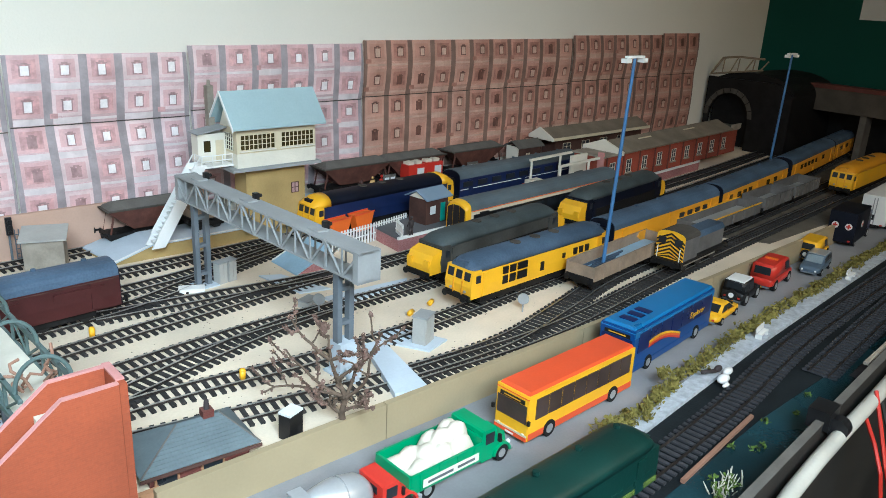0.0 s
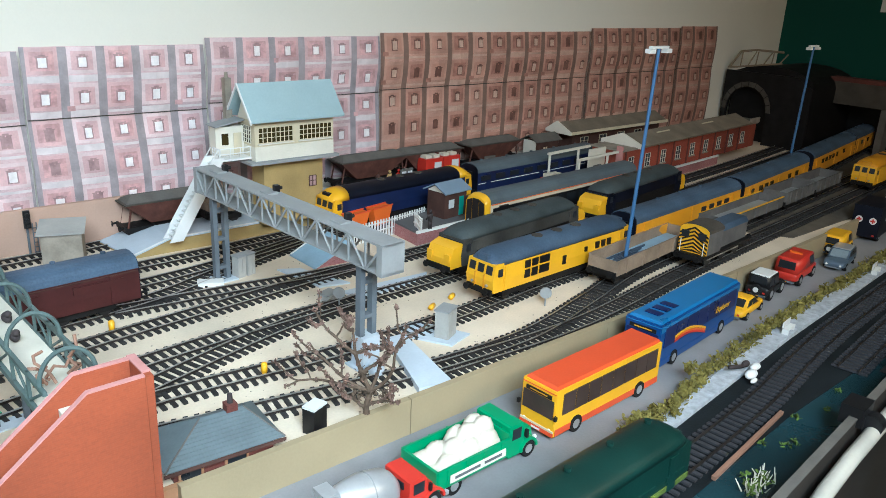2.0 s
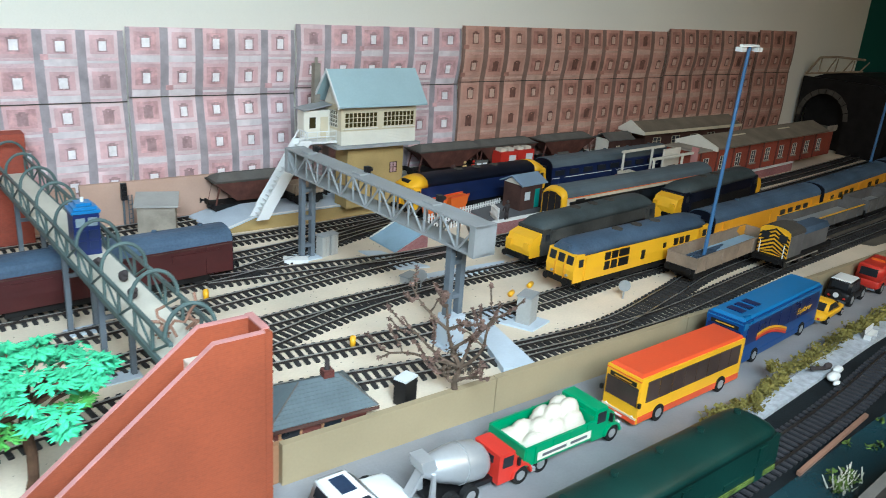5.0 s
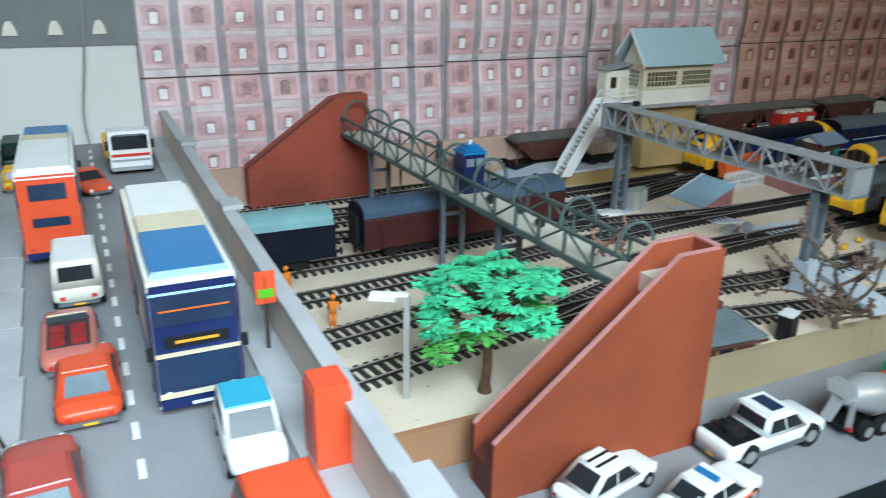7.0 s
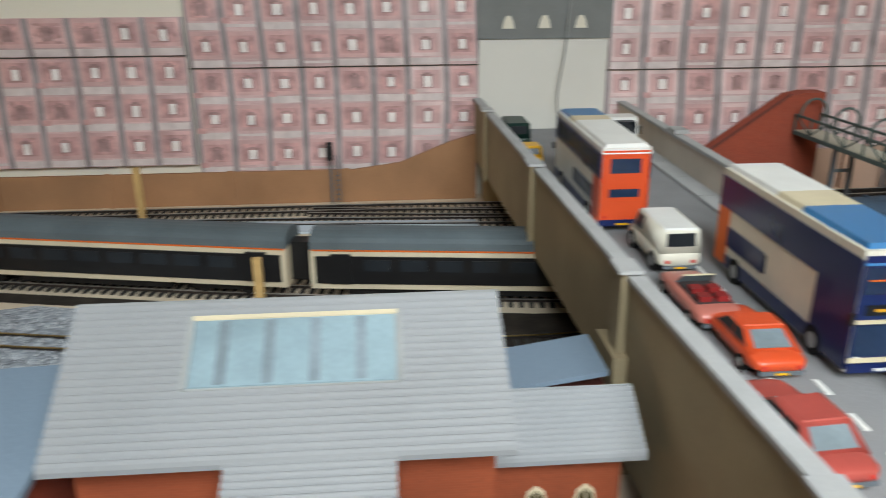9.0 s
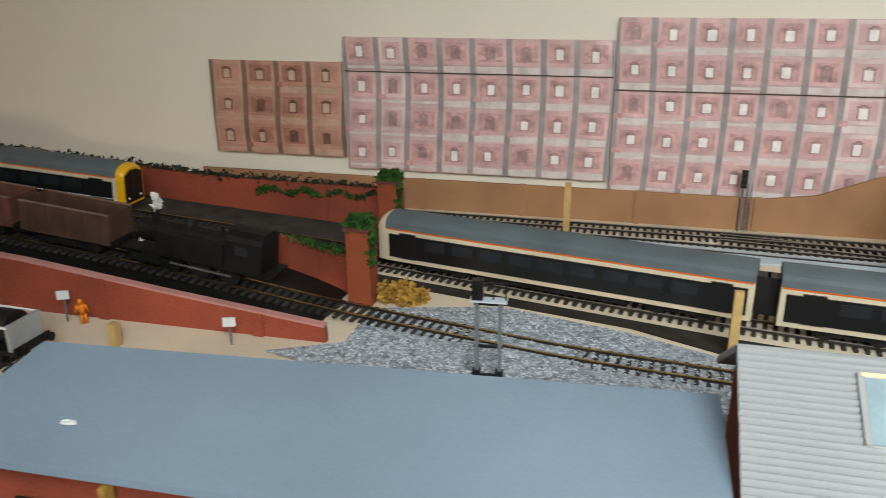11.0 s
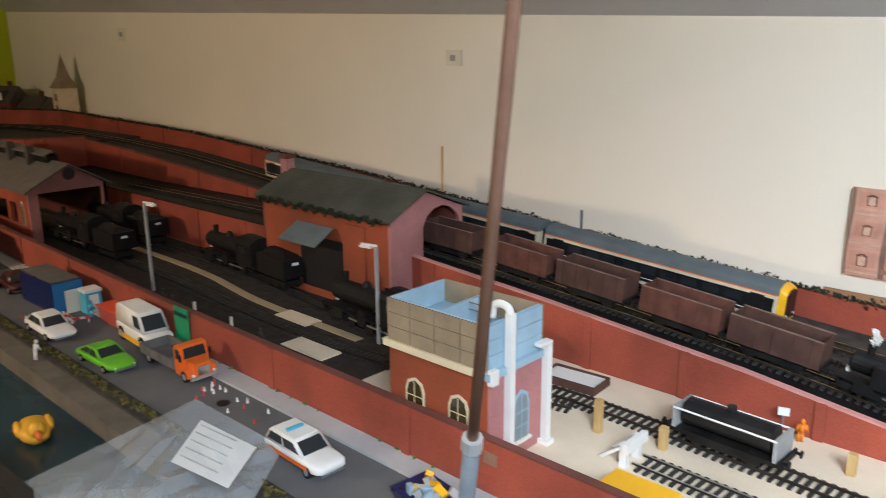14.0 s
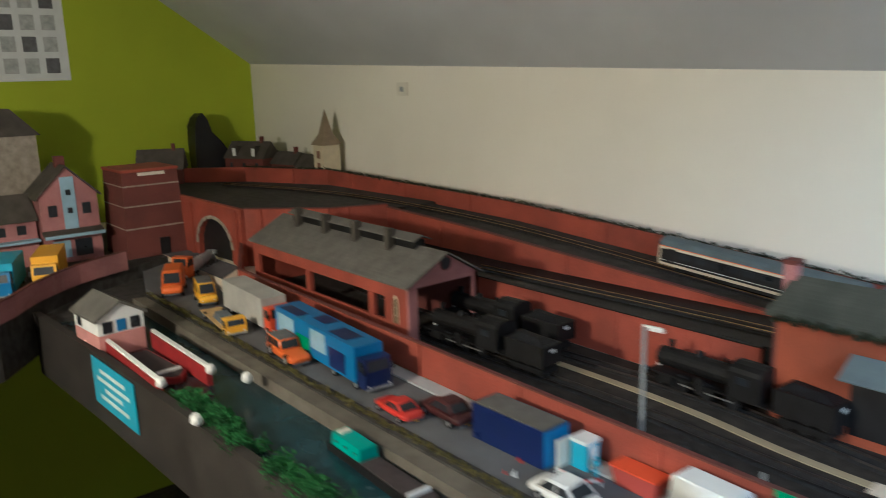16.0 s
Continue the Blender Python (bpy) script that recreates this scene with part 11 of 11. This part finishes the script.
part("scrap_load", hexa(B(), [(-0.02, -0.011, 0.0102), (0.03, -0.011, 0.0102), (0.03, 0.011, 0.0102), (-0.02, 0.011, 0.0102)], [(-0.01, -0.009, 0.022), (0.02, -0.009, 0.022), (0.02, 0.009, 0.022), (-0.01, 0.009, 0.022)]), "leg_grey", fl, "grey car body load", bev=0.001)
lorry("box_lorry", "red-orange lorry with a pale canvas roof", -2.60, 0.470, R, -3, 0.19, 0.042, "bus_red", "box", "concrete", H=0.056)
car("van", "orange lorry cab near the tunnel", "lorry", -2.88, 0.435, R, -25, "orange", "van", 0.10, 0.04, 0.048, stripe=((0.4, 0.5, "black"),))
car("van", "yellow van near the tunnel", "van", -2.77, 0.452, R, -15, "yellow", "van", 0.08, 0.034, 0.042, roof="wagon_grey")
lorry("cement_mixer", "orange lorry with a silver drum leaving the tunnel", -3.0, 0.53, R, -55, 0.12, 0.04, "orange", "mixer", "silver", H=0.058, axles=(-0.028, -0.014, 0.034))
lorry("box_lorry", "blue box lorry by the curved wall", -3.10, 0.19, 0.0, -20, 0.15, 0.048, "bus_blue", "box", "sky_blue", H=0.062)
lorry("box_lorry", "yellow box lorry by the curved wall", -3.11, 0.272, 0.0, -20, 0.15, 0.048, "yellow", "box", "yellow", H=0.062)

# ---- boats and lock ----


def narrowboat(name, label, x, y, z, rz, L, W, hull, cabin, c0, c1, ch=0.016):
    t = thing(name, label, "boat", x, y, z, rz)
    out = [(-L / 2, -W * 0.4), (L * 0.38, -W / 2), (L / 2, -W * 0.12), (L / 2, W * 0.12), (L * 0.38, W / 2), (-L / 2, W * 0.4)]
    part("hull", extr(B(), out, "z", 0, 0.009), hull, t, bev=0.0008)
    part("deck", extr(B(), [(p[0] * 0.95, p[1] * 0.85) for p in out], "z", 0.0091, 0.010), "fig_dark", t)
    if cabin:
        cb_ = part("cabin", extr(B(), [(-W * 0.38, 0.010), (-W * 0.32, ch + 0.008), (W * 0.32, ch + 0.008), (W * 0.38, 0.010)], "x", c0, c1), cabin, t, bev=0.0008)
        for k in range(3):
            xx = c0 + (c1 - c0) * (k + 0.5) / 3
            for s in (-1, 1):
                part("porthole", cyl(B(), (xx, s * W * 0.38, 0.016), (xx, s * W * 0.33, 0.0165), 0.002, n=10), "pane", cb_)
        part("hatch", box(B(), c0 + 0.006, c0 + 0.014, -W * 0.2, W * 0.2, ch + 0.008, ch + 0.0105), "cream_light", cb_)
    part("rail", box(B(), L * 0.3, L * 0.32, -W * 0.42, W * 0.42, 0.01, 0.014), "white", t, "white cross rail")
    return t


narrowboat("narrowboat", "teal-green narrowboat with a dark open hold", -2.055, 0.342, -0.0298, -2, 0.20, 0.032, "soot_shade", "teal", -0.09, -0.03)
narrowboat("rowing_boat", "red boat moored in the white lock", -2.545, 0.278, -0.0298, 3, 0.15, 0.042, "boat_red", None, 0, 0)
lk = thing("lock_house", "white lock hut with a grey roof, blue door and pink base", "hut", -2.70, 0.262, -0.03, 5)
lk.scale = (1.15, 1.2, 1.4)
part("base", box(B(), -0.042, 0.042, -0.03, 0.03, 0.0, 0.026), "pinkish", lk, "pink lower wall")
part("wall", box(B(), -0.042, 0.042, -0.03, 0.03, 0.0262, 0.044), "white", lk, "white upper walls", bev=0.0005)
part("roof", extr(B(), [(-0.034, 0.042), (0.0, 0.06), (0.034, 0.042), (0.034, 0.045), (0.0, 0.063), (-0.034, 0.045)], "x", -0.046, 0.046), "slate", lk, "grey pitched roof")
for s in (-1, 1):
    part("gable", extr(B(), [(-0.03, 0.044), (0.03, 0.044), (0.0, 0.0595)], "x", s * 0.041 - 0.001, s * 0.041 + 0.001), "white", lk)
for yy, mt in ((-0.018, "pane"), (0.0, "bus_blue"), (0.018, "pane")):
    part("door" if mt == "bus_blue" else "window", box(B(), 0.042, 0.0432, yy - 0.006, yy + 0.006, 0.028, 0.041), mt, lk)
for s in (-1, 1):
    part("side_window", box(B(), -0.03, -0.016, s * 0.0302 - 0.0006, s * 0.0302 + 0.0006, 0.029, 0.040), "pane", lk)
wl = thing("lock_walls", "white-capped lock chamber walls beside the boat", "lock", kind="structure")
for y, x0_, x1_ in ((0.243, -2.65, -2.43), (0.312, -2.65, -2.43)):
    part("chamber_wall", box(B(), x0_, x1_, y - 0.004, y + 0.004, -0.0298, -0.004), "boat_red", wl)
    part("rail", box(B(), x0_, x1_, y - 0.003, y + 0.003, -0.0038, 0.0), "white", wl, "white capping", bev=0.0005)
for x, y in ((-2.425, 0.243), (-2.425, 0.312), (-2.36, 0.335), (-2.28, 0.232)):
    solid("bollard", jitter(ball(B(), (x, y, -0.004), 0.009, 0.007, 0.008), 0.001, 3), "white", "lumpy white block on the lock edge", "block", group="white blocks")
rnd = random.Random(9)
for x0_, x1_ in ((-2.40, -2.20), (-2.15, -1.98)):
    spots = [(rnd.uniform(x0_, x1_), 0.262 + rnd.uniform(-0.014, 0.014), -0.024 + rnd.uniform(0, 0.010), 0.013) for _ in range(60)]
    solid("water_weed", clumps(B(), spots, 0.0028, 60, 2), "lock_green", "long clump of green weed floating on the canal", "weed", "stuff")
dk = thing("toy_duck", "yellow plastic toy duck floating on the canal", "toy", -1.652, 0.321, -0.0299, -12)
part("body", jitter(ball(B(), (0, 0, 0.008), 0.024, 0.015, 0.010, 14, 9), 0.0008, 4), "duck_yellow", dk, smooth=True)
part("head", ball(B(), (0.019, 0, 0.016), 0.009, 0.008, 0.008), "duck_yellow", dk, smooth=True)
part("beak", cyl(B(), (0.026, 0, 0.015), (0.034, 0, 0.013), 0.004, 0.002, n=8), "orange", dk, smooth=True)
for s in (-1, 1):
    part("wing", ball(B(), (-0.004, s * 0.013, 0.010), 0.013, 0.004, 0.007), "duck_yellow", dk, smooth=True)
# clear bag with a label
bg = thing("plastic_bag", "folded clear plastic bag with a white label", "bag", -1.45, 0.34, -0.0299)
rnd = random.Random(3)


def fold(bm, a, b, c, d, n, crumple):
    """A four-cornered panel of stiff film, its surface broken into small dents."""
    a, b, c, d = Vector(a), Vector(b), Vector(c), Vector(d)
    g = []
    for i in range(n + 1):
        for k in range(n + 1):
            u, v = i / n, k / n
            p = a.lerp(b, u).lerp(d.lerp(c, u), v)
            e = crumple if 0 < i < n and 0 < k < n else 0.0
            g.append(bm.verts.new(p + Vector((rnd.uniform(-e, e), rnd.uniform(-e, e), rnd.uniform(-e, e) * 1.6))))
    for i in range(n):
        for k in range(n):
            q = [g[i * (n + 1) + k], g[(i + 1) * (n + 1) + k], g[(i + 1) * (n + 1) + k + 1], g[i * (n + 1) + k + 1]]
            bm.faces.new(q[:3])
            bm.faces.new((q[0], q[2], q[3]))


APEX, MID = (-0.058, 0.068, 0.054), (0.03, -0.02, 0.042)
LEFT, RIGHT, NEAR, LOW = (-0.105, -0.066, 0.012), (0.026, 0.098, 0.026), (0.10, 0.0, 0.024), (0.03, -0.10, 0.016)
part("film", (lambda bm: (fold(bm, APEX, LEFT, LOW, MID, 7, 0.0022), bm)[1])(B()), "clear_bag", bg, "clear folded film")
part("film", (lambda bm: (fold(bm, RIGHT, APEX, MID, NEAR, 7, 0.0018), bm)[1])(B()), "clear_bag", bg, "clear folded film")
part("film", (lambda bm: (fold(bm, MID, LOW, (0.09, -0.08, 0.012), NEAR, 5, 0.0016), bm)[1])(B()), "clear_bag", bg, "clear folded film")
part("base_film", (lambda bm: (fold(bm, (-0.105, -0.066, 0.0012), (0.03, -0.10, 0.0012), (0.10, 0.0, 0.0016), (0.026, 0.09, 0.0022), 5, 0.0), bm)[1])(B()), "clear_bag", bg)
label_bm = B()
fold(label_bm, (-0.022, 0.052, 0.0525), (0.012, 0.006, 0.0470), (0.064, 0.022, 0.0385), (0.036, 0.066, 0.0430), 4, 0.0004)
part("label", label_bm, "paper", bg, "white printed label")
for k in range(5):
    p = Vector((-0.012, 0.046, 0.0537)).lerp(Vector((0.012, 0.014, 0.0492)), k / 4)
    part("print_bar", tube(B(), [p, p + Vector((0.034, 0.011, -0.0066))], 0.0006, 4), "print_pale", bg)

solid("tunnel_road", extr(B(), [(-3.2, 0.5285), (-2.87, 0.5285), (-2.94, 0.598), (-3.19, 0.59)], "z", 0.0004, 0.0012), "tarmac_dark", "dark road surface at the tunnel mouth", "road", "structure")
# ---- village at the far end ----
solid("village_board", extr(B(), [(-3.75, -0.6), (-2.75, -0.6), (-2.80, 0.0), (-2.86, 0.128), (-2.96, 0.2), (-3.05, 0.30), (-3.11, 0.41), (-3.16, 0.5277), (-3.75, 0.5277)], "z", -0.1, -0.0006), "bank", "dark board carrying the model village", "baseboard", "structure")
cw_pts = spline([(-2.76, -0.5), (-2.80, 0.0), (-2.86, 0.131), (-2.96, 0.21), (-3.05, 0.31), (-3.105, 0.42)], 0.04)
brick_wall("low curved pinkish brick wall round the village street", [(p.x, p.y, -0.0004, 0.034 + 0.012 * max(0.0, p.y)) for p in cw_pts], 0.006, m="brick_rose", coping="brick_dark", cw=0.0005)
pw = thing("tunnel_portal", "red brick tunnel portal with a pale arch ring", "tunnel", -3.055, 0.603, 0, 5, kind="structure")
R0 = 0.074
arch = [(-0.14, -0.0095), (-R0, -0.0095), (-R0, 0.028)] + [(R0 * math.cos(math.pi - a * math.pi / 10), 0.028 + 0.064 * math.sin(a * math.pi / 10)) for a in range(1, 10)] + [(R0, 0.028), (R0, -0.0095), (0.12, -0.0095), (0.12, 0.122), (-0.24, 0.132), (-0.24, -0.0095)]
part("front_wall", extr(B(), arch, "y", -0.006, 0.006), "brick", pw, "red brick front wall")
bm = B()
for a in range(10):
    p, q = math.pi - a * math.pi / 10, math.pi - (a + 0.88) * math.pi / 10
    pts = [(r * math.cos(g_), 0.028 + 0.84 * r * math.sin(g_)) for r, g_ in ((R0, p), (R0, q), (R0 + 0.009, q), (R0 + 0.009, p))]
    part("arch_stone", extr(B(), pts, "y", -0.008, -0.0061), "stone", pw)
# shallow black panel behind the arch gives the darkness of the bore
part("tunnel_bore", box(B(), -R0, R0, 0.0062, 0.014, -0.0095, 0.097), "black", pw, "black panel painted in for the unlit tunnel mouth")
for s in (-1, 1):
    part("pilaster", box(B(), s * 0.098 - 0.007, s * 0.098 + 0.007, -0.0105, -0.0061, -0.0095, 0.118), "brick", pw)
bt = thing("brick_tower_house", "tall brick warehouse tower with pale stone bands", "building", -3.25, 0.525, 0)
part("wall", hexa(B(), [(-0.09, -0.075, 0), (0.06, -0.075, 0), (0.06, 0.065, 0), (-0.09, 0.065, 0)], [(-0.09, -0.065, 0.192), (0.045, -0.065, 0.192), (0.045, 0.06, 0.192), (-0.09, 0.06, 0.192)]), "brick_dark", bt, "dark red brick walls")
part("parapet", box(B(), -0.092, 0.048, -0.067, 0.062, 0.192, 0.198), "brick", bt)
for z in (0.065, 0.115, 0.16):
    part("stone_band", box(B(), -0.09, 0.060 - 0.078 * z + 0.001, -0.0752 + 0.052 * z, 0.0652 - 0.026 * z, z, z + 0.003), "stone", bt, "pale stone band")
part("name_panel", box(B(), 0.046, 0.0478, -0.03, 0.03, 0.183, 0.190), "cream_light", bt, "pale name panel")
part("doorway", box(B(), 0.058, 0.0612, 0.0, 0.022, 0, 0.04), "black", bt)
vh = thing("village_shop", "pink house with a light blue gable strip and shop front", "house", -3.30, 0.362, 0)
part("wall", extr(B(), [(-0.06, 0), (-0.06, 0.15), (0.0, 0.21), (0.06, 0.15), (0.06, 0)], "x", -0.08, 0.03), "brick_rose", vh, "pink walls")
for s in (-1, 1):
    part("roof", hexa(B(), sorted([(-0.085, s * 0.068, 0.1435), (0.036, s * 0.068, 0.1435)]) + [(0.036, 0.0, 0.2115), (-0.085, 0.0, 0.2115)], [(-0.085, s * 0.068, 0.1475), (0.036, s * 0.068, 0.1475), (0.036, 0.0, 0.2155), (-0.085, 0.0, 0.2155)]), "roof_dark", vh, "dark roof")
part("gable_strip", box(B(), 0.03, 0.033, -0.014, 0.014, 0.075, 0.19), "pale_blue", vh, "light blue gable strip")
for z in (0.11, 0.15):
    part("window", box(B(), 0.033, 0.034, -0.005, 0.005, z, z + 0.012), "pane", vh)
for s in (-1, 1):
    part("window", box(B(), 0.03, 0.0312, s * 0.035 - 0.009, s * 0.035 + 0.009, 0.105, 0.13), "pane", vh)
part("shop_canopy", extr(B(), [(0.03, 0.075), (0.055, 0.066), (0.055, 0.062), (0.03, 0.070)], "y", -0.062, 0.062), "roof_dark", vh)
part("canopy_edge", box(B(), 0.0552, 0.0565, -0.062, 0.062, 0.060, 0.067), "pale_blue", vh, "light blue canopy edge")
for yy in (-0.025, 0.02):
    part("shop_window", box(B(), 0.03, 0.0314, yy - 0.018, yy + 0.018, 0.012, 0.05), "pale_blue" if yy < 0 else "pane", vh)
part("chimney", box(B(), -0.03, -0.01, -0.008, 0.012, 0.2, 0.232), "brick_dark", vh)
vh2 = thing("village_house", "low pink house with a brown roof beside the shop", "house", -3.32, 0.225, 0)
part("wall", box(B(), -0.07, 0.03, -0.07, 0.07, 0, 0.10), "brick_rose", vh2)
part("roof", extr(B(), [(-0.08, 0.10), (-0.02, 0.155), (0.04, 0.10)], "y", -0.074, 0.074), "roof_dark", vh2)
part("canopy", box(B(), 0.03, 0.056, -0.07, 0.07, 0.056, 0.061), "pale_blue", vh2, "light blue canopy")
for yy in (-0.04, 0.0, 0.04):
    part("window", box(B(), 0.03, 0.0312, yy - 0.009, yy + 0.009, 0.072, 0.092), "pane", vh2)
old = thing("stone_mill", "tall brown stone building behind the pink houses", "building", -3.58, 0.28, 0)
part("wall", box(B(), -0.08, 0.05, -0.12, 0.09, 0, 0.27), "stone", old)
part("roof", extr(B(), [(-0.13, 0.27), (-0.02, 0.335), (0.04, 0.335), (0.1, 0.27)], "x", -0.085, 0.055), "roof_dark", old)
# houses, church and ornament on the upper ground
UZ = 0.1105


def cottage(x, y, w, d, h, ridge, wall, roof, rz=0, dormers=0):
    t = thing("village_house", "small brown village house on the upper ground", "house", x, y, UZ, rz, group="village houses")
    part("wall", box(B(), -w / 2, w / 2, -d / 2, d / 2, 0, h), wall, t, bev=0.0005)
    part("roof", extr(B(), [(-d / 2 - 0.004, h), (0, ridge), (d / 2 + 0.004, h)], "x", -w / 2 - 0.004, w / 2 + 0.004), roof, t)
    for k in range(dormers):
        xx = -w / 2 + w * (k + 0.5) / dormers
        dm = part("dormer", box(B(), xx - 0.009, xx + 0.009, -d / 2 + 0.002, -d * 0.1, h + 0.004, h + (ridge - h) * 0.75), "roof_dark", t)
        part("window", box(B(), xx - 0.006, xx + 0.006, -d / 2 + 0.0008, -d / 2 + 0.002, h + 0.007, h + (ridge - h) * 0.62), "white", dm)
    part("chimney", box(B(), w * 0.25, w * 0.25 + 0.009, -0.005, 0.006, h, ridge + 0.014), "brick_dark", t)
    for k in range(3):
        xx = -w / 2 + w * (k + 0.5) / 3
        part("window", box(B(), xx - 0.005, xx + 0.005, -d / 2 - 0.0008, -d / 2, h * 0.35, h * 0.75), "pane", t)
    return t


cottage(-3.60, 0.965, 0.14, 0.08, 0.05, 0.098, "brick_dark", "roof_dark", 25, 2)
cottage(-3.47, 1.02, 0.10, 0.06, 0.035, 0.07, "brick_dark", "roof_dark", 10)
cottage(-3.37, 1.035, 0.09, 0.06, 0.03, 0.066, "stone", "roof_dark", 0)
cottage(-3.62, 0.70, 0.12, 0.09, 0.04, 0.095, "brick_dark", "roof_dark", 60)
ch = thing("church", "cream stone church tower with a brown spire", "church", -3.278, 1.03, UZ)
part("tower", box(B(), -0.026, 0.026, -0.026, 0.026, 0, 0.098), "cream", ch, "cream stone tower", bev=0.0006)
bm = B()
base4 = [bm.verts.new(p) for p in ((-0.031, -0.031, 0.098), (0.031, -0.031, 0.098), (0.031, 0.031, 0.098), (-0.031, 0.031, 0.098))]
mid4 = [bm.verts.new(p) for p in ((-0.014, -0.014, 0.128), (0.014, -0.014, 0.128), (0.014, 0.014, 0.128), (-0.014, 0.014, 0.128))]
tip = bm.verts.new((0, 0, 0.195))
bm.faces.new(base4[::-1])
for i in range(4):
    bm.faces.new((base4[i], base4[(i + 1) % 4], mid4[(i + 1) % 4], mid4[i]))
    bm.faces.new((mid4[i], mid4[(i + 1) % 4], tip))
part("spire", bm, "tank_tan", ch, "brown tiled spire")
for z in (0.03, 0.062):
    part("belfry_window", box(B(), -0.008, 0.008, -0.0272, -0.026, z, z + 0.02), "wood_stick", ch)
bm = extr(B(), [(-0.052, 0), (-0.054, 0.10), (-0.05, 0.155), (-0.04, 0.182), (-0.024, 0.19), (-0.008, 0.172), (0.004, 0.135), (0.03, 0.105), (0.052, 0.07), (0.06, 0)], "x", -0.026, 0.026)
orn = solid("ornament", jitter(bm, 0.003, 2), "black", "black seated ornament standing by the lime wall", "ornament", bev=0.012)
orn.matrix_basis = pose(-3.70, 0.875, UZ - 0.008, 0, 0, 0)

# ---- rods standing at the canal edge ----
for bx, by, bz, tx, ty, tz, hold in ((-1.172, 0.369, -0.012, -1.014, 0.245, 0.55, 0.155), (-1.009, 0.3247, -0.0298, -0.9345, 0.261, 0.285, 0.2)):
    b0, t0 = Vector((bx, by, bz)), Vector((tx, ty, tz))
    f = (hold - bz) / (tz - bz)
    rod = thing("upright_rod", "thin brown rod in a grey clip holder at the canal side", "rod", group="upright rods")
    part("rod", cyl(B(), b0.lerp(t0, f * 0.9), t0, 0.0026, 0.0021, n=10), "wood_stick", rod, "thin brown wooden rod", smooth=True)
    part("holder", cyl(B(), b0, b0.lerp(t0, f), 0.0034, 0.004, n=10), "leg_grey", rod, "blue-grey metal holder", smooth=True)
    part("collar", cyl(B(), b0.lerp(t0, f * 0.97), b0.lerp(t0, f * 1.01), 0.0048, n=10), "silver", rod)
# odds and ends on the road near the depot
tr = thing("parts_tray", "navy tray heaped with silver and blue scrap parts", "tray", -1.262, 0.462, R, -8)
part("tray", hexa(B(), [(-0.04, -0.014, 0), (0.04, -0.014, 0), (0.04, 0.014, 0), (-0.04, 0.014, 0)], [(-0.045, -0.018, 0.011), (0.045, -0.018, 0.011), (0.045, 0.018, 0.011), (-0.045, 0.018, 0.011)]), "bus_navy", tr, "navy plastic tray", bev=0.0008)
rnd = random.Random(44)
for k in range(22):
    bm = box(B(), -0.005, 0.005, -0.003, 0.003, -0.002, 0.002)
    bmesh.ops.transform(bm, matrix=pose(rnd.uniform(-0.036, 0.036), rnd.uniform(-0.011, 0.011), 0.0125 + rnd.uniform(0, 0.006), rnd.uniform(0, 90), rnd.uniform(0, 90), rnd.uniform(0, 180)), verts=bm.verts)
    part("scrap", bm, ("silver", "pale_blue", "silver", "steel_grey", "yellow")[k % 5 if k % 9 else 4], tr)
solid("bollard", cyl(B(), (-1.207, 0.512, -0.0076), (-1.207, 0.512, 0.016), 0.0045, 0.0035, n=12), "bus_red", "short red bollard on the pavement", "bollard", bev=0.0006)
car("beetle_car", "rounded white car by the depot wall", "car", -1.155, 0.477, R, -10, "white", "beetle", 0.06, 0.027, 0.021, roof="paper")
